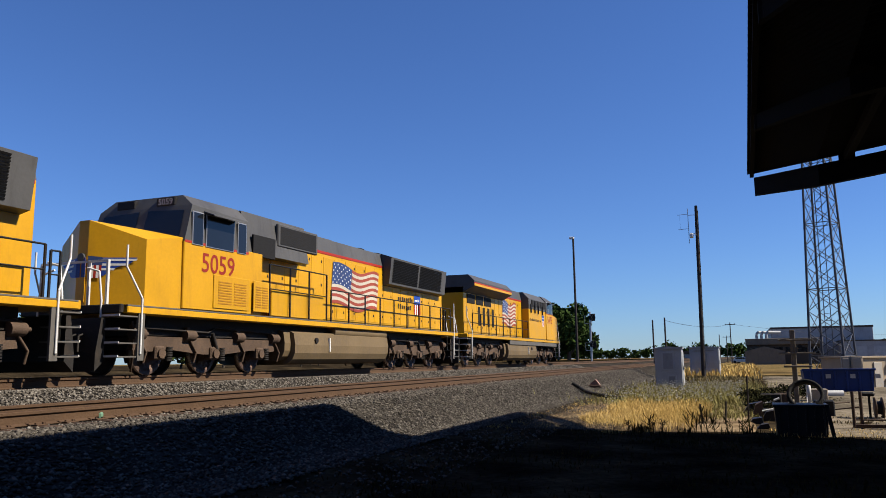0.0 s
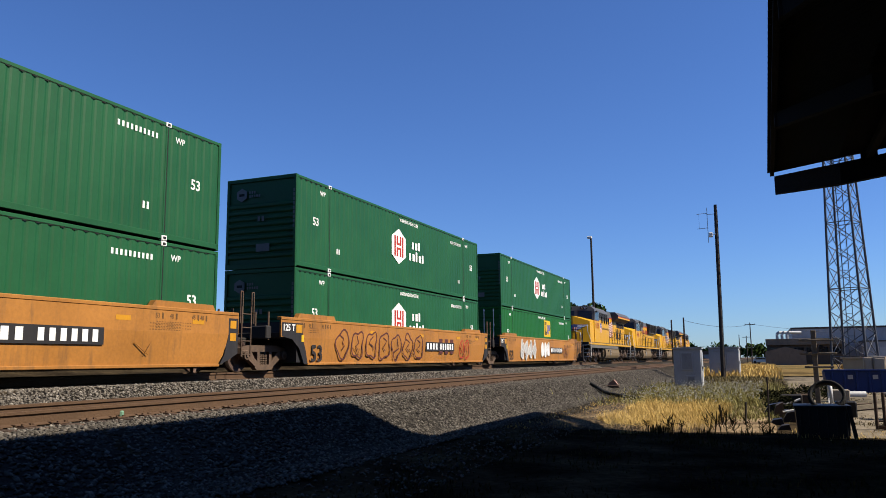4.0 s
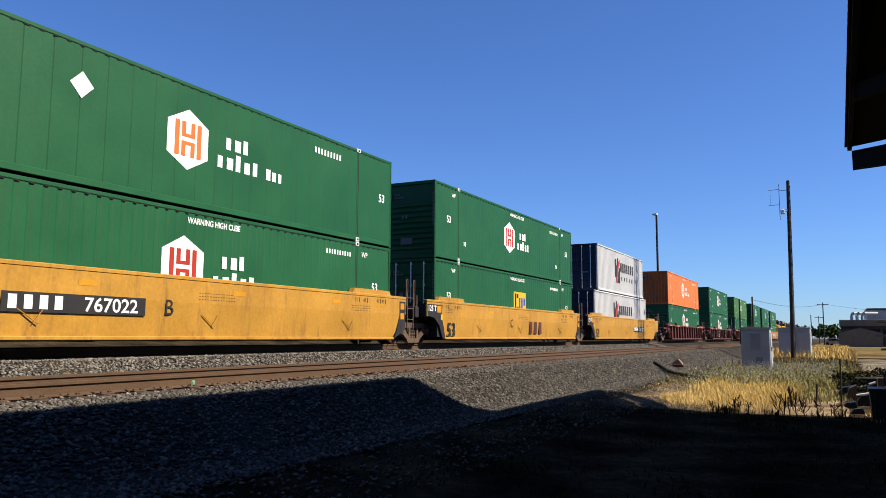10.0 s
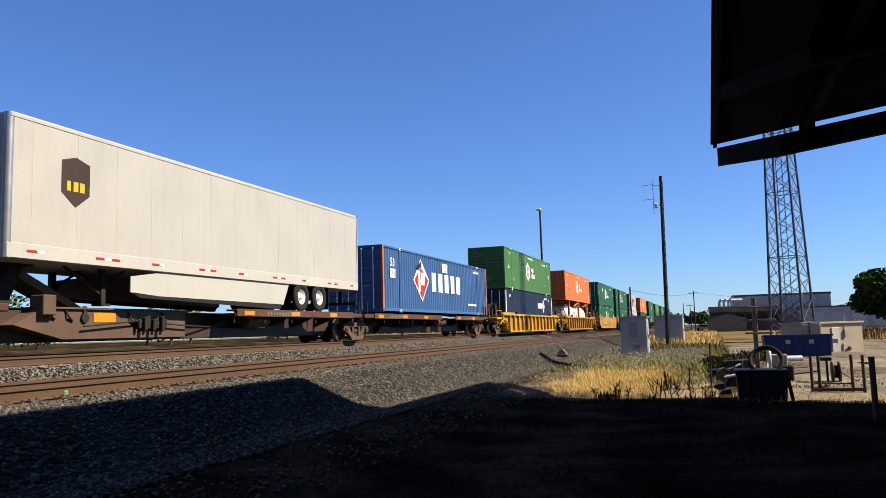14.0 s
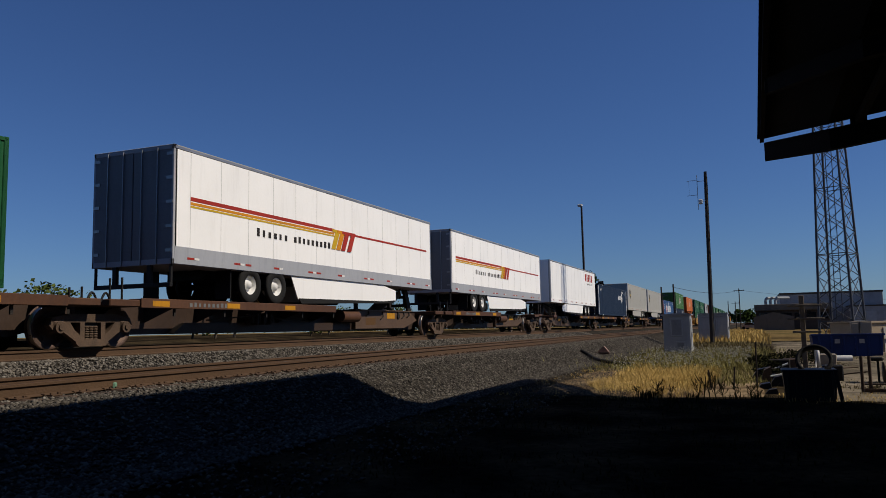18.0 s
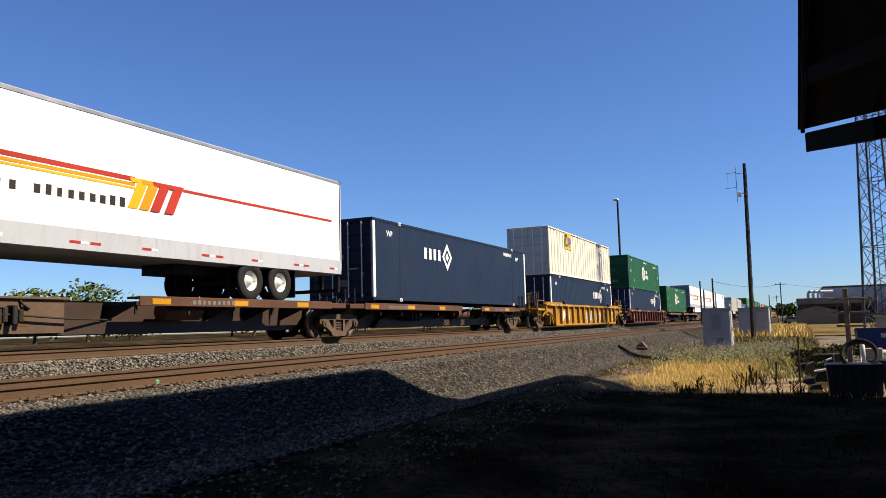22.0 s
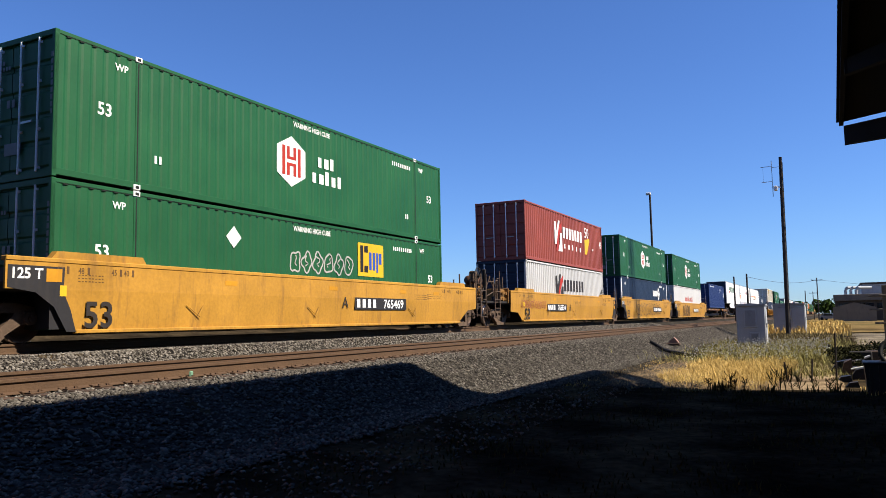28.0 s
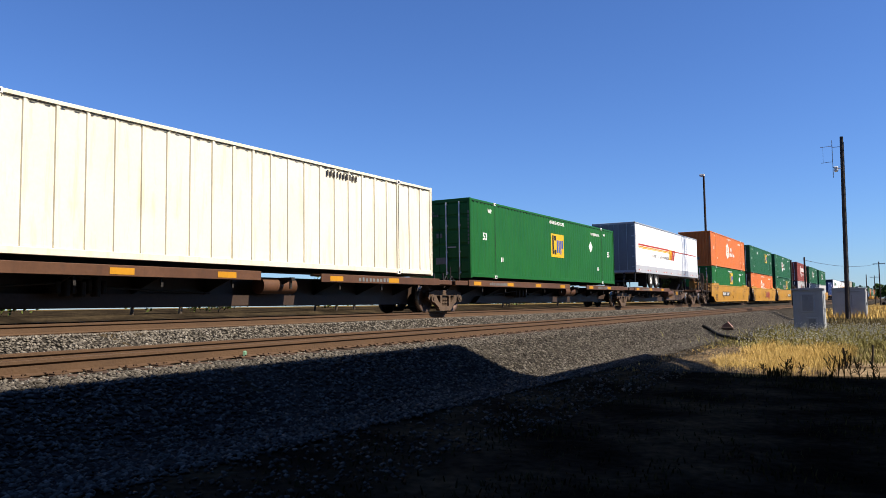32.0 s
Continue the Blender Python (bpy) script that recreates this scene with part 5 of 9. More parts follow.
    for z in (0.2, 0.95, 1.9, CH - 0.2):
        rod.box(-0.035, 0.035, -0.02, 0.04, z - 0.025, z + 0.025)
    m["lock_rod"] = rod.mesh("lock_rod", GALVANISED)
    m["door_handle"] = Shape().box(-0.02, 0.32, -0.045, -0.025, 1.10, 1.14).mesh("door_handle", ALU)
    # plain end: folds run level, or upright
    prof = [(0.14, 0.06)]
    for i in range(9):
        z = 0.30 + i * 0.20
        prof += [(z, 0.06), (z + 0.05, 0.012), (z + 0.13, 0.012), (z + 0.18, 0.06)]
    prof.append((CH - 0.1, 0.06))
    m["end_wall"] = zigzag(Shape(), prof, -CW + 0.06, CW - 0.06).mesh("end_wall", end_colour)
    prof = [(-CW + 0.06, 0.10)]
    for i in range(9):
        x = -CW + 0.16 + i * 0.26
        prof += [(x, 0.10), (x + 0.035, 0.012), (x + 0.10, 0.012), (x + 0.135, 0.10)]
    prof.append((CW - 0.06, 0.10))
    m["end_wall_upright"] = zigzag(Shape(), prof, 0.14, CH - 0.1, False).mesh("end_wall", end_colour)
    sills = Shape().box(-CW, CW, 0, 0.10, 0, 0.16, 0.01).box(-CW, CW, 0, 0.10, CH - 0.12, CH, 0.01)
    for g in (1, -1):
        sills.box(min(g * CW, g * (CW - 0.08)), max(g * CW, g * (CW - 0.08)), 0.004, 0.09, 0.1, CH - 0.1, 0.01)
    m["end_sill"] = sills.mesh("end_frame", end_colour)
    BOX_CACHE[key] = m
    return m


# near-black strips drawn as the shadow in post gaps and below the top rail
SHADOW_GAP = material("dark_shadow_gap", (0.012, 0.014, 0.013), 0.8, vary=0.1)


def container(label, colour, end_colour=None, length=CL, style="fine", near_end="door", posts=True, marks=(), group="", white_post=False):
    """A freight container; y = 0 is the end nearer to the train's tail, the side at +x carries the marks."""
    end_colour = end_colour or colour
    m = box_meshes(colour, end_colour, length, style, posts)
    r = root("freight_container", label, "container", group)
    for k in ("side_sheet", "far_side_sheet", "roof", "floor", "lug_strip"):
        part("side_sheet" if k == "far_side_sheet" else k, m[k], None, r)
    for g in (1, -1):
        for k in ("bottom_rail", "top_rail"):
            o = part(k, m[k], None, r, at=(g * CW if g > 0 else -CW + 0.06, 0, 0))
        for y in (0, length - 0.10):
            part("corner_post", m["corner_post"], None, r, at=(CW if g > 0 else -CW + 0.10, y, 0))
    near, far = (length - 12.19) / 2, (length + 12.19) / 2
    if posts:
        for y in (near, far):
            po = part("lift_post", m["lift_post"], None, r, at=(CW, y, 0))
            part("post_seam", m["post_gap"], None, po)
    ys = (near - 0.01, far - 0.01) if posts else (0.08, length - 0.10)
    for y in ys:
        for z in (0.06, CH - 0.06):
            c = part("corner_casting", m["casting"], None, r, at=(CW, y, z))
            part("casting_hole", m["casting_hole"], None, c)
    for e in (0, 1):
        fr = part("end_frame", m["end_sill"], None, r)
        fr.location, fr.rotation_euler = ((0, 0, 0), (0, 0, 0)) if e == 0 else ((0, length, 0), (0, 0, math.pi))
    for e in (0, 1):
        kind = near_end if e == 0 else ("front" if near_end == "door" else "door")
        rot, y = ((0, 0, 0), 0) if e == 0 else ((0, 0, math.pi), length)
        if kind == "door":
            for sgn in (0, 1):
                leaf = part("door", m["door_leaf"], None, r)
                leaf.location, leaf.rotation_euler = (0, y, 0), rot
                if sgn:
                    leaf.scale = (-1, 1, 1)
                if e == 0:
                    for x in (0.32, 0.86):
                        part("lock_rod", m["lock_rod"], None, leaf, at=(x, 0, 0))
                    part("door_handle", m["door_handle"], None, leaf, at=(0.4, 0, 0))
        else:
            w = part("end_wall", m["end_wall_upright" if kind == "upright" else "end_wall"], None, r)
            w.location, w.rotation_euler = (0, y, 0), rot
    if white_post:
        for y0, y1 in ((-0.004, 0.16), (length - 0.16, length + 0.004)):
            part("white_corner_strip", Shape().box(CW - 0.07, CW + 0.004, y0, y1, 0.14, CH - 0.12), WHITE, r, "white corner strip")
    for mk in marks:
        mk(r, length)
    return r


X = CW - 0.0055


def hub(inc=False, red=RED, y=7.2, low=False):
    """Hexagon mark and two rows of bars for the withheld name."""
    def draw(r, L):
        s = Shape()
        poly_plate(s, X, [(y - 0.62, 1.18), (y, 0.85), (y + 0.62, 1.18), (y + 0.62, 1.92), (y, 2.25), (y - 0.62, 1.92)])
        mark = part("hexagon_mark", s, WHITE, r, "white hexagon mark")
        s = Shape()
        for a, b, c, d in ((-0.40, -0.27, 1.15, 1.95), (-0.20, -0.08, 1.15, 1.50), (-0.20, -0.08, 1.60, 1.95), (0.08, 0.20, 1.15, 1.50), (0.08, 0.20, 1.60, 1.95), (0.27, 0.40, 1.15, 1.95), (-0.08, 0.08, 1.42, 1.50), (-0.08, 0.08, 1.60, 1.68)):
            plate(s, X + 0.005, y + a, y + b, c, d)
        part("hexagon_figure", s, red, mark)
        g = random.Random(3)
        name_bars(r, WHITE, X, y + 1.22, 1.60, 0.40, 3, 0.30, g, 0.3)
        name_bars(r, WHITE, X, y + 0.95, 1.12, 0.40, 5, 0.31, g, 0.3)
        if inc:
            name_bars(r, WHITE, X, y + 2.7, 1.12, 0.34, 3, 0.24, g, 0.3)
    return draw


def square_mark(y, z0=1.0, z1=2.06, w=1.5):
    """Yellow square with dark and blue bars."""
    def draw(r, L):
        mark = part("square_mark", plate(Shape(), X, y - w / 2, y + w / 2, z0, z1), YELLOW_MARK, r, "yellow square mark")
        h = z1 - z0
        s = Shape()
        for a, b, c, d in ((0.09, 0.20, 0.12, 0.92), (0.24, 0.38, 0.72, 0.92), (0.24, 0.38, 0.12, 0.32)):
            plate(s, X + 0.005, y - w / 2 + a * w, y - w / 2 + b * w, z0 + c * h, z0 + d * h)
        part("dark_figure", s, BLACK, mark)
        s = Shape()
        for a, b, c, d in ((0.43, 0.52, 0.20, 0.74), (0.57, 0.66, 0.20, 0.74), (0.71, 0.78, 0.14, 0.74), (0.81, 0.92, 0.40, 0.74)):
            plate(s, X + 0.005, y - w / 2 + a * w, y - w / 2 + b * w, z0 + c * h, z0 + d * h)
        part("blue_figure", s, LOGO_BLUE, mark)
    return draw


def diamond_word(y=10.6):
    """Bars for a withheld name beside a diamond outline."""
    def draw(r, L):
        name_bars(r, WHITE, X, y, 1.70, 0.44, 4, 0.42, random.Random(1), 0.3, True)
        s = Shape()
        c = y + 2.15
        for sgn in (1, -1):
            poly_plate(s, X, [(c - 0.48 * sgn, 1.9), (c - 0.30 * sgn, 1.9), (c, 2.24), (c, 2.46)])
            poly_plate(s, X, [(c + 0.48 * sgn, 1.9), (c + 0.30 * sgn, 1.9), (c, 1.56), (c, 1.34)])
        poly_plate(s, X, [(c - 0.16, 1.9), (c, 2.08), (c + 0.16, 1.9), (c, 1.72)])
        part("diamond_mark", s, WHITE, r, "white diamond mark")
    return draw


def write(words, y, z, h, mat=None, stretch=1.0):
    return lambda r, L: letter(words, r, X, y if y >= 0 else L + y, z, h, mat or WHITE, stretch, bold=0.028)


def small_bars(y, z, h, n, w, mat=None, seed=2):
    return lambda r, L: part("small_lettering", bars(Shape(), X, y if y >= 0 else L + y, z, h, n, w, random.Random(seed), 0.36, caps=h < 0.2), mat or WHITE, r)


def rhomb(y, z, s=0.27):
    return lambda r, L: part("placard", poly_plate(Shape(), X, [(y - s, z), (y, z + s), (y + s, z), (y, z - s)]), WHITE, r, "white diamond placard")


def end_marks(mat):
    """Small faded hexagon, figures and a data plate on the end wall."""
    def draw(r, L):
        cx, cz, q = -0.72, 2.36, 0.19
        hx = part("end_hexagon", Shape().prism([(cx - q, cz - q * 0.6), (cx, cz - q * 1.15), (cx + q, cz - q * 0.6), (cx + q, cz + q * 0.6), (cx, cz + q * 1.15), (cx - q, cz + q * 0.6)], "y", -0.006, -0.002), mat, r, "small faded hexagon mark")
        part("end_figure", Shape().box(cx - 0.10, cx + 0.10, -0.010, -0.006, cz - 0.04, cz + 0.04), SHADOW_GAP, hx)
        s = Shape()
        for x0, z, h, n, w in ((-0.44, 2.38, 0.08, 3, 0.09), (-0.44, 2.26, 0.08, 5, 0.09), (-0.10, 1.48, 0.16, 2, 0.15)):
            for i in range(n):
                s.box(x0 + i * w, x0 + i * w + w * 0.6, -0.006, -0.002, z, z + h)
        part("data_plate", Shape().box(-0.14, 0.36, -0.008, -0.002, 0.52, 0.76), mat, r, "faded data plate")
        for i in range(9):
            s.box(1.20, 1.26, -0.006, -0.002, 1.20 + i * 0.14, 1.30 + i * 0.14)
        part("end_lettering", s, mat, r)
    return draw


DIM = paint("faded_white_lettering", (0.16, 0.165, 0.165), amount=0.2)
STD = [write("53", 1.15, 1.55, 0.26), write("53", -0.95, 1.55, 0.26), small_bars(-3.55, 2.40, 0.13, 10, 0.13), write("WP", 1.55, 2.52, 0.15), write("WP", -1.55, 2.52, 0.15),
       small_bars(2.45, 0.66, 0.17, 2, 0.13), small_bars(-2.7, 0.66, 0.17, 2, 0.13), end_marks(DIM)]
HIGH = [write("WARNING HIGH CUBE", 8.15, 2.62, 0.14, None, 0.85)]


# ---- running gear ----
def wheelset_mesh(r=0.457, gauge=0.755):
    s = Shape()
    s.slot = 0
    for g in (1, -1):
        p = [(0.065, 0.0), (0.065, 0.09), (0.03, 0.11), (0.015, 0.2), (0.02, r * 0.74), (0.055, r * 0.78), (0.055, r - 0.012)]
        q = [(-0.08, r + 0.0), (-0.085, r + 0.028), (-0.055, r + 0.026), (-0.05, r * 0.76), (-0.03, r * 0.72), (-0.03, 0.12), (-0.06, 0.08)]
        s.lathe([(g * a, b) for a, b in p], (g * gauge, 0, 0), 28)
        s.lathe([(g * a, b) for a, b in q], (g * gauge, 0, 0), 28)
        s.slot = 1
        s.lathe([(g * 0.055, r - 0.012), (g * 0.045, r), (g * -0.08, r)], (g * gauge, 0, 0), 28)
        s.slot = 0
    s.cyl((-gauge, 0, 0), (gauge, 0, 0), 0.08, 10)
    # three balance marks so that the turning shows
    for i in range(3):
        a = i * 2.1
        for g in (1, -1):
            s.cyl((g * (gauge + 0.02), math.cos(a) * 0.24, math.sin(a) * 0.24), (g * (gauge + 0.045), math.cos(a) * 0.24, math.sin(a) * 0.24), 0.045, 6)
    return s.mesh("wheelset", WHEEL_STEEL, TREAD)


WHEELSET = wheelset_mesh()
WHEELSET_L = wheelset_mesh(0.52)


def add_wheelset(parent, y, z, big=False):
    w = part("wheelset", WHEELSET_L if big else WHEELSET, None, parent, "rusty steel wheelset with polished treads")
    w.matrix_parent_inverse = Matrix.Translation((0, y, z))
    WHEELSETS.append(w)
    return w


def truck_frame(g):
    s = Shape()
    a, b = sorted((g * 0.92, g * 1.06))
    s.prism([(-1.12, 0.50), (-1.05, 0.66), (-0.62, 0.74), (0.62, 0.74), (1.05, 0.66), (1.12, 0.50), (1.02, 0.40), (0.80, 0.56), (-0.80, 0.56), (-1.02, 0.40)], "x", a, b)
    for h in (1, -1):
        s.prism([(h * 0.92, 0.46), (h * 0.82, 0.62), (h * 0.62, 0.58), (h * 0.48, 0.40), (h * 0.30, 0.26), (h * 0.30, 0.17), (h * 0.40, 0.13)], "x", a, b)
        s.prism([(h * 0.34, 0.60), (h * 0.22, 0.60), (h * 0.22, 0.20), (h * 0.34, 0.20)], "x", a, b)
        s.box(a - (0.03 if g < 0 else -0.02), b + (0.03 if g > 0 else -0.02), h * 0.89 - 0.13, h * 0.89 + 0.13, 0.34, 0.60, 0.03)
        s.cyl((g * 0.98, h * 0.89, 0.457), (g * 1.13, h * 0.89, 0.457), 0.125, 14).cyl((g * 1.12, h * 0.89, 0.457), (g * 1.16, h * 0.89, 0.457), 0.06, 8)
    s.prism([(-0.44, 0.12), (-0.36, 0.05), (0.36, 0.05), (0.44, 0.12), (0.40, 0.20), (-0.40, 0.20)], "x", a, b)
    return s.mesh("side_frame", STEEL_DUSTY)


def truck_bolster():
    s = Shape().box(-1.0, 1.0, -0.20, 0.20, 0.46, 0.74, 0.03)
    s.box(-0.9, 0.9, -0.14, 0.14, 0.12, 0.2)
    s.cyl((0, 0, 0.7), (0, 0, 0.86), 0.3, 14)
    return s.mesh("bolster", STEEL_DARK)


def spring_mesh():
    s = Shape()
    prof = []
    for i in range(6):
        z = 0.19 + i * 0.05
        prof += [(z, 0.032), (z + 0.008, 0.056), (z + 0.032, 0.056), (z + 0.042, 0.032)]
    s.lathe(prof, (0.99, 0, 0), 9, "z")
    return s.mesh("coil_spring", STEEL_DUSTY)


FRAME_A, FRAME_B, BOLSTER, SPRINGS = truck_frame(1), truck_frame(-1), truck_bolster(), spring_mesh()


def truck(parent, y):
    t = part("truck", BOLSTER, None, parent, "dusty cast steel truck with coil springs", at=(0, y, 0))
    part("side_frame", FRAME_A, None, t, "cast steel side frame")
    part("side_frame", FRAME_B, None, t)
    for dy in (-0.12, 0.0, 0.12):
        part("coil_spring", SPRINGS, None, t, at=(0, dy, 0))
    for d in (-0.89, 0.89):
        add_wheelset(t, d, 0.457)
    return t


def coupler(parent, y, way):
    s = Shape().box(-0.12, 0.12, min(y, y + way * 0.75), max(y, y + way * 0.75), 0.76, 0.98, 0.03)
    s.box(-0.22, 0.2, min(y + way * 0.7, y + way * 1.0), max(y + way * 0.7, y + way * 1.0), 0.70, 1.04, 0.05)
    part("coupler", s, STEEL_DARK, parent)


def hand_wheel(parent, x, y, z, q=0.29):
    s = Shape()
    n = 18
    ring = [(x, y + q * math.cos(2 * math.pi * i / n), z + q * math.sin(2 * math.pi * i / n)) for i in range(n + 1)]
    s.tube(ring, 0.022, 6)
    for i in range(6):
        a = math.pi * i / 3
        s.cyl((x, y, z), (x, y + q * math.cos(a), z + q * math.sin(a)), 0.014, 5)
    s.cyl((x - 0.16, y, z), (x + 0.05, y, z), 0.05, 8)
    part("brake_wheel", s, BLACK, parent, "black spoked brake wheel")
    s = Shape().box(x - 0.34, x - 0.10, y - 0.2, y + 0.2, z - 0.28, z + 0.22, 0.05).box(x - 0.26, x - 0.16, y - 0.06, y + 0.06, z - 1.0, z - 0.25)
    part("brake_gear_box", s, STEEL_DUSTY, parent)


def end_ladder(parent, x, y, z0, z1, mat):
    s = Shape()
    for d in (-0.2, 0.2):
        s.tube([(x, y + d, z0), (x, y + d, z1)], 0.02)
    n = int((z1 - z0) / 0.36)
    for i in range(n + 1):
        s.tube([(x, y - 0.2, z0 + 0.05 + i * 0.36), (x, y + 0.2, z0 + 0.05 + i * 0.36)], 0.016)
    part("ladder", s, mat, parent)


def well_common(r, L, mat, y0, y1, sill):
    s = Shape().box(-1.3, 1.3, 0.3, L - 0.3, 0.14, 0.22)
    for i in range(8):
        s.box(-1.42, 1.42, 0.5 + i * 2.1, 0.7 + i * 2.1, 0.13, 0.24)
    part("well_floor", s, STEEL_DARK, r)


def brake_end(r, a):
    """The open platform beyond the rear truck, with brake gear, ladders and the brake wheel; a: where the side plates end."""
    e = a - 2.9
    s = Shape().box(-0.30, 0.30, e, a, 0.72, 1.04, 0.03).box(-1.40, 1.40, e, e + 0.55, 0.98, 1.07, 0.02)
    for x in (1.32, -1.38):
        s.box(x, x + 0.06, e, a, 0.98, 1.07, 0.01)
    part("brake_platform", s, STEEL_DARK, r, "open end platform with brake gear")
    # ladders at the tip and over the truck
    for y, top in ((e + 0.12, 1.45), (a - 1.32, 1.62)):
        s = Shape()
        for d in (-0.28, 0.28):
            s.tube([(1.44, y + d, 0.36), (1.44, y + d, top + (0.75 if d > 0 else 0.0))], 0.024)
        for k in range(4):
            s.tube([(1.44, y - 0.28, 0.40 + k * 0.36), (1.44, y + 0.28, 0.40 + k * 0.36)], 0.018)
        part("ladder", s, STEEL_DUSTY, r)
    s = Shape().box(1.26, 1.40, e + 0.42, e + 0.54, 1.0, 2.38, 0.02)
    s.tube([(1.33, e + 0.48, 1.7), (1.33, e - 0.1, 1.1)], 0.03)
    part("brake_post", s, STEEL_DARK, r)
    hand_wheel(r, 1.28, e - 0.02, 2.08, 0.34)
    s = Shape().lathe([(-0.62, 0.0), (-0.60, 0.16), (-0.52, 0.20), (0.52, 0.20), (0.60, 0.16), (0.62, 0.0)], (0.45, a - 1.6, 1.98), 16, "y")
    for q in (-0.35, 0.35):
        s.lathe([(q, 0.20), (q, 0.212), (q + 0.06, 0.212), (q + 0.06, 0.20)], (0.45, a - 1.6, 1.98), 16, "y")
    part("air_reservoir", s, SPINE_DECK, r, "rusty brown air reservoir")
    s = Shape()
    for q in (a - 2.05, a - 1.15):
        s.box(0.25, 0.65, q - 0.04, q + 0.04, 1.0, 1.82, 0.01)
    part("reservoir_stand", s, RUSTY_YELLOW, r)
    s = Shape().box(0.62, 0.72, a - 2.2, a - 1.3, 1.18, 1.72, 0.02)
    for k, (y, z, q) in enumerate(((a - 2.05, 1.62, 0.10), (a - 1.75, 1.42, 0.13), (a - 1.45, 1.66, 0.09), (a - 2.0, 1.30, 0.08))):
        s.cyl((0.70, y, z), (0.92, y, z), q, 12)
        s.cyl((0.90, y, z), (0.97, y, z), q * 0.55, 10)
    part("brake_valve", s, RUSTY_YELLOW, r, "rust-stained yellow brake valves")
    s = Shape().box(0.95, 1.30, a - 0.62, a - 0.12, 1.08, 1.60, 0.04)
    for k in range(7):
        y, z = a - 0.64 + 0.09 * k, 1.16 + 0.13 * ((k * 2) % 4)
        s.cyl((1.28, y, z), (1.36 + 0.03 * (k % 2), y, z), 0.05 + 0.012 * (k % 3), 8)
    part("valve_block", s, RUSTY_YELLOW, r, "rust-stained brake control valve")
    part("end_plate", Shape().box(0.2, 1.46, a - 0.10, a - 0.04, 0.98, 1.66, 0.02), RUSTY_YELLOW, r)
    for k, pts in enumerate(([(0.95, a - 1.9, 1.42), (1.15, a - 1.6, 1.9), (1.2, a - 1.1, 1.92), (1.2, a - 0.8, 1.3)],
                             [(0.95, a - 2.0, 1.30), (1.1, a - 2.4, 1.15), (1.2, a - 2.8, 1.5), (1.2, a - 2.85, 2.1)],
                             [(1.0, a - 1.45, 1.66), (1.05, a - 1.2, 2.16), (0.9, a - 1.0, 2.16), (0.9, a - 0.5, 1.7)],
                             [(0.8, a - 0.3, 1.5), (0.7, a - 1.0, 1.25), (0.75, a - 1.9, 1.15)],
                             [(1.1, a - 2.9, 0.95), (1.15, a - 2.4, 0.72), (1.1, a - 1.6, 0.86)])):
        part("brake_pipe", Shape().tube(pts, 0.022 + 0.004 * (k % 2), 6), STEEL_DUSTY, r)
    for y, top in ((a - 0.9, 2.05), (a - 1.05, 1.95)):
        part("grab_iron", Shape().tube([(1.38, y, 1.0), (1.38, y, top), (1.38, y - 0.3, top), (1.38, y - 0.3, 1.0)], 0.02), STEEL_DUSTY, r)


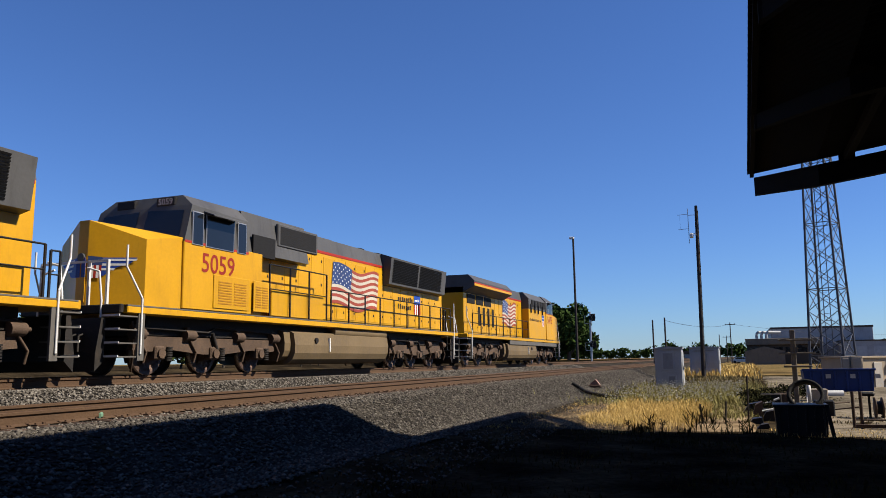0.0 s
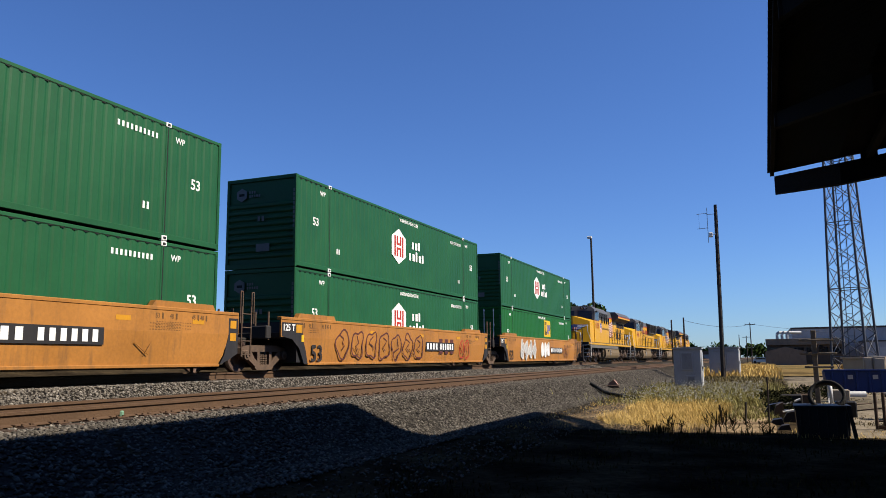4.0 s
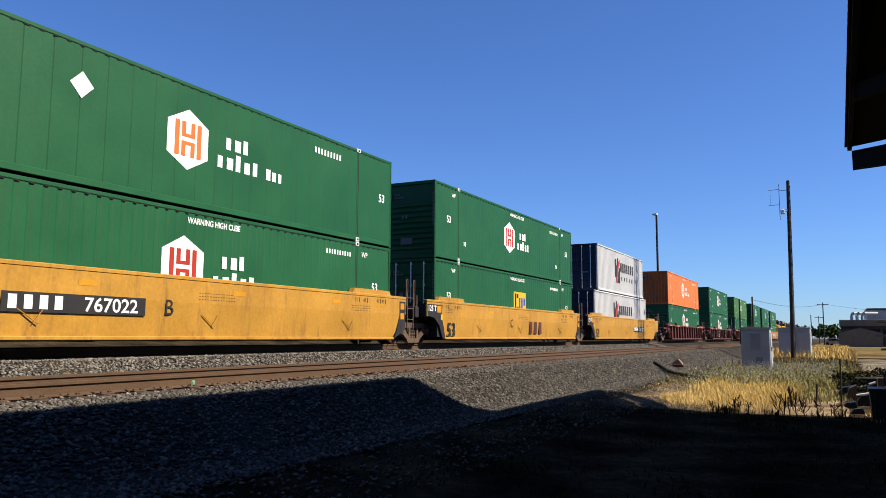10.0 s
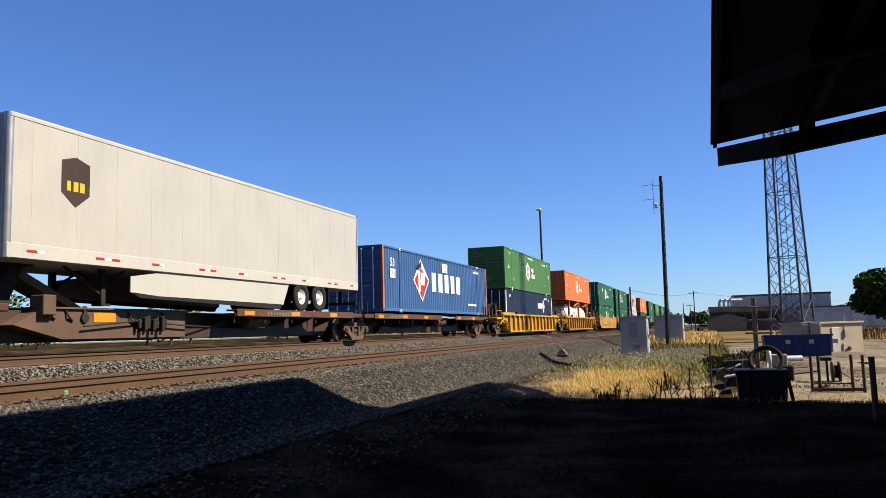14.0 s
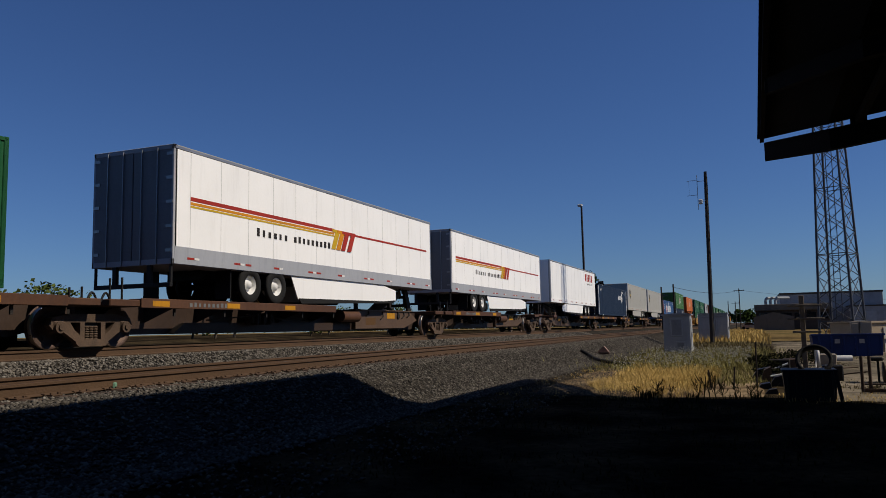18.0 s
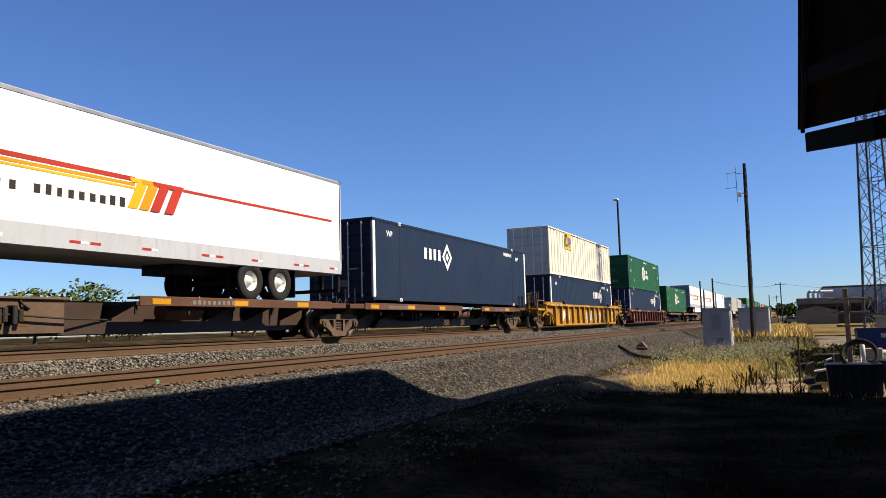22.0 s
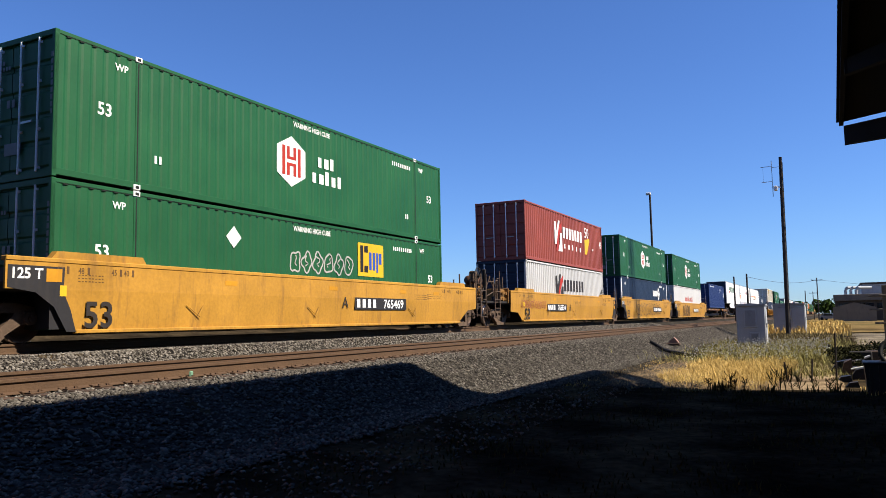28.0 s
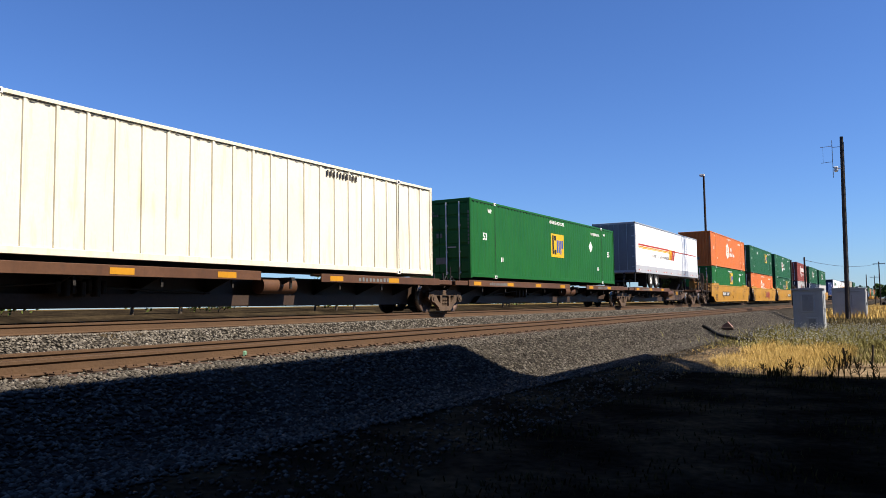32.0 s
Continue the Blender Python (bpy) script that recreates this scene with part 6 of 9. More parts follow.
def smooth_well(label, mat, rear_end, front_end, group, deco=(), py=9.2, number="", unit="", nose=1.85, panel=True):
    """One unit of an articulated well car with plain plate sides. rear_end, front_end: True where the unit ends the set."""
    r = root("well_car", label, "freight car", group)
    L = CL
    a, b = (-1.45 if rear_end else -1.0), L + (nose if front_end else 0.62)
    for g in (1, -1):
        s = Shape()
        x0, x1 = sorted((g * 1.48, g * 1.53))
        s.box(x0, x1, a, b, 0.98, 1.50)
        low = [(a, 0.98), (a, 0.62), (a + 0.9, 0.58), (a + 1.5, 0.20)] if rear_end else [(0.14, 0.98), (0.18, 0.86), (0.30, 0.60), (0.42, 0.20)]
        low += [(b - 1.5, 0.20), (b - 0.75, 0.66), (b, 0.72), (b, 0.98)] if front_end else [(L - 0.12, 0.20), (L + 0.06, 0.44), (L + 0.18, 0.80), (L + 0.22, 0.98)]
        v = [(g * (1.53 - (0.98 - z) * 0.08), y, z) for y, z in low] + [(g * 1.47, y, z) for y, z in low]
        k = list(range(8))
        s.add(v, [tuple(k if g > 0 else k[::-1])] + [(i, i + 1, i + 9, i + 8) for i in k[:-1]])
        sd = part("side_plate", s, mat, r, "plain painted steel side plate")
        s = Shape()
        x0, x1 = sorted((g * 1.38, g * 1.545))
        s.box(x0, x1, a, b, 1.47, 1.56, 0.015)
        part("top_sill", s, mat, sd)
        s = Shape()
        x0, x1 = sorted((g * 1.42, g * 1.54))
        s.box(x0, x1, low[3][0], low[4][0], 0.16, 0.24, 0.015)
        part("bottom_sill", s, mat, sd)
        for e in (0, 1):
            y = a + 0.9 if e == 0 else b - 3.1
            s = Shape()
            x0, x1 = sorted((g * 1.34, g * 1.50))
            s.prism([(y, 1.56), (y + 0.12, 1.70), (y + 2.1, 1.70), (y + 2.2, 1.56)], "x", x0, x1)
            part("guide_rail", s, mat, sd)
            s = Shape()
            x0, x1 = sorted((g * 1.52, g * 1.535))
            for q in (0.3, 0.75, 1.5, 1.8):
                s.box(x0, x1, y + q, y + q + 0.05, 1.28, 1.42)
            part("stencil_lettering", s, CAR_STENCIL, sd)
            if g == 1:
                for q, txt in ((0.16, "53"), (0.61, "48"), (1.36, "45"), (1.66, "40")):
                    letter(txt, sd, 1.5345, y + q, 1.35, 0.12, CAR_STENCIL, 0.8, bold=0.008)
        if g == 1:
            s = Shape()
            for c in (3.2, 7.6, L - 3.0):
                for dy in (0, 0.5):
                    s.tube([(1.532, c + dy, 0.72), (1.532, c + dy + (0.42 if dy == 0 else -0.18), 0.46)], 0.010, 5)
            part("weld_bracket", s, mat, sd)
    well_common(r, L, mat, a, b, 1.5)
    for e, (y, way, last) in enumerate(((a, -1, rear_end), (b, 1, front_end))):
        s = Shape()
        s.box(-1.46, 1.46, min(y, y - way * 1.3), max(y, y - way * 1.3), 0.95, 1.12, 0.02)
        s.box(-0.35, 0.35, min(y + way * 0.7, y - way * 0.9), max(y + way * 0.7, y - way * 0.9), 0.68, 0.98, 0.03)
        part("end_platform", s, STEEL_DARK, r)
        q = -0.06 if way < 0 else L + 0.06
        part("end_bulkhead", Shape().box(-1.46, 1.46, q - 0.03, q + 0.03, 0.25, 1.46), PANEL_BLACK, r, "blackened end bulkhead")
        for g in (1, -1):
            x0, x1 = sorted((g * 1.425, g * 1.455))
            y0, y1 = sorted((q + (way * 0.9 if last else 0), q - way * 0.55))
            part("corner_web", Shape().box(x0, x1, y0, y1, 0.60 if last else 0.25, 0.97), PANEL_BLACK, r)
        for x in (1.2, 0.75, -1.2):
            part("guide_post", Shape().tube([(x, y + way * 0.15, 0.9), (x, y + way * 0.15, 2.15 if last else 1.7)], 0.03, 6), STEEL_DUSTY, r, "rusty upright guide post")
        part("junction_box", Shape().box(0.7, 1.25, min(y + way * 0.05, y + way * 0.3), max(y + way * 0.05, y + way * 0.3), 0.92, 1.30, 0.03), PANEL_BLACK, r)
        if way > 0:
            end_ladder(r, 1.46, y + way * 0.42, 0.42, 1.75, STEEL_DUSTY)
            for dy in (0.18, 0.66):
                part("grab_iron", Shape().tube([(1.44, y + way * dy, 1.3), (1.44, y + way * dy, 2.15), (1.44, y + way * (dy + 0.1), 2.15), (1.44, y + way * (dy + 0.1), 1.3)], 0.018), STEEL_DUSTY, r)
        if last:
            coupler(r, y + (way * 0.2 if way > 0 else -2.1), way)
            part("air_hose", Shape().tube([(0.5, y + way * 0.9, 0.95), (0.55, y + way * 1.15, 0.7), (0.6, y + way * 1.35, 0.55)], 0.03), BLACK, r)
    if rear_end:
        brake_end(r, a)
    truck(r, -1.60 if rear_end else a - 0.10)
    if front_end:
        truck(r, b - 0.25)
    for y, way, last in ((a, 1, rear_end), (b, -1, front_end)):
        if last:
            continue
        edge = [(a + 0.04, 1.0), (a + 0.04, 1.40), (0.16, 1.40), (0.14, 0.98), (0.18, 0.86), (0.30, 0.60), (0.42, 0.20), (0.22, 0.20), (-0.05, 0.66), (-0.42, 0.92)] if way > 0 else [(L + 0.22, 1.40), (b - 0.02, 1.40), (b - 0.02, 0.50), (L + 0.30, 0.36), (L - 0.12, 0.20), (L + 0.06, 0.44), (L + 0.18, 0.80), (L + 0.22, 0.98)]
        part("end_panel", Shape().prism(edge, "x", 1.520, 1.5335), PANEL_BLACK, r, "blackened end panel")
        if way < 0:
            for z in (0.82, 1.14):
                part("reflector", Shape().box(1.534, 1.537, b - 0.34, b - 0.10, z, z + 0.20), REFLECTOR, r)
        else:
            part("reflector", Shape().box(1.534, 1.537, -0.22, 0.10, 1.12, 1.36), REFLECTOR, r)
    if not rear_end:
        letter("125 T", r, 1.538, a + 0.42, 1.26, 0.19, WHITE, 1.0, bold=0.03)
    for y in (4.4, 8.6, 12.6, 15.0):
        part("reflector", Shape().box(1.5305, 1.534, y, y + 0.42, 1.20, 1.31), REFLECTOR, r)
    for d in deco:
        d(r)
    # marks
    letter("53", r, 1.5345, 0.60 if rear_end else 0.92, 0.52, 0.50, STENCIL, 1.0, bold=0.025)
    if panel:
        sign = part("number_panel", Shape().box(1.532, 1.537, py, py + 3.1, 0.66, 1.02), PANEL_BLACK, r, "black number panel")
        name_bars(sign, WHITE, 1.538, py + 0.12, 0.72, 0.25, 4, 0.30, random.Random(4), 0.3, True)
        if number:
            letter(number, sign, 1.5385, py + 2.28, 0.84, 0.27, WHITE, 1.12, bold=0.02)
        else:
            name_bars(sign, WHITE, 1.538, py + 1.50, 0.72, 0.25, 6, 0.26, random.Random(6), 0.3, True)
    if unit:
        letter(unit, r, 1.537, py + {"A": -0.5, "B": 3.75, "C": 3.85}[unit], 0.86, 0.34, STENCIL)
    s = Shape().box(1.534, 1.537, 0.06, 0.20, 0.86, 1.06)
    part("reflector", s, YELLOW_MARK, r)
    s = Shape()
    for i in range(3):
        bars(s, 1.5305, 0.45, 1.14 + i * 0.06, 0.02, 8, 0.075, random.Random(i), 0.4, 0.003)
        bars(s, 1.5305, 13.6, 1.02 + i * 0.07, 0.025, 12, 0.085, random.Random(i + 9), 0.4, 0.003)
        bars(s, 1.5305, py + 4.6, 1.06 + i * 0.07, 0.02, 14, 0.085, random.Random(i + 5), 0.4, 0.003)
    part("stencil_lettering", s, CAR_STENCIL, r)
    return r




def ribbed_well(label, mat, top, group, deco=()):
    """A single well car with ribbed sides, trucks and end platforms of its own."""
    r = root("well_car", label, "freight car", group)
    L = CL
    a, b = -1.75, L + 1.75
    zt = top
    for g in (1, -1):
        x0, x1 = sorted((g * 1.36, g * 1.40))
        s = Shape().prism([(a, 0.75), (a, zt), (b, zt), (b, 0.75), (b - 1.2, 0.72), (b - 1.85, 0.14), (a + 1.85, 0.14), (a + 1.2, 0.72)], "x", x0, x1)
        sd = part("side_plate", s, mat, r, "ribbed painted steel side")
        x0, x1 = sorted((g * 1.36, g * 1.56))
        part("top_chord", Shape().box(x0, x1, a, b, zt - 0.06, zt + 0.07, 0.02), mat, sd)
        part("bottom_chord", Shape().box(x0, x1, a + 1.8, b - 1.8, 0.10, 0.22, 0.02), mat, sd)
        n = 12
        for i in range(n + 1):
            y = a + 1.85 + (b - a - 3.7) * i / n
            x0, x1 = sorted((g * 1.40, g * 1.545))
            part("rib", Shape().prism([(y - 0.05, 0.22), (y - 0.12, zt - 0.06), (y + 0.12, zt - 0.06), (y + 0.05, 0.22)], "x", x0, x1), mat, sd)
        x0, x1 = sorted((g * 1.36, g * 1.53))
        for y in (a + 0.02, b - 0.12):
            part("end_rib", Shape().box(x0, x1, y, y + 0.1, 0.72, zt, 0.02), mat, sd)
        for y in (a + 0.3, b - 3.5):
            x0, x1 = sorted((g * 1.32, g * 1.5))
            part("guide_rail", Shape().prism([(y, zt + 0.06), (y + 0.1, zt + 0.17), (y + 3.1, zt + 0.17), (y + 3.2, zt + 0.06)], "x", x0, x1), mat, sd)
        for y in (2.1, L - 2.1):
            x0, x1 = sorted((g * 1.40, g * 1.58))
            part("lashing_box", Shape().box(x0, x1, y - 0.16, y + 0.16, zt + 0.05, zt + 0.26, 0.03), STEEL_DARK, sd)
        # curved wheel guard over each truck
        for y, way in ((a + 0.45, 1), (b - 0.45, -1)):
            x0, x1 = sorted((g * 1.44, g * 1.5))
            pts = [(y + way * 1.15 * math.cos(q), 0.30 + 0.62 * math.sin(q)) for q in [0.05 + i * 0.32 for i in range(9)]]
            s = Shape().prism(pts + [(p, q + 0.07) for p, q in pts[::-1]], "x", x0, x1)
            part("wheel_guard", s, mat, sd)
    well_common(r, L, mat, a, b, zt)
    for y, way in ((a, -1), (b, 1)):
        e = y + way * 1.25
        s = Shape().box(-1.45, 1.45, min(y, e), max(y, e), 0.98, 1.10, 0.02)
        s.box(-0.4, 0.4, min(y - way * 0.6, e), max(y - way * 0.6, e), 0.7, 0.98, 0.03)
        s.box(-1.40, 1.40, min(y - way * 1.1, y - way * 1.16), max(y - way * 1.1, y - way * 1.16), 0.2, zt)
        part("end_platform", s, mat, r)
        s = Shape()
        for x in (1.35, 0.9):
            s.tube([(x, e - way * 0.1, 1.05), (x, e - way * 0.1, 1.95)], 0.022)
        s.tube([(1.35, e - way * 0.1, 1.95), (0.9, e - way * 0.1, 1.95)], 0.022)
        s.tube([(1.42, y, 1.55), (1.42, e, 1.55), (1.42, e, 0.45), (1.42, e - way * 0.45, 0.45), (1.42, e - way * 0.45, 1.05)], 0.02)
        s.tube([(1.42, e, 0.75), (1.42, e - way * 0.45, 0.75)], 0.016)
        part("grab_iron", s, mat if mat is not CAR_BROWN else BLACK, r)
        for x in (1.15, -1.15):
            part("guide_post", Shape().tube([(x, y + way * 0.25, 1.0), (x, y + way * 0.25, 2.1)], 0.035), STEEL_DARK, r)
        coupler(r, e, way)
    hand_wheel(r, 1.05, a - 1.15, 1.72)
    for d in deco:
        d(r)
    truck(r, a + 0.25)
    truck(r, b - 0.25)
    s = Shape().box(1.401, 1.404, 2.6, 3.1, 0.55, 0.8)
    part("stencil_panel", s, STENCIL if mat is not CAR_BROWN else mat, r)
    s = Shape()
    for i in range(3):
        bars(s, 1.401, 6.3, 0.50 + i * 0.075, 0.022, 9, 0.09, random.Random(i), 0.35, 0.003)
        bars(s, 1.401, L - 2.8, 0.46 + i * 0.11, 0.05, 5, 0.1, random.Random(i + 3), 0.3, 0.003)
    part("stencil_lettering", s, WHITE if mat is CAR_BROWN else STENCIL, r)
    for y in (-0.9, 2.7, 7.0, L - 0.4):
        part("reflector", Shape().box(1.562, 1.566, y, y + 0.75, zt - 0.05, zt + 0.05), BRIGHT_ORANGE, r, "orange reflective strip")
    for txt, y in (("40", 13.6), ("20", 13.95), ("48", 15.1), ("53", 15.88), ("53", 0.27), ("48", 1.05), ("20", 2.2), ("40", 2.55)):
        letter(txt, r, 1.564, y, zt, 0.10, WHITE)
        part("tick_mark", Shape().box(1.562, 1.566, y + 0.13, y + 0.15, zt - 0.06, zt + 0.06), WHITE, r)
    return r


def spine_unit(label, group, length, rear_truck, front_truck, bare=""):
    """One platform of a spine car: a deep centre sill with deck arms; y = 0 and length are its articulation points.
    bare: the end ("rear", "front") that carries a hitch and no wheel decks."""
    r = root("spine_car", label, "freight car", group)
    s = Shape().prism([(0.1, 0.60), (1.5, 0.28), (length - 1.5, 0.28), (length - 0.1, 0.60), (length - 0.1, 0.98), (0.1, 0.98)], "x", -0.40, 0.40)
    part("centre_sill", s, SPINE_BROWN, r, "deep dusty brown centre sill")
    s = Shape()
    for g in (1, -1):
        x0, x1 = sorted((g * 0.36, g * 0.62))
        s.prism([(3.0, 0.30), (length - 3.0, 0.30), (length - 3.4, 0.56), (3.4, 0.56)], "x", x0, x1)
    part("lower_flange", s, SPINE_BROWN, r)
    lo, hi = (length * 0.50 if bare == "rear" else 1.0), (length * 0.50 if bare == "front" else length - 1.0)
    if bare:
        f = (lambda q: q) if bare == "rear" else (lambda q: length - q)
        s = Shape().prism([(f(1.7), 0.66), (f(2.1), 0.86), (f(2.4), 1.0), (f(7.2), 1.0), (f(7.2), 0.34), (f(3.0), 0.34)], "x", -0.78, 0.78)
        deep = part("deep_sill", s, SPINE_SUNLIT, r, "broad dusty brown sill under the hitch, toned as sunlit")
        part("sill_lip", Shape().box(-0.84, 0.84, min(f(2.3), f(7.3)), max(f(2.3), f(7.3)), 1.0, 1.05, 0.01), SPINE_SUNLIT, deep)
        for q, h in ((2.55, 0.20), (3.05, 0.24), (5.0, 0.30), (6.2, 0.16)):
            part("lashing_bracket", Shape().tube([(0.80, f(q), 0.98), (0.84, f(q + 0.05), 0.98 - h * 0.6), (0.80, f(q + 0.2), 0.98 - h)], 0.025), STEEL_DARK, deep)
        part("lashing_ring", Shape().cyl((0.78, f(3.6), 0.82), (0.83, f(3.6), 0.82), 0.11, 14).box(0.78, 0.82, f(3.6) - 0.05, f(3.6) + 0.05, 0.82, 1.08), STEEL_DARK, deep)
        bare == "rear" and part("hitch_pedestal", Shape().box(0.55, 0.95, min(f(2.3), f(2.65)), max(f(2.3), f(2.65)), 0.86, 1.30, 0.02), SPINE_SUNLIT, deep)
        part("reflector", Shape().box(0.781, 0.785, min(f(3.9), f(4.6)), max(f(3.9), f(4.6)), 0.72, 0.94), REFLECTOR, deep)
        part("stencil_panel", Shape().box(0.781, 0.784, min(f(5.6), f(6.4)), max(f(5.6), f(6.4)), 0.48, 0.74), CAR_STENCIL, deep)
    n = 9
    for i in range(n):
        y = 2.2 + (length - 4.4) * i / (n - 1)
        if not lo <= y <= hi:
            continue
        s = Shape().prism([(-1.4, 0.90), (1.4, 0.90), (1.4, 0.98), (0.36, 0.98), (-0.36, 0.98), (-1.4, 0.98)], "y", y - 0.06, y + 0.06)
        for g in (1, -1):
            s.prism([(g * 0.36, 0.55), (g * 1.3, 0.90), (g * 0.36, 0.90)], "y", y - 0.02, y + 0.02)
            s.box(min(g * 1.3, g * 1.34), max(g * 1.3, g * 1.34), y - 0.03, y + 0.03, 0.70, 0.92)
        part("cross_arm", s, STEEL_DARK, r)
    for g in (1, -1):
        for y0, y1 in ((lo, hi),) if bare else ((lo, length * 0.54), (length * 0.54 + 2.2, hi)):
            x0, x1 = sorted((g * 1.05, g * 1.43))
            deck = part("side_deck", Shape().box(x0, x1, y0, y1, 1.04, 1.09, 0.01), SPINE_DECK, r, "rusty brown wheel deck")
            x0, x1 = sorted((g * 1.40, g * 1.44))
            part("deck_edge", Shape().box(x0, x1, y0, y1, 0.88, 1.10, 0.01), SPINE_DECK, deck)
            if g == 1:
                q = y0 + 0.35
                while q < y1 - 0.6:
                    part("reflector", Shape().box(1.442, 1.446, q, q + 0.55, 0.92, 1.05), REFLECTOR, deck, "amber reflective strip")
                    q += 2.7
                name_bars(deck, DIM, 1.442, y0 + 1.6, 0.93, 0.13, 9, 0.17, random.Random(8), 0.4)
    s = Shape().cyl((0.85, length * 0.54 + 0.5, 0.78), (0.85, length * 0.54 + 1.7, 0.78), 0.21, 14)
    part("air_reservoir", s, SPINE_DECK, r)
    s = Shape()
    for i in range(7):
        q = length * 0.30 + i * 0.16
        s.box(0.7 + 0.04 * (i % 3), 0.95 + 0.05 * (i % 2), q, q + 0.1, 0.55 - 0.05 * (i % 2), 0.8 + 0.04 * (i % 3), 0.02)
    s.tube([(0.9, length * 0.2, 0.62), (0.9, length * 0.3, 0.75), (0.9, length * 0.42, 0.62), (0.6, length * 0.5, 0.6)], 0.022)
    part("brake_valve", s, STEEL_DARK, r)
    for y, way in ((0.0, 1), (length, -1)):
        s = Shape().box(-1.40, 1.40, min(y + way * 0.12, y + way * 1.05), max(y + way * 0.12, y + way * 1.05), 0.90, 1.06, 0.02)
        part("end_platform", s, SPINE_DECK, r)
        s = Shape()
        arc = [(1.2, y + way * (0.05 + 0.28 * i / 6), 1.0 + 0.2 * math.sin(math.pi * i / 6)) for i in range(7)]
        s.tube(arc, 0.025)
        part("brake_hose", s, BLACK, r)
        for x in (0.95, 1.3):
            part("guide_post", Shape().tube([(x, y + way * 0.55, 1.0), (x, y + way * 0.55, 1.55 if way > 0 else 1.3)], 0.025), BLACK, r)
    if rear_truck:
        truck(r, 0.0)
    if front_truck:
        truck(r, length - 0.4)
        part("tip_platform", Shape().box(0.2, 1.40, length - 0.1, length + 0.62, 0.96, 1.10, 0.02), SPINE_DECK, r)
        for d in (0.0, 0.5):
            part("grab_iron", Shape().tube([(1.32, length + d, 1.08), (1.32, length + d, 1.72), (1.32, length + d + 0.1, 1.72), (1.32, length + d + 0.1, 1.08)], 0.024), STEEL_DARK, r)
    return r


# ---- trailers ----
SEAM_WHITE = paint("white_sheet_seam", (0.66, 0.66, 0.65), amount=0.1)
def trailer(label, sheet, group, rear_near, marks=(), nose=None, skirt=True, band=None):
    """A 53 ft road trailer. rear_near: its doors and wheels are at y = 0, otherwise its nose is."""
    r = root("semi_trailer", label, "trailer", group)
    L, z0, z1, w = CL, 1.97, 4.94, 1.295
    body = part("side_sheet", Shape().box(-w, w, 0.06, L - 0.06, z0 + 0.30, z1 - 0.10), sheet, r, "smooth white side sheet" if sheet is WHITE_TRAILER else "")
    s = Shape()
    for i in range(14):
        y = 0.6 + i * 1.2
        if y < L - 0.3:
            s.box(w, w + 0.003, y, y + 0.014, z0 + 0.30, z1 - 0.12)
    part("panel_seam", s, GREY_TRAILER if sheet is GREY_TRAILER else SEAM_WHITE, body)
    part("bottom_rail", Shape().box(-w - 0.01, w + 0.01, 0.03, L - 0.03, z0, z0 + (0.32 if band else 0.45), 0.015), band or BAND_GREY, r, "pale grey bottom rail")
    part("top_rail", Shape().box(-w - 0.012, w + 0.012, 0.03, L - 0.03, z1 - 0.12, z1 - 0.02, 0.02), ALU if sheet is WHITE_TRAILER else sheet, r)
    part("roof", Shape().box(-w + 0.02, w - 0.02, 0.06, L - 0.06, z1 - 0.04, z1), GREY_TRAILER, r)
    n = 9
    red, pale = (Shape().box(w + 0.011, w + 0.015, 0, q, z0 + 0.14, z0 + 0.195) for q in (0.26, 0.18))
    red, pale = red.mesh("red_reflector", RED), pale.mesh("white_reflector", WHITE)
    for i in range(n):
        y = 0.5 + (L - 1.2) * i / (n - 1)
        part("red_reflector", red, None, r, at=(0, y, 0))
        part("white_reflector", pale, None, r, at=(0, y + 0.27, 0))
        if i % 2:
            part("red_reflector", red, None, r, at=(0, y + 0.5, 0))

    def fl(y):
        return y if rear_near else L - y
    nz = 0 if not rear_near else L
    way = -1 if not rear_near else 1
    # nose with rounded corner posts
    s = Shape()
    for g in (1, -1):
        s.cyl((g * (w - 0.09), fl(L - 0.09), z0), (g * (w - 0.09), fl(L - 0.09), z1 - 0.02), 0.10, 14)
    part("nose_corner", s, ALU, r, "bright rounded nose corners")
    y0, y1 = sorted((fl(L - 0.07), fl(L - 0.005)))
    part("nose_sheet", Shape().box(-w + 0.1, w - 0.1, y0, y1, z0, z1 - 0.04), nose or sheet, r)
    y0, y1 = sorted((fl(L + 0.03), fl(L + 0.0)))
    part("gladhand_box", Shape().box(0.1, 0.55, y0 - 0.03, y1 + 0.03, z0 + 0.35, z0 + 0.8, 0.04), ALU, r)
    # doors
    for g in (1, -1):
        x0, x1 = sorted((g * 0.012, g * (w - 0.05)))
        y0, y1 = sorted((fl(0.0), fl(0.07)))
        door = part("rear_door", Shape().box(x0, x1, y0, y1, z0 + 0.10, z1 - 0.10, 0.01), DOOR_GREY, r, "aluminium rear door with lock rods")
        if rear_near:
            for x in (0.30, 0.80):
                s = Shape().cyl((g * x, -0.03, z0 + 0.02), (g * x, -0.03, z1 - 0.06), 0.018, 8)
                part("lock_rod", s, ALU, door)
            s = Shape()
            for i in range(5):
                s.box(min(g * (w - 0.22), g * (w - 0.02)), max(g * (w - 0.22), g * (w - 0.02)), -0.02, 0.02, z0 + 0.3 + i * 0.6, z0 + 0.38 + i * 0.6)
            part("hinge", s, ALU, door)
    y0, y1 = sorted((fl(-0.01), fl(0.12)))
    fr = Shape().box(-w, w, y0, y1, z0, z0 + 0.14, 0.01).box(-w, w, y0, y1, z1 - 0.12, z1, 0.01)
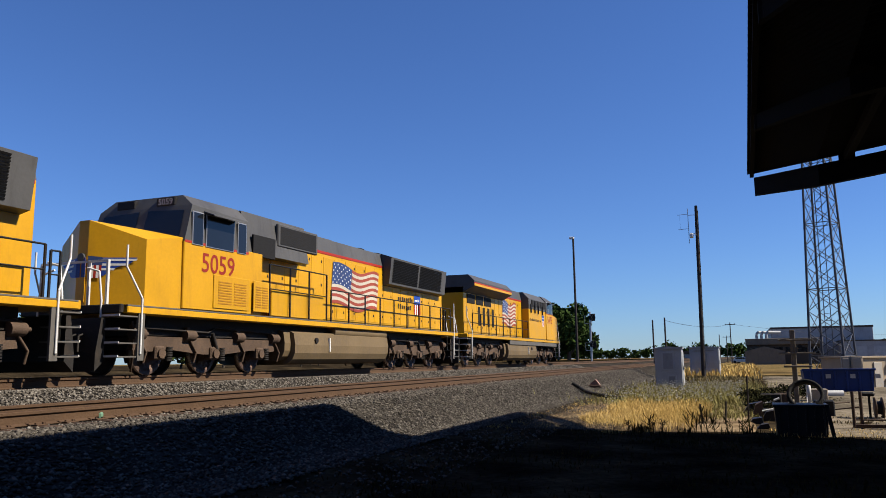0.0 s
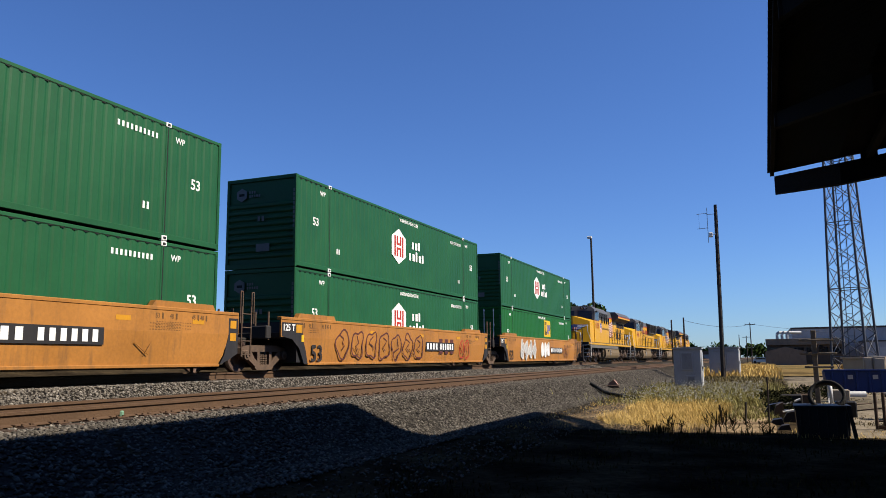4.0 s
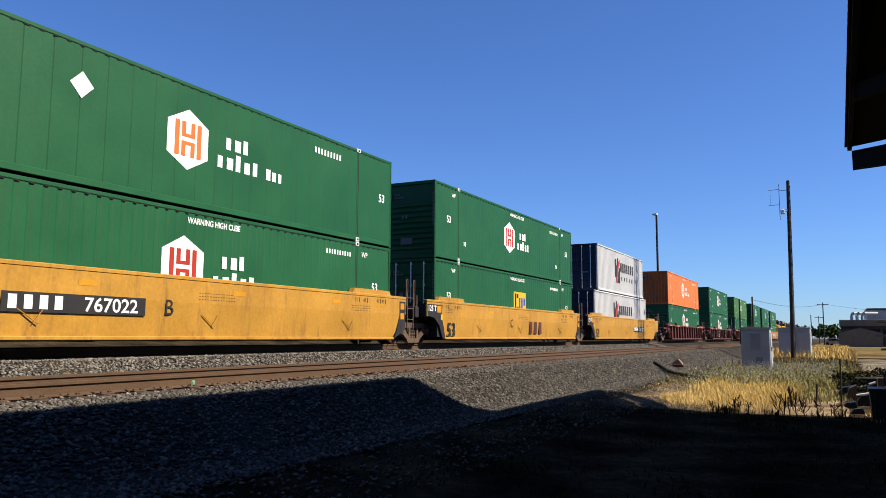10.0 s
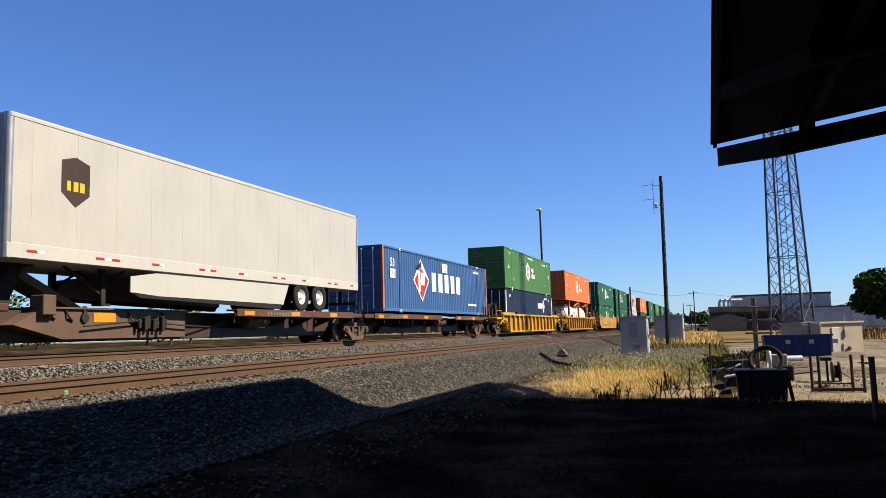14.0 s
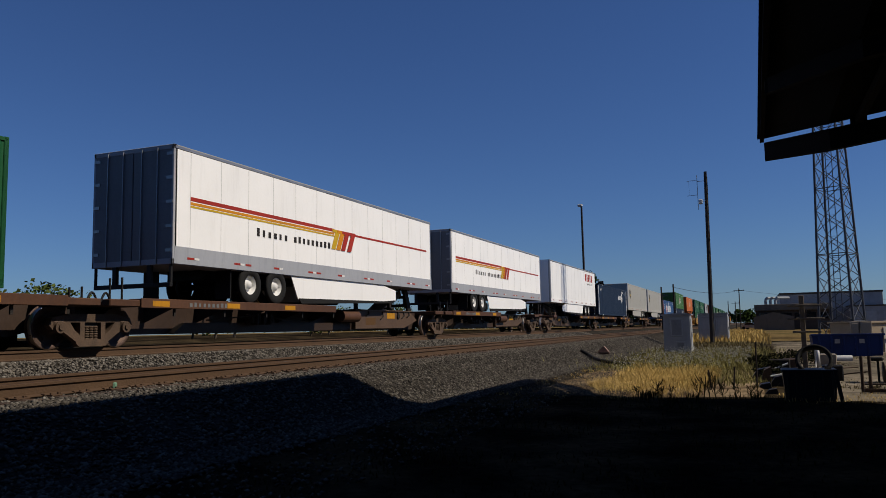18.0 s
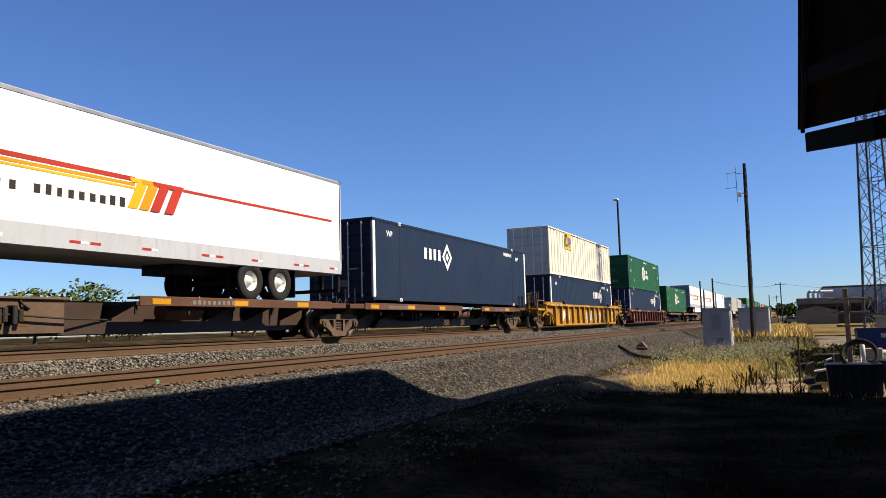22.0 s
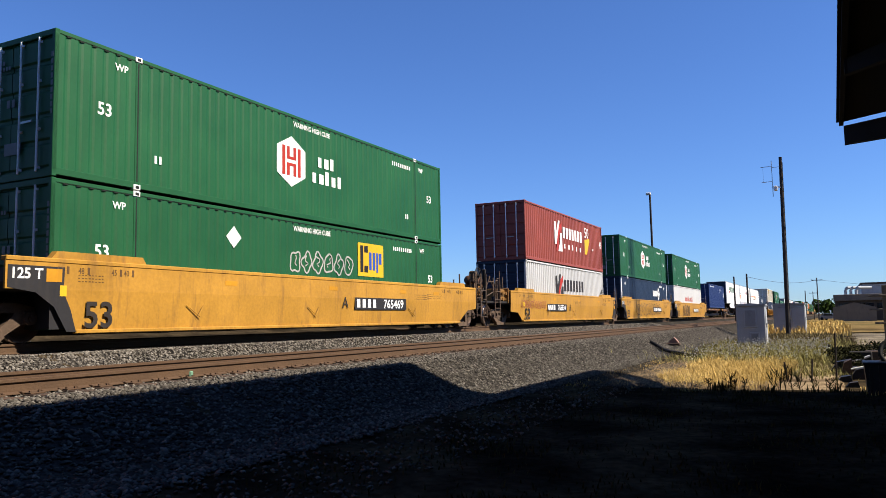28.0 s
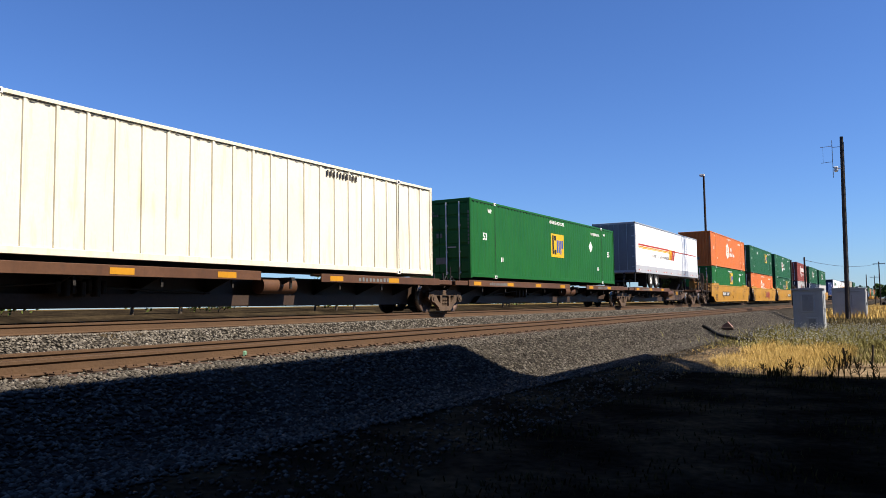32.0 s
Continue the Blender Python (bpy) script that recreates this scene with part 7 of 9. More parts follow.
    for g in (1, -1):
        fr.box(min(g * w, g * (w - 0.07)), max(g * w, g * (w - 0.07)), y0, y1, z0, z1, 0.01)
    part("rear_frame", fr, BAND_GREY, r)
    s = Shape()
    yb = fl(0.05)
    for g in (1, -1):
        s.tube([(g * 1.2, yb, z0), (g * 1.2, yb, z0 - 0.5)], 0.04)
        s.box(g * 0.55 - 0.06, g * 0.55 + 0.06, yb - 0.05, yb + 0.05, z0 - 0.45, z0)
    s.box(-1.22, 1.22, yb - 0.05, yb + 0.05, z0 - 0.55, z0 - 0.44, 0.01)
    part("bumper_guard", s, BLACK, r)
    # tandem, wheels rest on the deck
    s = Shape()
    s.box(-0.55, 0.55, min(fl(1.9), fl(6.4)), max(fl(1.9), fl(6.4)), 1.72, 2.0)
    for a in (3.15, 4.42):
        s.cyl((-1.1, fl(a), 1.6), (1.1, fl(a), 1.6), 0.09, 8)
    part("bogie_frame", s, BLACK, r)
    for a in (3.15, 4.42):
        for g in (1, -1):
            tyre = Shape()
            for x in (1.28, 0.93):
                tyre.lathe([(g * (x - 0.14 - x), 0.26), (g * (x - 0.14 - x), 0.44), (g * (x - 0.11 - x), 0.50), (g * -0.03, 0.51), (0, 0.48), (0, 0.28), (g * -0.05, 0.26)], (g * x, fl(a), 1.60), 22)
            wh = part("wheel", tyre, RUBBER, r, "black rubber tyre")
            rim = Shape().lathe([(g * -0.02, 0.285), (g * -0.03, 0.25), (g * -0.12, 0.23), (g * -0.13, 0.13), (g * -0.04, 0.11), (g * -0.03, 0.0)], (g * 1.28, fl(a), 1.60), 20)
            part("rim", rim, RAIL_STRIPE, wh, "bright steel rim")
    for u0, u1, q0, q1 in ((-1.2, -0.7, 1.7, 1.75), (0.7, 1.2, 2.35, 2.38)):
        part("mud_flap", Shape().box(u0, u1, min(fl(q0), fl(q1)), max(fl(q0), fl(q1)), 1.2, 2.0), RUBBER, r)
    if skirt:
        s = Shape()
        for g in (1, -1):
            x0, x1 = sorted((g * 1.22, g * 1.25))
            s.prism([(fl(5.2), 2.0), (fl(11.2), 2.0), (fl(12.6), 1.80), (fl(12.6), 1.42), (fl(11.6), 1.35), (fl(5.6), 1.28)], "x", x0, x1)
        part("side_skirt", s, sheet, r, "white aerodynamic side skirt")
        s = Shape()
        for g in (1, -1):
            x0, x1 = sorted((g * 1.215, g * 1.254))
            s.prism([(fl(5.65), 1.30), (fl(11.6), 1.36), (fl(12.5), 1.42), (fl(12.3), 1.30), (fl(5.8), 1.14)], "x", x0, x1)
        part("skirt_edge", s, RUBBER, r)
    # landing gear and fifth wheel stand
    s = Shape()
    for g in (1, -1):
        s.box(g * 0.75 - 0.07, g * 0.75 + 0.07, fl(13.0) - 0.07, fl(13.0) + 0.07, 1.14, 2.02, 0.01)
        s.box(g * 0.75 - 0.15, g * 0.75 + 0.15, fl(13.0) - 0.15, fl(13.0) + 0.15, 1.10, 1.15)
        s.tube([(g * 0.75, fl(13.0), 1.6), (g * 0.75, fl(12.2), 2.0)], 0.03)
        s.tube([(g * 0.75, fl(13.0), 1.5), (-g * 0.1, fl(13.0), 2.0)], 0.03)
        s.tube([(g * 0.75, fl(13.0), 1.35), (g * 0.75, fl(14.2), 2.0)], 0.035)
    part("landing_gear", s, STEEL_DARK, r)
    s = Shape()
    for g in (1, -1):
        x0, x1 = sorted((g * 0.40, g * 0.50))
        s.prism([(fl(14.95), 1.98), (fl(15.30), 1.98), (fl(15.72), 1.07), (fl(15.36), 1.07)], "x", x0, x1)
    for z, q in ((1.25, 15.5), (1.6, 15.3)):
        s.box(-0.45, 0.45, min(fl(q), fl(q + 0.12)), max(fl(q), fl(q + 0.12)), z, z + 0.12)
    s.box(-0.5, 0.5, min(fl(14.7), fl(15.5)), max(fl(14.7), fl(15.5)), 1.94, 2.02)
    part("hitch_stand", s, STEEL_DARK, r, "black folding hitch stand")
    s = Shape().prism([(fl(14.98), 1.90), (fl(15.06), 1.72), (fl(13.5), 1.07), (fl(13.15), 1.07)], "x", -0.34, 0.34)
    part("hitch_strut", s, SPINE_SUNLIT, r, "dusty brown slanted strut, toned as sunlit")
    for mk in marks:
        mk(r, L, w + 0.0035)
    return r


def stripe_marks(flip=False):
    """Orange, yellow and red level stripes with a slanted mark and bars for the name."""
    def draw(r, L, x):
        for z, h, m in ((3.60, 0.10, RED), (3.50, 0.07, BRIGHT_ORANGE), (3.43, 0.05, YELLOW_MARK)):
            part("stripe", plate(Shape(), x, 0.6, 7.75, z, z + h), m, r)
        part("stripe", plate(Shape(), x, 9.2, 15.6, 3.58, 3.65), RED, r)
        for k, (dy, m) in enumerate( ((0.0, YELLOW_MARK), (0.32, BRIGHT_ORANGE), (0.64, RED), (1.06, RED))):
            s = poly_plate(Shape(), x + 0.005 * (k + 1), [(7.55 + dy, 3.0), (7.82 + dy, 3.0), (8.15 + dy, 3.68), (7.6 + dy, 3.68), (7.65 + dy, 3.58), (7.82 + dy, 3.58)])
            part("slanted_mark", s, m, r)
        name_bars(r, STENCIL, x, 3.4, 3.0, 0.24, 6, 0.28, random.Random(7), 0.5)
        name_bars(r, STENCIL, x, 5.3, 3.0, 0.24, 9, 0.255, random.Random(8), 0.45)
    return draw

# ---- locomotives ----
TANK_DUST = paint("dusty_tank_paint", (0.165, 0.118, 0.062), rough=0.7, dirt=(0.11, 0.085, 0.065), amount=0.6, vary=0.2)
# darker yellow puts the shade of the louvre slits into their colour
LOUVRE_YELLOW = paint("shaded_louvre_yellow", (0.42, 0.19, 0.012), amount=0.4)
def flag(parent, side, x, y0, y1, z0, z1):
    """A painted waving flag: thirteen wavy stripes and a starred blue corner."""
    n, rows = 18, 13
    holder = part("flag", Shape().box(min(x, x + side * 0.002), max(x, x + side * 0.002), y0, y0 + 0.02, z0, z0 + 0.02), WHITE, parent, "painted waving flag with stripes and stars")

    def at(u, v):
        wave = 0.11 * math.sin(u * 8.0 + 0.6) * (0.4 + 0.6 * u) - 0.10 * u
        uu = u if side > 0 else 1 - u
        return (x + side * 0.006, y0 + (y1 - y0) * (uu + 0.05 * (v - 0.5) * side), z0 + (z1 - z0) * (v + wave))
    for m, keep in ((FLAG_RED, 0), (FLAG_WHITE, 1)):
        s = Shape()
        for j in range(rows):
            if j % 2 != keep:
                continue
            for i in range(n):
                if i < 7 and j >= 6:
                    continue
                q = [at(i / n, j / rows), at((i + 1) / n, j / rows), at((i + 1) / n, (j + 1) / rows), at(i / n, (j + 1) / rows)]
                s.add(q, [(0, 1, 2, 3) if side > 0 else (3, 2, 1, 0)])
        part("flag_striping", s, m, holder)
    s = Shape()
    for j in range(6, rows):
        for i in range(7):
            q = [at(i / n, j / rows), at((i + 1) / n, j / rows), at((i + 1) / n, (j + 1) / rows), at(i / n, (j + 1) / rows)]
            s.add(q, [(0, 1, 2, 3) if side > 0 else (3, 2, 1, 0)])
    part("flag_corner", s, FLAG_BLUE, holder)
    s = Shape()
    for j in range(7):
        for i in range(5):
            u, v = (0.35 + i * 1.4 + (j % 2) * 0.6) / n, (6.5 + j * 0.95) / rows
            px, py, pz = at(u, v)
            d = 0.035
            s.add([(px + side * 0.004, py - d, pz), (px + side * 0.004, py, pz - d), (px + side * 0.004, py + d, pz), (px + side * 0.004, py, pz + d)], [(0, 1, 2, 3)])
    part("flag_starring", s, WHITE, holder)


def shield(parent, side, x, y, z, w, h):
    s = Shape()
    a, b = sorted((x, x + side * 0.004))
    s.prism([(y - w / 2, z + h * 0.55), (y - w / 2, z + h), (y, z + h * 1.06), (y + w / 2, z + h), (y + w / 2, z + h * 0.55)], "x", a, b)
    top = part("shield_mark", s, LOGO_BLUE, parent, "blue shield mark with stripes")
    for m, ks in ((RED, (0, 2, 4, 6)), (WHITE, (1, 3, 5))):
        s = Shape()
        for k in ks:
            yy = y - w / 2 + k * w / 7
            s.prism([(yy, z + 0.08 * abs(k - 3) / 3 * h), (yy + w / 7, z + 0.08 * abs(k - 3) / 3 * h), (yy + w / 7, z + h * 0.55), (yy, z + h * 0.55)], "x", a, b)
        part("shield_striping", s, m, top)
    part("shield_lettering", bars(Shape(), b if side > 0 else a - 0.003, y - w * 0.38, z + h * 0.72, h * 0.12, 5, w * 0.15, random.Random(2), 0.2, 0.003), WHITE, top)


def railing(parent, x, y0, y1, z, n, mat, h=1.05):
    me = Shape().box(-0.02, 0.02, -0.022, 0.022, 0, h).mesh("stanchion", mat)
    for i in range(n):
        part("stanchion", me, None, parent, at=(x, y0 + (y1 - y0) * i / (n - 1), z))
    for k, rr in ((1.0, 0.022), (0.52, 0.018)):
        part("handrail", Shape().tube([(x, y0, z + h * k), (x, y1, z + h * k)], rr), mat, parent)


def loco_truck(parent, y, spots, label="three-axle dusty locomotive truck"):
    t = part("truck", Shape().box(-0.98, 0.98, spots[0] - 0.5, spots[2] + 0.4, 0.62, 0.9), STEEL_DARK, parent, label, at=(0, y, 0))
    for g in (1, -1):
        part("side_frame", loco_truck_mesh(spots, g), None, t, "cast steel side frame")
    for g in (1, -1):
        box = Shape().box(min(g * 0.95, g * 1.22), max(g * 0.95, g * 1.22), -0.17, 0.17, 0.36, 0.70, 0.04).cyl((g * 1.1, 0, 0.52), (g * 1.27, 0, 0.52), 0.12, 12).mesh("axle_box", STEEL_DUSTY)
        coil = Shape()
        for k in range(6):
            coil.cyl((g * 1.13, 0.36, 0.34 + k * 0.06), (g * 1.13, 0.36, 0.38 + k * 0.06), 0.10, 8)
        coil = coil.mesh("coil_spring", STEEL_DARK)
        for q in spots:
            part("axle_box", box, None, t, at=(0, q, 0))
            part("coil_spring", coil, None, t, at=(0, q, 0))
        cy = Shape().cyl((g * 1.16, -0.16, 0.97), (g * 1.16, 0.2, 0.97), 0.14, 12).cyl((g * 1.16, 0.2, 0.97), (g * 1.16, 0.34, 0.97), 0.05, 8)
        cy.tube([(g * 1.18, 0, 0.92), (g * 1.18, 0.3, 0.55), (g * 1.1, 0.3, 0.3)], 0.03).box(min(g * 1.0, g * 1.2), max(g * 1.0, g * 1.2), -0.1, 0.05, 1.0, 1.18, 0.02)
        cy = cy.mesh("brake_cylinder", STEEL_DUSTY)
        for q in (spots[0] - 0.75, (spots[0] + spots[1]) / 2, (spots[1] + spots[2]) / 2, spots[2] + 0.7):
            part("brake_cylinder", cy, None, t, at=(0, q, 0))
        part("brake_pipe", Shape().tube([(g * 1.2, spots[0] - 0.8, 1.12), (g * 1.2, spots[1] - 0.3, 1.06), (g * 1.2, spots[1], 1.2), (g * 1.2, spots[2] + 0.8, 1.12)], 0.028), STEEL_DARK, t)
        part("sand_pipe", Shape().tube([(g * 1.15, spots[0] - 0.9, 1.25), (g * 1.12, spots[0] - 0.8, 0.5), (g * 0.9, spots[0] - 0.62, 0.1)], 0.025), STEEL_DUSTY, t)
        part("snubber", Shape().cyl((g * 1.2, spots[1] + 0.12, 0.55), (g * 1.2, spots[1] - 0.12, 1.05), 0.05, 8), STEEL_DARK, t)
    for q in spots:
        add_wheelset(t, q, 0.52, True)


def loco_truck_mesh(spots, g):
    s = Shape()
    a, b = sorted((g * 0.98, g * 1.14))
    lo, hi = spots[0] - 0.85, spots[2] + 0.8
    s.prism([(lo, 0.60), (lo + 0.05, 0.92), (hi - 0.05, 0.92), (hi, 0.60), (spots[2] + 0.28, 0.56), (spots[2] - 0.3, 0.62), (spots[1] + 0.4, 0.50), (spots[1] - 0.4, 0.50), (spots[0] + 0.3, 0.62), (spots[0] - 0.28, 0.56)], "x", a, b)
    return s.mesh("side_frame", STEEL_DUSTY)


def end_steps(parent, y, way, yellow_face):
    """Pilot, steps, stair rails and hoses at one end; way points outwards."""
    s = Shape().prism([(y, 1.30), (y, 0.35), (y + way * 0.25, 0.12), (y + way * 0.25, 0.5), (y + way * 0.12, 1.30)], "x", -1.1, 1.1)
    part("pilot", s, STEEL_DARK, parent, "black snow plough pilot")
    for g in (1, -1):
        a, b = sorted((g * 1.46, g * 1.52))
        st = part("step_stringer", Shape().box(a, b, min(y - way * 0.55, y - way * 0.75), max(y - way * 0.55, y - way * 0.75), 0.35, 1.55), LOCO_FRAME, parent)
        a, b = sorted((g * 1.0, g * 1.5))
        for i in range(4):
            tread = part("step", Shape().box(a, b, min(y, y - way * 0.55), max(y, y - way * 0.55), 0.42 + i * 0.30, 0.45 + i * 0.30), LOCO_FRAME, parent)
            part("step_edge", Shape().box(a, b, y + way * 0.005 - 0.012, y + way * 0.005 + 0.012, 0.43 + i * 0.30, 0.475 + i * 0.30), RAIL_STRIPE, tread, "white step edge")
        s = Shape()
        s.tube([(g * 1.54, y - way * 0.62, 0.5), (g * 1.54, y - way * 0.62, 1.75), (g * 1.40, y - way * 0.25, 2.45), (g * 1.40, y - way * 0.25, 2.95)], 0.025)
        s.tube([(g * 0.95, y, 0.75), (g * 0.95, y, 1.7), (g * 0.85, y + way * 0.0, 2.35), (g * 0.5, y, 2.45)], 0.025)
        part("stair_rail", s, RAIL_STRIPE, st, "white painted stair rails")
    s = Shape().box(-0.12, 0.12, min(y, y + way * 0.6), max(y, y + way * 0.6), 0.76, 0.98, 0.03).box(-0.22, 0.22, min(y + way * 0.55, y + way * 0.85), max(y + way * 0.55, y + way * 0.85), 0.68, 1.04, 0.05)
    for x in (-0.5, 0.45, 0.65):
        s.tube([(x, y, 1.0), (x, y + way * 0.3, 0.9), (x + 0.1, y + way * 0.4, 0.55)], 0.025)
    part("coupler", s, STEEL_DARK, parent)
    # front sill gets a dark colour for its shaded face; the rear one stays yellow
    part("end_sill", Shape().box(-1.5, 1.5, min(y, y - way * 0.12), max(y, y - way * 0.12), 1.40, 1.60, 0.02), STEEL_DARK if way < 0 else LOCO_YELLOW, parent)


def locomotive(model, digits, label, side=1, slogan="flag"):
    """A six-axle diesel locomotive; y = 0 at its nose, which points to -y."""
    r = root("locomotive", label, "locomotive", "locomotives of the train")
    wide = model == "wide"
    tail = 19.0 if wide else 19.9
    cab0, cab1 = (1.55, 3.55) if wide else (1.2, 3.85)
    H = 4.60 if wide else 4.55
    part("frame_sill", Shape().box(-1.53, 1.53, -0.55, tail + 0.75, 1.40, 1.56, 0.02), LOCO_YELLOW, r, "yellow edge of the frame sill")
    part("walkway", Shape().box(-1.525, 1.525, -0.55, tail + 0.75, 1.56, 1.595), LOCO_FRAME, r)
    # nose: a blunt wedge in plan, its top falls from a raised middle to both corners
    zn = 3.40 if wide else 3.38
    b, f = (1.48, 0.20) if wide else (1.33, 0.15)
    bend, ny = (0.08, -0.38) if wide else (0.15, -0.45)
    crest, corner = (3.69, 3.26) if wide else (3.63, 3.18)
    foot = [(-1.5, cab0), (-b, bend), (-f, ny), (f, ny), (b, bend), (1.5, cab0)]
    tops = [zn - 0.02, corner, crest, crest, corner, zn - 0.02]
    v = [(x, y, 1.6) for x, y in foot] + [(x * 0.99, y + 0.02, z) for (x, y), z in zip(foot, tops)]
    v += [(0.42, cab0 + 0.06, crest - 0.02), (-0.42, cab0 + 0.06, crest - 0.02)]
    s = Shape().add(v, [(i, i + 1, i + 7, i + 6) for i in range(5)] + [(8, 9, 12, 13), (9, 10, 11, 12), (7, 8, 13, 6)])
    part("nose", s, LOCO_YELLOW, r, "yellow wedge-shaped short nose")
    # cab: yellow below, grey above
    zw = 3.29 if not wide else 3.40
    part("cab_lower", Shape().box(-1.55, 1.55, cab0, cab1, 1.6, zw, 0.02), LOCO_YELLOW, r)
    s = Shape()
    v0 = [(-1.55, cab0, zw), (1.55, cab0, zw), (1.55, cab1, zw), (-1.55, cab1, zw), (-1.50, cab0 + 0.30, H - 0.30), (1.50, cab0 + 0.30, H - 0.30), (1.50, cab1, H - 0.36), (-1.50, cab1, H - 0.36), (-1.10, cab0 + 0.42, H), (1.10, cab0 + 0.42, H), (1.15, cab1, H), (-1.15, cab1, H)]
    s.add(v0, [(0, 1, 5, 4), (1, 2, 6, 5), (2, 3, 7, 6), (3, 0, 4, 7), (4, 5, 9, 8), (5, 6, 10, 9), (6, 7, 11, 10), (7, 4, 8, 11), (8, 9, 10, 11)])
    cab = part("cab_upper", s, LOCO_GREY, r, "grey cab roof")
    part("red_line", Shape().box(-1.556, 1.556, cab0 + 0.02, cab1, zw - 0.04, zw + 0.02), RED, r)
    # windscreens follow the slope of the cab front
    for g in (1, -1):
        s = Shape()
        q = []
        for x, t in ((0.14, 0.08), (1.36, 0.08), (1.30, 0.86), (0.14, 0.92)):
            q.append((g * x, cab0 + 0.30 * t - 0.012, zw + (H - 0.30 - zw) * t))
        s.add(q, [(0, 1, 2, 3)])
        s.add([(x, y + 0.02, z) for x, y, z in q], [(0, 1, 2, 3)])
        part("windscreen", s, GLASS_DARK, cab, "dark windscreen")
    for g in (1, -1):
        w = cab1 - cab0
        for a, c in ((0.10, 0.26), (0.30, 0.74), (0.80, 0.95)):
            z0, z1 = zw + (-0.02 if not wide else 0.04), H - (0.52 if not wide else 0.46)
            x0, x1 = sorted((g * 1.535, g * 1.572))
            fr = part("window_frame", Shape().box(x0, x1, cab0 + w * a, cab0 + w * c, z0 - 0.05, z1 + 0.05, 0.01), ALU, cab)
            x0, x1 = sorted((g * 1.57, g * 1.576))
            part("window_glass", Shape().box(x0, x1, cab0 + w * a + 0.03, cab0 + w * c - 0.03, z0 - 0.02, z1 + 0.02), GLASS_DARK, fr, "dark side window")
        x0, x1 = sorted((g * 1.52, g * 1.85))
        part("sun_visor", Shape().prism([(x0 if g > 0 else x1, H - 0.40), (x1 if g > 0 else x0, H - 0.52), (x1 if g > 0 else x0, H - 0.55), (x0 if g > 0 else x1, H - 0.44)], "y", cab0 + w * 0.28, cab0 + w * 0.78), LOCO_GREY, cab)
    part("number_board", Shape().box(-0.95, -0.35, cab0 + 0.30, cab0 + 0.5, H - 0.27, H - 0.04, 0.02), BLACK, r)
    nb = part("number_board", Shape().box(0.35, 0.95, cab0 + 0.30, cab0 + 0.5, H - 0.27, H - 0.04, 0.02), BLACK, r, "black number board with white figures")
    letter_back(digits, nb, 0.65, cab0 + 0.295, H - 0.155, 0.17, WHITE)
    s = Shape().cyl((0, ny - 0.05, 3.3 if wide else 2.75), (0, ny + 0.05, 3.3 if wide else 2.75), 0.10, 12)
    part("headlight", s, LOCO_GREY, r)
    s = Shape()
    s.box(-f + 0.02, f - 0.02, ny - 0.02, ny, 1.7, 2.75 if not wide else 2.9)
    part("nose_door", s, LOCO_YELLOW, r)
    # winged mark on the nose: plain shapes
    for g in (1, -1):
        run = Vector((g * (b - f), bend - ny, 0))
        off = Vector((g * (bend - ny), -(b - f), 0)).normalized()
        zm = 2.62 if not wide else 2.86

        def on_nose(c, z, lift):
            return Vector((g * f, ny, z)) + run * c + off * lift
        blue = [on_nose(c, z, 0.006) for c, z in ((0.02, zm - 0.34), (0.30, zm - 0.30), (0.44, zm - 0.14), (0.74, zm - 0.02), (0.86, zm + 0.12), (0.02, zm + 0.12))]
        wing = part("wing_panel", Shape().add(blue, [tuple(range(6))]), LOGO_BLUE, r, "blue winged mark")
        for k, (c0, c1) in enumerate(((0.10, 0.84), (0.16, 0.66), (0.22, 0.46))):
            z = zm + 0.04 - k * 0.11
            part("wing_stripe", Shape().add([on_nose(c0, z, 0.011), on_nose(c1, z, 0.011), on_nose(c1 + 0.03, z + 0.05, 0.011), on_nose(c0, z + 0.05, 0.011)], [(0, 1, 2, 3)]), WHITE, wing)
        if g > 0:
            for k in range(5):
                c0, c1 = 0.03 + 0.045 * k, 0.03 + 0.045 * (k + 1)
                part("shield_stripe", Shape().add([on_nose(c0, zm - 0.36, 0.016), on_nose(c1, zm - 0.36, 0.016), on_nose(c1, zm - 0.06, 0.016), on_nose(c0, zm - 0.06, 0.016)], [(0, 1, 2, 3)]), WHITE if k % 2 else RED, wing)
            part("shield_top", Shape().add([on_nose(0.02, zm - 0.06, 0.017), on_nose(0.265, zm - 0.06, 0.017), on_nose(0.265, zm + 0.13, 0.017), on_nose(0.02, zm + 0.16, 0.017)], [(0, 1, 2, 3)]), FLAG_BLUE, wing)
        x0, x1 = sorted((g * 0.02, g * (f - 0.01)))
        part("wing_panel", Shape().box(x0, x1, ny - 0.034, ny - 0.026, zm - 0.34, zm + 0.12), LOGO_BLUE, r, "blue winged mark")
    # hood
    hw = 1.02
    hood0 = 8.0 if wide else 4.6
    if wide:
        part("equipment_body", Shape().box(-1.50, 1.50, cab1, hood0, 1.6, 3.50, 0.02), LOCO_YELLOW, r)
        part("equipment_top", Shape().prism([(-1.50, 3.50), (1.50, 3.50), (1.5, 4.15), (1.1, H - 0.03), (-1.1, H - 0.03), (-1.5, 4.15)], "y", cab1, hood0), LOCO_GREY, r)
    else:
        part("equipment_body", Shape().box(-1.50, 1.50, cab1, hood0, 1.6, 3.36, 0.02), LOCO_YELLOW, r)
        part("equipment_top", Shape().prism([(-1.45, 3.36), (1.45, 3.36), (1.25, H - 0.02), (-1.25, H - 0.02)], "y", cab1, hood0 + 2.6), LOCO_GREY, r)
    zy = 4.02
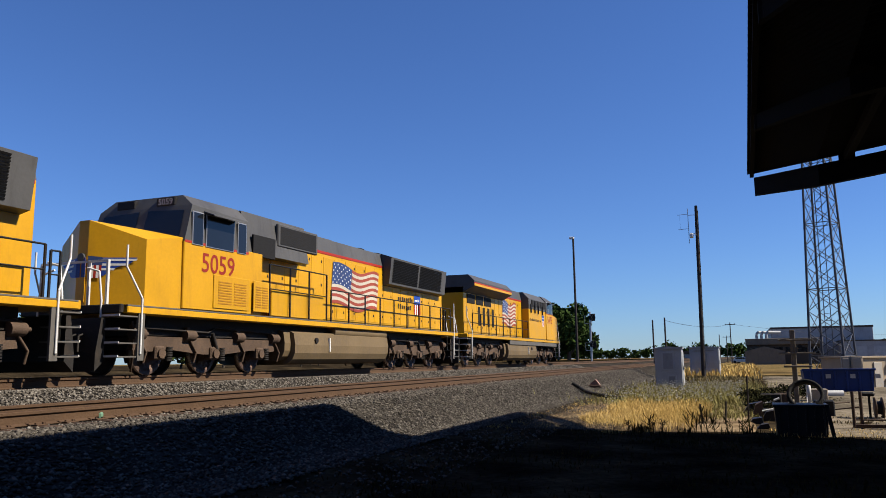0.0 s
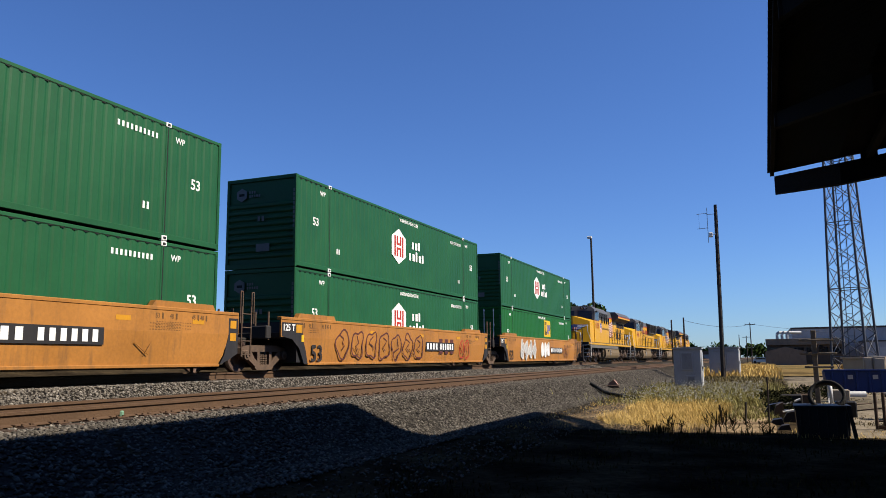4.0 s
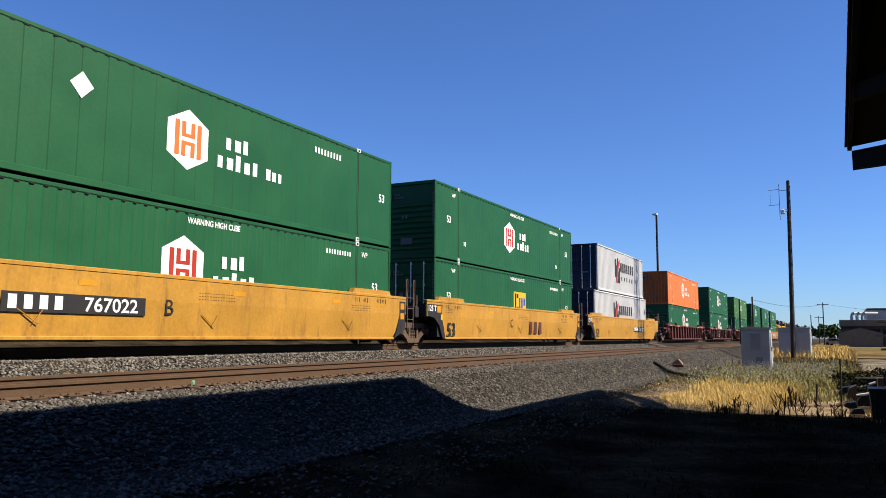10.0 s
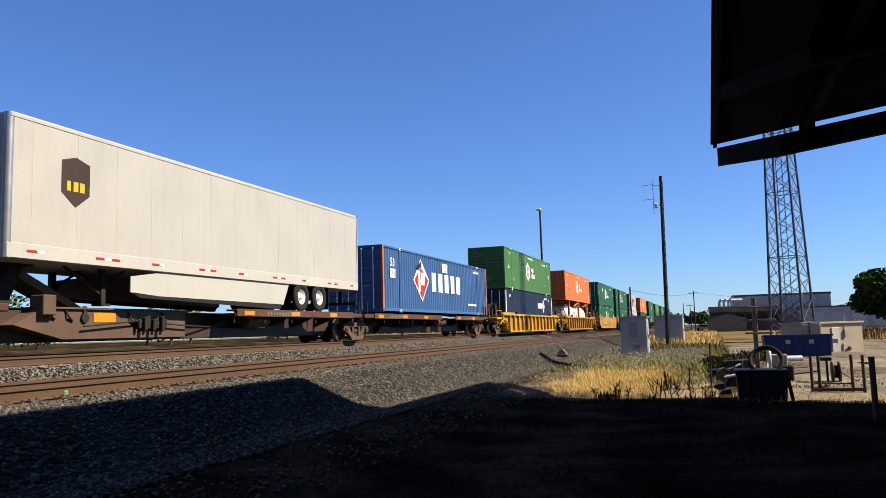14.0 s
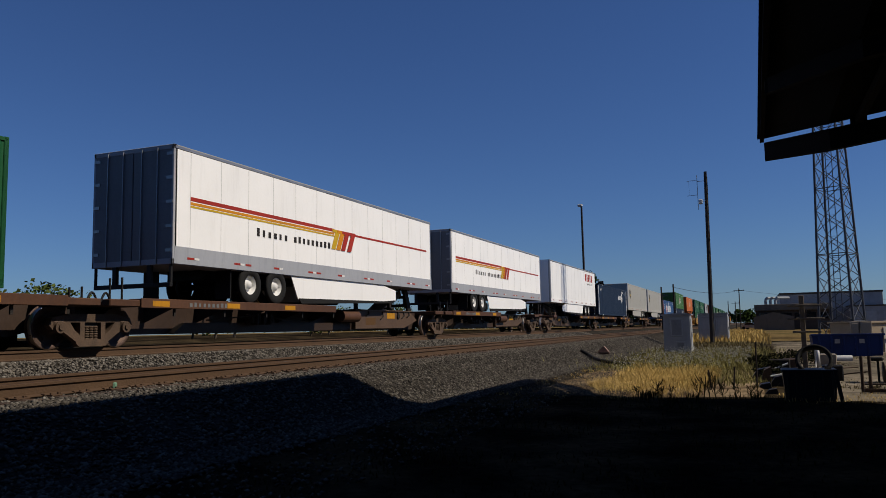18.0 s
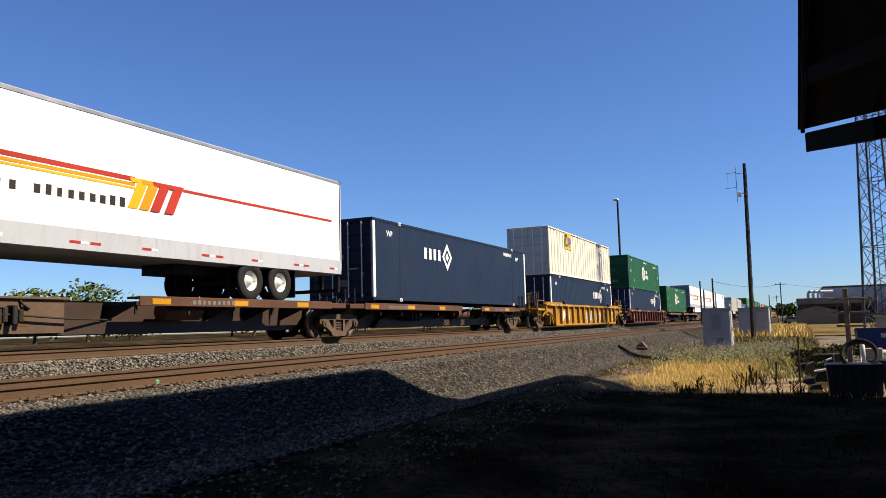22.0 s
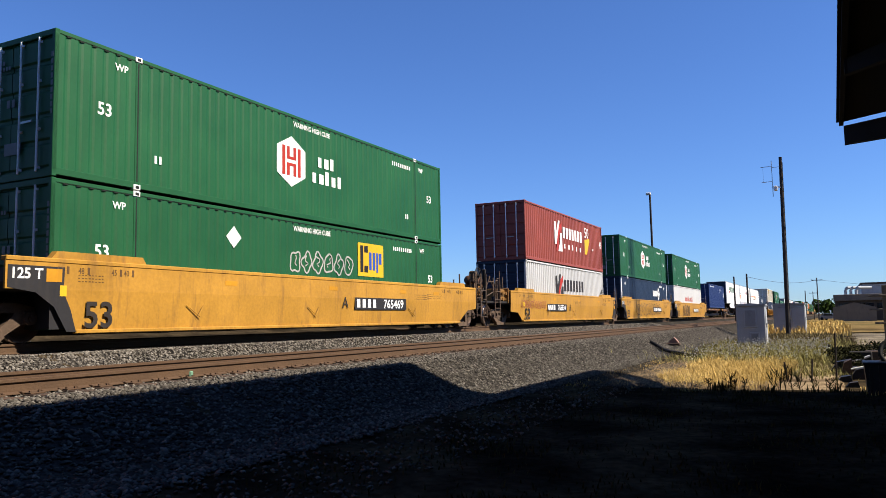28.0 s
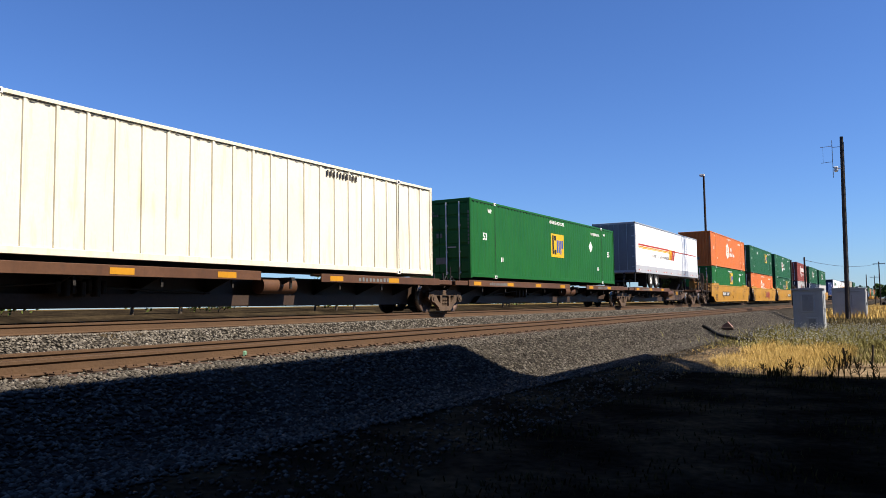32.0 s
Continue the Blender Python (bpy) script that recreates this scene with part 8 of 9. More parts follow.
    part("hood_side", Shape().box(-hw, hw, hood0, tail, 1.6, zy, 0.02), LOCO_YELLOW, r, "yellow long hood with access doors")
    part("hood_top", Shape().prism([(-hw - 0.01, zy), (hw + 0.01, zy), (hw - 0.12, H - 0.05), (-hw + 0.12, H - 0.05)], "y", hood0, tail - 0.02), LOCO_GREY, r)
    for g in (1, -1):
        x0, x1 = sorted((g * (hw + 0.001), g * (hw + 0.012)))
        part("red_line", Shape().box(x0, x1, hood0, tail - 0.05, zy - 0.09, zy), RED, r)
        y = hood0 + 0.3
        leaf = Shape().box(x0, x1, 0, 0.72, 1.75, 3.82, 0.004).mesh("hood_door", LOCO_YELLOW)
        x0, x1 = sorted((g * (hw + 0.012), g * (hw + 0.02)))
        catch = Shape().box(x0, x1, 0.62, 0.68, 0, 0.09).mesh("latch", BLACK)
        while y < tail - 1.0:
            d = part("hood_door", leaf, None, r, at=(0, y, 0))
            for z in (1.95, 2.8, 3.6):
                part("latch", catch, None, d, at=(0, 0, z))
            y += 0.79
    if wide:
        s = Shape().prism([(-1.60, 4.02), (-1.62, 4.30), (-1.30, H + 0.02), (1.30, H + 0.02), (1.62, 4.30), (1.60, 4.02), (1.02, 3.72), (-1.02, 3.72)], "y", 12.2, tail)
        part("radiator_wing", s, LOCO_GREY, r, "wide overhanging radiator wings")
        for g in (1, -1):
            x0, x1 = sorted((g * 1.602, g * 1.622))
            part("wing_stripe", Shape().box(x0, x1, 12.25, tail - 0.05, 4.04, 4.16), LOCO_YELLOW, r)
            part("wing_line", Shape().box(x0, x1, 12.25, tail - 0.05, 4.16, 4.22), RED, r)
            x0, x1 = sorted((g * 1.0, g * 1.06))
            for y in (14.5, 15.9, 17.3):
                part("radiator_screen", Shape().box(x0, x1, y, y + 1.2, 3.2, 3.7, 0.02), GRILLE, r)
            s = Shape()
            for k in range(5):
                x0, x1 = sorted((g * 1.5, g * 1.53))
                s.box(x0, x1, 3.8 + k * 0.75, 4.35 + k * 0.75, 3.68, 4.1)
            part("vent_grille", s, GRILLE, r, "dark air intake grilles")
            s = Shape()
            for y in (4.6, 5.7, 6.6, 7.6):
                x0, x1 = sorted((g * 1.53, g * 1.6))
                s.box(x0, x1, y, y + 0.10, 3.25, 3.8)
            part("vent_strap", s, BLACK, r)
            x0, x1 = sorted((g * 1.50, g * 1.515))
            part("battery_box", Shape().box(x0, x1, 2.2, 2.75, 2.0, 2.5), LOCO_FRAME, r)
            x0, x1 = sorted((g * (hw + 0.015), g * (hw + 0.03)))
            s = Shape()
            for y in (14.0, 14.8, 15.6, 16.4):
                s.box(x0, x1, y, y + 0.36, 2.1, 3.1)
            part("door_vent", s, GRILLE, r)
        tk0, tk1, sp, y1, y2 = 5.9, 13.1, (-2.0, 0, 2.0), 3.0, 16.2
    else:
        for g in (1, -1):
            s = Shape().prism([(g * 0.95, 3.22), (g * 1.30, 3.30), (g * 1.42, 4.36), (g * 0.95, 4.52)], "y", 13.5, 19.55)
            rad = part("radiator", s, LOCO_GREY, r, "dark flared radiator section")
            for y in (13.7, 16.4):
                s = Shape()
                for k in range(14):
                    t0, t1 = 0.08 + k * 0.062, 0.08 + k * 0.062 + 0.045
                    s.add([(g * (1.31 + 0.12 * t0), y, 3.30 + 1.06 * t0), (g * (1.31 + 0.12 * t0), y + 2.55, 3.30 + 1.06 * t0), (g * (1.335 + 0.12 * t1), y + 2.55, 3.30 + 1.06 * t1), (g * (1.335 + 0.12 * t1), y, 3.30 + 1.06 * t1)], [(0, 1, 2, 3)])
                part("radiator_louvre", s, GRILLE, rad, "black radiator louvres")
            x0, x1 = sorted((g * 1.45, g * 1.49))
            part("blower_grille", Shape().box(x0 - 0.02, x1, 4.15, 5.25, 3.28, 3.88), GRILLE, r, "dark louvred intake")
            x0, x1 = sorted((g * 1.30, g * 1.42))
            part("dynamic_brake", Shape().box(x0, x1, 5.5, 7.8, 3.72, 4.42, 0.03), LOCO_GREY, r)
            x0, x1 = sorted((g * 1.42, g * 1.43))
            part("dynamic_grille", Shape().box(x0, x1, 5.62, 7.68, 3.80, 4.34), GRILLE, r)
            # louvred doors under the cab and beside the walkway
            for y, w, nl in ((2.35, 1.55, 9), (4.1, 0.75, 9)):
                x0, x1 = sorted((g * 1.55, g * 1.575))
                d = part("louvre_door", Shape().box(x0, x1, y, y + w, 1.68, 2.55, 0.012), LOCO_YELLOW, r)
                s = Shape()
                x0, x1 = sorted((g * 1.576, g * 1.584))
                for k in range(nl):
                    for q in ((0.12, 0.48), (0.55, 0.9)):
                        s.box(x0, x1, y + w * q[0], y + w * q[1], 1.80 + k * 0.07, 1.83 + k * 0.07)
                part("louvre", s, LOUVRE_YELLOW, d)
            x0, x1 = sorted((g * 1.30, g * 1.42))
            part("battery_box", Shape().box(x0, x1, 5.2, 8.2, 1.62, 2.42, 0.02), LOCO_YELLOW, r)
        tk0, tk1, sp, y1, y2 = 6.05, 13.3, (-2.05, 0, 2.05), 2.95, 16.75
    for i in range(5 if not wide else 3):
        s = Shape().cyl((0, tail - 1.2 - i * 1.5, H - 0.06), (0, tail - 1.2 - i * 1.5, H + 0.10), 0.55, 18)
        part("roof_fan", s, GRILLE, r)
    s = Shape()
    for k in range(5):
        s.cyl((0.3 - 0.15 * k, cab1 + 0.9, H + 0.07), (0.3 - 0.15 * k, cab1 + 0.6 - 0.04 * k, H + 0.08), 0.03, 8, 0.055)
    s.box(-0.4, 0.4, cab1 + 0.85, cab1 + 1.0, H - 0.04, H + 0.05)
    part("air_horn", s, LOCO_GREY, r)
    s = Shape().box(-0.4, 0.4, 9.5, 10.6, H - 0.06, H + 0.14, 0.04).cyl((0.4, cab1 - 0.4, H), (0.4, cab1 - 0.4, H + 0.16), 0.14, 10)
    part("exhaust_stack", s, LOCO_GREY, r)
    # tank, trucks, rails
    half = [(1.0, 0.20), (1.25, 0.25), (1.40, 0.36), (1.49, 0.55), (1.50, 0.8), (1.44, 1.15), (1.30, 1.22)]
    tank = Shape().prism(half + [(-a, c) for a, c in half[::-1]], "y", tk0 + 0.35, tk1 - 0.35)
    tank.prism([(a * 0.9, 0.12 + c * 0.92) for a, c in half] + [(-a * 0.9, 0.12 + c * 0.92) for a, c in half[::-1]], "y", tk0, tk1)
    tank = part("fuel_tank", tank, TANK_DUST, r, "dusty brown-grey fuel tank")
    for g in (1, -1):
        x0, x1 = sorted((g * 1.47, g * 1.53))
        part("filler_cap", Shape().cyl((x0, tk0 + 1.6, 0.95), (x1, tk0 + 1.6, 0.95), 0.09, 10), STEEL_DARK, tank)
        part("sight_glass", Shape().box(x0, x1, tk0 + 2.4, tk0 + 2.46, 0.6, 1.05), RAIL_STRIPE, tank)
    if not wide:
        for g in (1, -1):
            part("air_reservoir", Shape().cyl((g * 1.25, 9.0, 1.28), (g * 1.25, 13.0, 1.28), 0.19, 14), TANK_DUST, r)
    loco_truck(r, y1, sp)
    loco_truck(r, y2, sp)
    s = Shape().box(-1.1, 1.1, 0.5, tail - 0.3, 0.95, 1.40)
    part("underframe", s, STEEL_DARK, r)
    if wide:
        for g in (1, -1):
            x0, x1 = sorted((g * 1.38, g * 1.50))
            part("frame_beam", Shape().box(x0, x1, 0.35, 12.4, 1.14, 1.40, 0.02), LOCO_FRAME, r, "dusty grey frame beam")
    for g in (1, -1):
        if wide:
            railing(r, g * 1.46, hood0 + 0.2, tail - 0.1, 1.6, 9, BLACK)
        else:
            railing(r, g * 1.48, 5.0, 8.3, 1.62, 4, BLACK, 1.5)
            railing(r, g * 1.48, 8.6, tail - 0.1, 1.6, 10, BLACK)
    end_steps(r, -0.75, -1, True)
    end_steps(r, tail + 0.85, 1, True)
    railing(r, 0.9, tail + 0.55, tail + 0.8, 1.6, 2, BLACK)
    s = Shape()
    for x in (-1.0, -0.45, 0.45, 1.0):
        s.box(x - 0.03, x + 0.03, -0.68, -0.62, 1.6, 2.62)
    s.box(-1.0, 1.0, -0.67, -0.63, 2.58, 2.63)
    part("front_railing", s, RAIL_STRIPE if not wide else BLACK, r)
    # marks
    sx = side
    x = sx * 1.558

    def words(txt, y, z, h, mat, xx):
        o = letter(txt, r, xx, y, z, h, mat, 1.0, "cab_number", 0.01)
        if sx < 0:
            o.rotation_euler = (0, 0, math.pi)
    words(digits, cab0 + 1.35 if not wide else 2.6, 2.82 if not wide else 2.98, 0.50, NUMBER_RED, x)
    hx = sx * (hw + 0.024)
    if slogan == "flag":
        if wide:
            flag(r, sx, hx, 9.5, 12.3, 2.35, 3.75)
            shield(r, sx, sx * 1.503, 4.35, 2.45, 0.58, 0.75)
            s = bars(Shape(), sx * 1.503 if sx > 0 else sx * 1.503 - 0.004, 4.95, 2.74, 0.16, 14, 0.215, random.Random(4), 0.35)
            part("slogan_lettering", s, STENCIL, r)
        else:
            flag(r, sx, hx, 9.4, 13.0, 2.25, 3.7)
            shield(r, sx, hx, 16.9, 2.2, 0.7, 0.85)
            s = bars(Shape(), hx if sx > 0 else hx - 0.004, 14.9, 2.75, 0.2, 8, 0.2, random.Random(4), 0.35)
            bars(s, hx if sx > 0 else hx - 0.004, 14.9, 2.42, 0.2, 7, 0.2, random.Random(5), 0.35)
            part("slogan_lettering", s, STENCIL, r)
    else:
        name_bars(r, NUMBER_RED, hx if sx > 0 else hx - 0.004, 8.9, 3.12, 0.46, 5, 0.48, random.Random(9), 0.25, True)
        name_bars(r, NUMBER_RED, hx if sx > 0 else hx - 0.004, 11.7, 3.12, 0.46, 7, 0.43, random.Random(10), 0.25, True)
    return r

# ---- consist: offsets of each vehicle along the track at the start ----
ride(locomotive("wide", "5475", "leading yellow and grey diesel locomotive with flag", -1), 0)
lead = MOVING.pop()[0]
ride(lead, 55.9)
ride(locomotive("narrow", "5059", "yellow and grey diesel locomotive with a waving flag"), 13.95)
ride(locomotive("narrow", "4496", "yellow and grey diesel locomotive with red name bars", 1, "name"), -8.62)
ride(locomotive("wide", "8189", "yellow diesel locomotive with overhanging radiator wings"), -30.7)

hubm = STD + HIGH + [hub()]
W = {}


def stack(y, low, high):
    ride(low, y, Z_WELL)
    ride(high, y + (CL - CL) / 2, Z_TOP)


def green_box(end="front", colour=GREEN, marks=None, label="dark green corrugated container with white hexagon mark"):
    return container(label, colour, None, CL, "fine", end, True, hubm if marks is None else marks, "freight containers of the train")


def emp_box(end="door", y=11.2, z0=1.46, z1=2.5, colour=GREEN_B, extra=()):
    return container("bright green corrugated container with yellow square mark", colour, None, CL, "fine", end, True, STD + HIGH + [square_mark(y, z0, z1), *extra], "freight containers of the train")


def orange_box(end="upright"):
    return container("orange corrugated container with white hexagon mark", ORANGE, DOOR_BROWN if end == "door" else None, CL, "fine", end, True, [m for i, m in enumerate(STD) if i != 1] + [write("53", -0.85, 0.72, 0.28)] + HIGH + [hub(True, ORANGE)], "freight containers of the train")


def navy_box(end="door", y=10.4):
    return container("navy blue container with white corner strips", NAVY, None, CL, "fine", end, True, [write("WP", 1.2, 2.4, 0.2), write("WP", -1.3, 2.4, 0.2), small_bars(-3.2, 2.45, 0.16, 10, 0.13), diamond_word(y), end_marks(DIM)], "freight containers of the train", True)


def sea_box(label, colour, end_colour, length, marks, style="iso"):
    return container(label, colour, end_colour, length, style, "door", False, marks, "freight containers of the train")


def horizon(dark, swoosh, y=4.4):
    def draw(r, L):
        s = Shape()
        poly_plate(s, X, [(y, 2.3), (y + 0.22, 2.3), (y + 0.30, 1.75), (y + 0.65, 2.4), (y + 0.9, 2.4), (y + 0.3, 1.1), (y, 1.1)])
        poly_plate(s, X, [(y + 0.55, 0.75), (y + 1.25, 0.75), (y + 1.25, 1.75), (y + 0.95, 1.75), (y + 0.85, 1.2)])
        part("swept_mark", s, dark, r)
        part("swept_mark", poly_plate(Shape(), X + 0.005, [(y + 0.2, 0.75), (y + 0.5, 0.75), (y + 0.75, 1.6), (y + 1.2, 2.05), (y + 1.2, 2.35), (y + 0.75, 2.1), (y + 0.45, 1.5)]), swoosh, r)
        name_bars(r, dark, X, y + 1.42, 1.52, 0.62, 7, 0.53, random.Random(2), 0.2, True)
        name_bars(r, dark, X, y + 1.6, 0.95, 0.36, 5, 0.72, random.Random(3), 0.7)
    return draw


# first articulated set, weathered orange
G1 = "articulated well cars"
o1 = -52.45
stack(o1, emp_box("door", 9.4), green_box())
stack(-72.2, green_box(), green_box())
stack(-91.9, green_box(), green_box())
GRAF_WHITE, GRAF_GREY, GRAF_CREAM = paint("spray_white", (0.72, 0.72, 0.70)), paint("spray_grey", (0.38, 0.37, 0.35)), paint("spray_cream", (0.52, 0.47, 0.34))


def tag(y0, y1, z0, z1, n, mat, seed, w=0.06, fill=None, x=1.5325):
    return lambda r: scrawl(r, x, y0, y1, z0, z1, n, mat, seed, w, fill)


def name_mark(y0, n, mat, w=0.62, h=0.62, z=0.55):
    return lambda r: name_bars(r, mat, 1.5325, y0, z, h, n, w, random.Random(3), 0.25, True)


for (y, re, fe), deco in zip(((o1, False, True), (-72.2, False, False), (-91.9, True, False)), (
        [tag(2.6, 5.9, 0.28, 1.42, 4, GRAF_WHITE, 3, 0.05, GRAF_GREY), tag(6.9, 9.0, 0.4, 1.35, 3, GRAF_WHITE, 4, 0.05, GRAF_WHITE), tag(12.6, 14.0, 0.4, 1.2, 2, CAR_BROWN, 5)],
        [tag(2.0, 9.0, 0.3, 1.3, 7, CAR_BROWN, 6), name_mark(10.6, 3, CAR_BROWN), tag(12.9, 14.2, 0.3, 1.2, 2, RED, 7)], [tag(3, 7, 0.4, 1.3, 5, STENCIL, 8, 0.04)])):
    ride(smooth_well("weathered orange well car with plain sides and graffiti", CAR_ORANGE, re, fe, G1, deco), y)
# brown single wells
BUBBLE_R = ([(0.05, 0.05), (0.0, 0.5), (0.06, 0.93), (0.5, 1.0), (0.86, 0.86), (0.88, 0.6), (0.72, 0.45), (0.93, 0.25), (0.97, 0.03), (0.74, -0.03), (0.6, 0.15), (0.5, 0.33), (0.42, 0.1), (0.28, -0.02)], [(0.40, 0.62), (0.42, 0.8), (0.58, 0.78), (0.57, 0.64)])
BUBBLE_A = ([(0.0, 0.02), (0.08, 0.4), (0.22, 0.85), (0.5, 1.0), (0.75, 0.9), (0.9, 0.45), (1.0, 0.06), (0.86, -0.05), (0.68, 0.12), (0.6, 0.28), (0.44, 0.28), (0.36, 0.06), (0.16, -0.05)], [(0.43, 0.5), (0.50, 0.72), (0.60, 0.5)])
HEART = [(0.0, -0.5), (-0.5, 0.15), (-0.3, 0.5), (0.0, 0.25), (0.3, 0.5), (0.5, 0.15)]


def rounded(pts):
    """A closed smooth line through the points."""
    out, n = [], len(pts)
    for i in range(n):
        p = [Vector(pts[(i + k) % n]) for k in (-1, 0, 1, 2)]
        for j in range(4):
            t = j / 4
            out.append(0.5 * (2 * p[1] + (p[2] - p[0]) * t + (2 * p[0] - 5 * p[1] + 4 * p[2] - p[3]) * t * t + (3 * p[1] - p[0] - 3 * p[2] + p[3]) * t ** 3))
    return out + out[:1]


def bubble_letters(r):
    for loops, y0, w in ((BUBBLE_R, 11.30, 0.72), (BUBBLE_A, 12.20, 0.66)):
        s = Shape()
        for loop in loops:
            ribbon(s, 1.418, [(y0 + p.x * w, 0.24 + p.y * 0.86) for p in rounded(loop)], 0.055)
        part("graffiti", s, GRAF_WHITE, r, "white sprayed outline letter")
    for y, z, q in ((11.20, 0.85, 0.10), (12.06, 0.82, 0.14), (12.0, 0.62, 0.11), (12.90, 0.80, 0.15), (12.94, 0.56, 0.12), (12.12, 0.60, 0.10)):
        part("graffiti_heart", ribbon(Shape(), 1.419, [(y + a * q, z + b * q) for a, b in HEART + HEART[:1]], 0.02), GRAF_WHITE, r)


brown_deco = ([tag(6.3, 10.2, 0.28, 1.15, 4, CAR_BROWN, 11, 0.05, GRAF_CREAM, 1.403), tag(10.4, 15.5, 0.28, 1.15, 6, GRAF_GREY, 12, 0.05, GRAF_CREAM, 1.403)],
              [tag(1.2, 2.0, 0.3, 1.15, 1, GRAF_WHITE, 14, 0.08, None, 1.415), bubble_letters, tag(13.15, 13.6, 0.22, 0.36, 3, GRAF_WHITE, 18, 0.02, None, 1.415), tag(4.0, 8.4, 0.28, 1.2, 4, GRAF_WHITE, 15, 0.09, None, 1.415)],
              [tag(9.0, 14.5, 0.3, 1.1, 5, GRAF_WHITE, 16, 0.08, None, 1.415)])
for deco, (y, low, high) in zip(brown_deco, ((-115.5, green_box("door"), green_box("front", GREEN_C)), (-138.9, green_box(), green_box()), (-162.5, green_box(), orange_box()))):
    stack(y, low, high)
    ride(ribbed_well("red-brown ribbed well car with graffiti", CAR_BROWN, 1.30, "single well cars", deco if y != -162.5 else ()), y)
# yellow set
lo = sea_box("white corrugated container with navy end", WHITE_BOX, NAVY, 13.72, [horizon(STENCIL, RED), write("45", -0.4, 1.9, 0.38, STENCIL)])
hi = sea_box("white corrugated container with navy end", WHITE_BOX, NAVY, 12.19, [horizon(STENCIL, RED, 4.2)])
ride(lo, -185.0, Z_WELL), ride(hi, -184.25, Z_TOP)
stack(-205.6, emp_box("door", 8.4, 1.08, 2.06, GREEN), green_box())
stack(-224.85, green_box("door"), container("dark green panelled container with white hexagon mark", GREEN, None, CL, "panel", "door", True, [write("53", 1.15, 1.55, 0.26), write("53", -0.6, 1.55, 0.26), small_bars(-4.2, 2.3, 0.17, 9, 0.15), rhomb(4.4, 2.0), hub(True, ORANGE), end_marks(WHITE)], "freight containers of the train"))
for y, re, fe in ((-186.2, False, True), (-205.6, False, False), (-224.85, True, False)):
    ride(smooth_well("yellow well car with plain plate sides", CAR_YELLOW, re, fe, G1, [name_mark(9.0, 3, CAR_BROWN, 0.62, 0.55, 0.42)] if y == -205.6 else (), {-186.2: 10.0, -205.6: 3.0, -224.85: 2.9}[y], "" if y == -205.6 else "767022", {-224.85: "B", -205.6: "C"}.get(y, ""), panel=y != -205.6), y)
# yellow ribbed cars


def tank_container(y):
    """Tank in an orange frame, 20 ft long."""
    r = root("tank_container", "white tank container in an orange steel frame", "container", "tank containers")
    L, TOP = 6.06, CH - 0.12
    prof = [(0.35, 0.0), (0.40, 0.5), (0.55, 0.85), (0.80, 1.08), (1.0, 1.13), (L - 1.0, 1.13), (L - 0.8, 1.08), (L - 0.55, 0.85), (L - 0.40, 0.5), (L - 0.35, 0.0)]
    part("tank", Shape().lathe(prof, (0, 0, 1.35), 36, "y"), TANK_WHITE, r, "white cylindrical tank")
    s = Shape()
    for q in (0.9, 2.4, 3.7, L - 0.9):
        s.lathe([(q, 1.134), (q, 1.142), (q + 0.06, 1.142), (q + 0.06, 1.134)], (0, 0, 1.35), 36, "y")
    part("tank_band", s, STEEL_DARK, r)
    for q in (0.0, L):
        s = Shape()
        w = 0.16
        y0 = q if q == 0 else L - w
        for g in (1, -1):
            s.box(min(g * 1.3, g * 1.12), max(g * 1.3, g * 1.12), y0, y0 + w, 0, TOP, 0.015)
        s.box(-1.25, 1.25, y0, y0 + w, 0, 0.15).box(-1.25, 1.25, y0, y0 + w, TOP - 0.15, TOP)
        part("end_frame", s, ORANGE, r, "orange end frame")
        s = Shape()
        way = 1 if q == 0 else -1
        for g in (1, -1):
            s.tube([(g * 1.2, y0 + 0.08, TOP - 0.1), (g * 1.0, y0 + 0.08 + way * 1.7, TOP - 0.42)], 0.06)
            s.tube([(g * 1.2, y0 + 0.08, TOP - 0.75), (g * 1.1, y0 + 0.08 + way * 0.6, TOP - 0.2)], 0.05)
            s.tube([(g * 1.2, y0 + 0.08, 0.6), (g * 0.4, y0 + 0.08 + way * 0.3, TOP - 0.2)], 0.045)
        part("frame_strut", s, ORANGE, r)
    name_bars(r, ORANGE, 1.143, 2.6, 1.52, 0.2, 6, 0.3, random.Random(3), 0.45)
    s = Shape().box(-0.3, 0.3, L / 2 - 0.6, L / 2 + 0.6, 2.46, 2.55)
    part("walkway", s, ALU, r)
    return ride(r, y, Z_WELL)


tank_container(-246.75), tank_container(-240.68)
ride(orange_box(), -248.7, Z_TOP - 0.12)
ride(ribbed_well("rusty orange ribbed well car with scrawled graffiti", TANK_CAR_YELLOW, 1.34, "single well cars", [tag(8.9, 10.3, 0.3, 1.1, 2, STENCIL, 21, 0.035, None, 1.415), tag(11.0, 12.8, 0.3, 1.1, 3, STENCIL, 22, 0.035, None, 1.415)]), -248.7)
stack(-272.05, navy_box(), green_box("front", GREEN_C))
ride(ribbed_well("yellow ribbed well car", CAR_RIB_YELLOW, 1.30, "single well cars", [lambda r: name_bars(r, RUSTY_ORANGE, 1.403, 10.3, 0.4, 0.55, 3, 0.42, random.Random(3), 0.3, True), lambda r: letter("53", r, 1.406, 5.1, 0.66, 0.40, NUMBER_RED, 1.0, bold=0.02)]), -272.05)
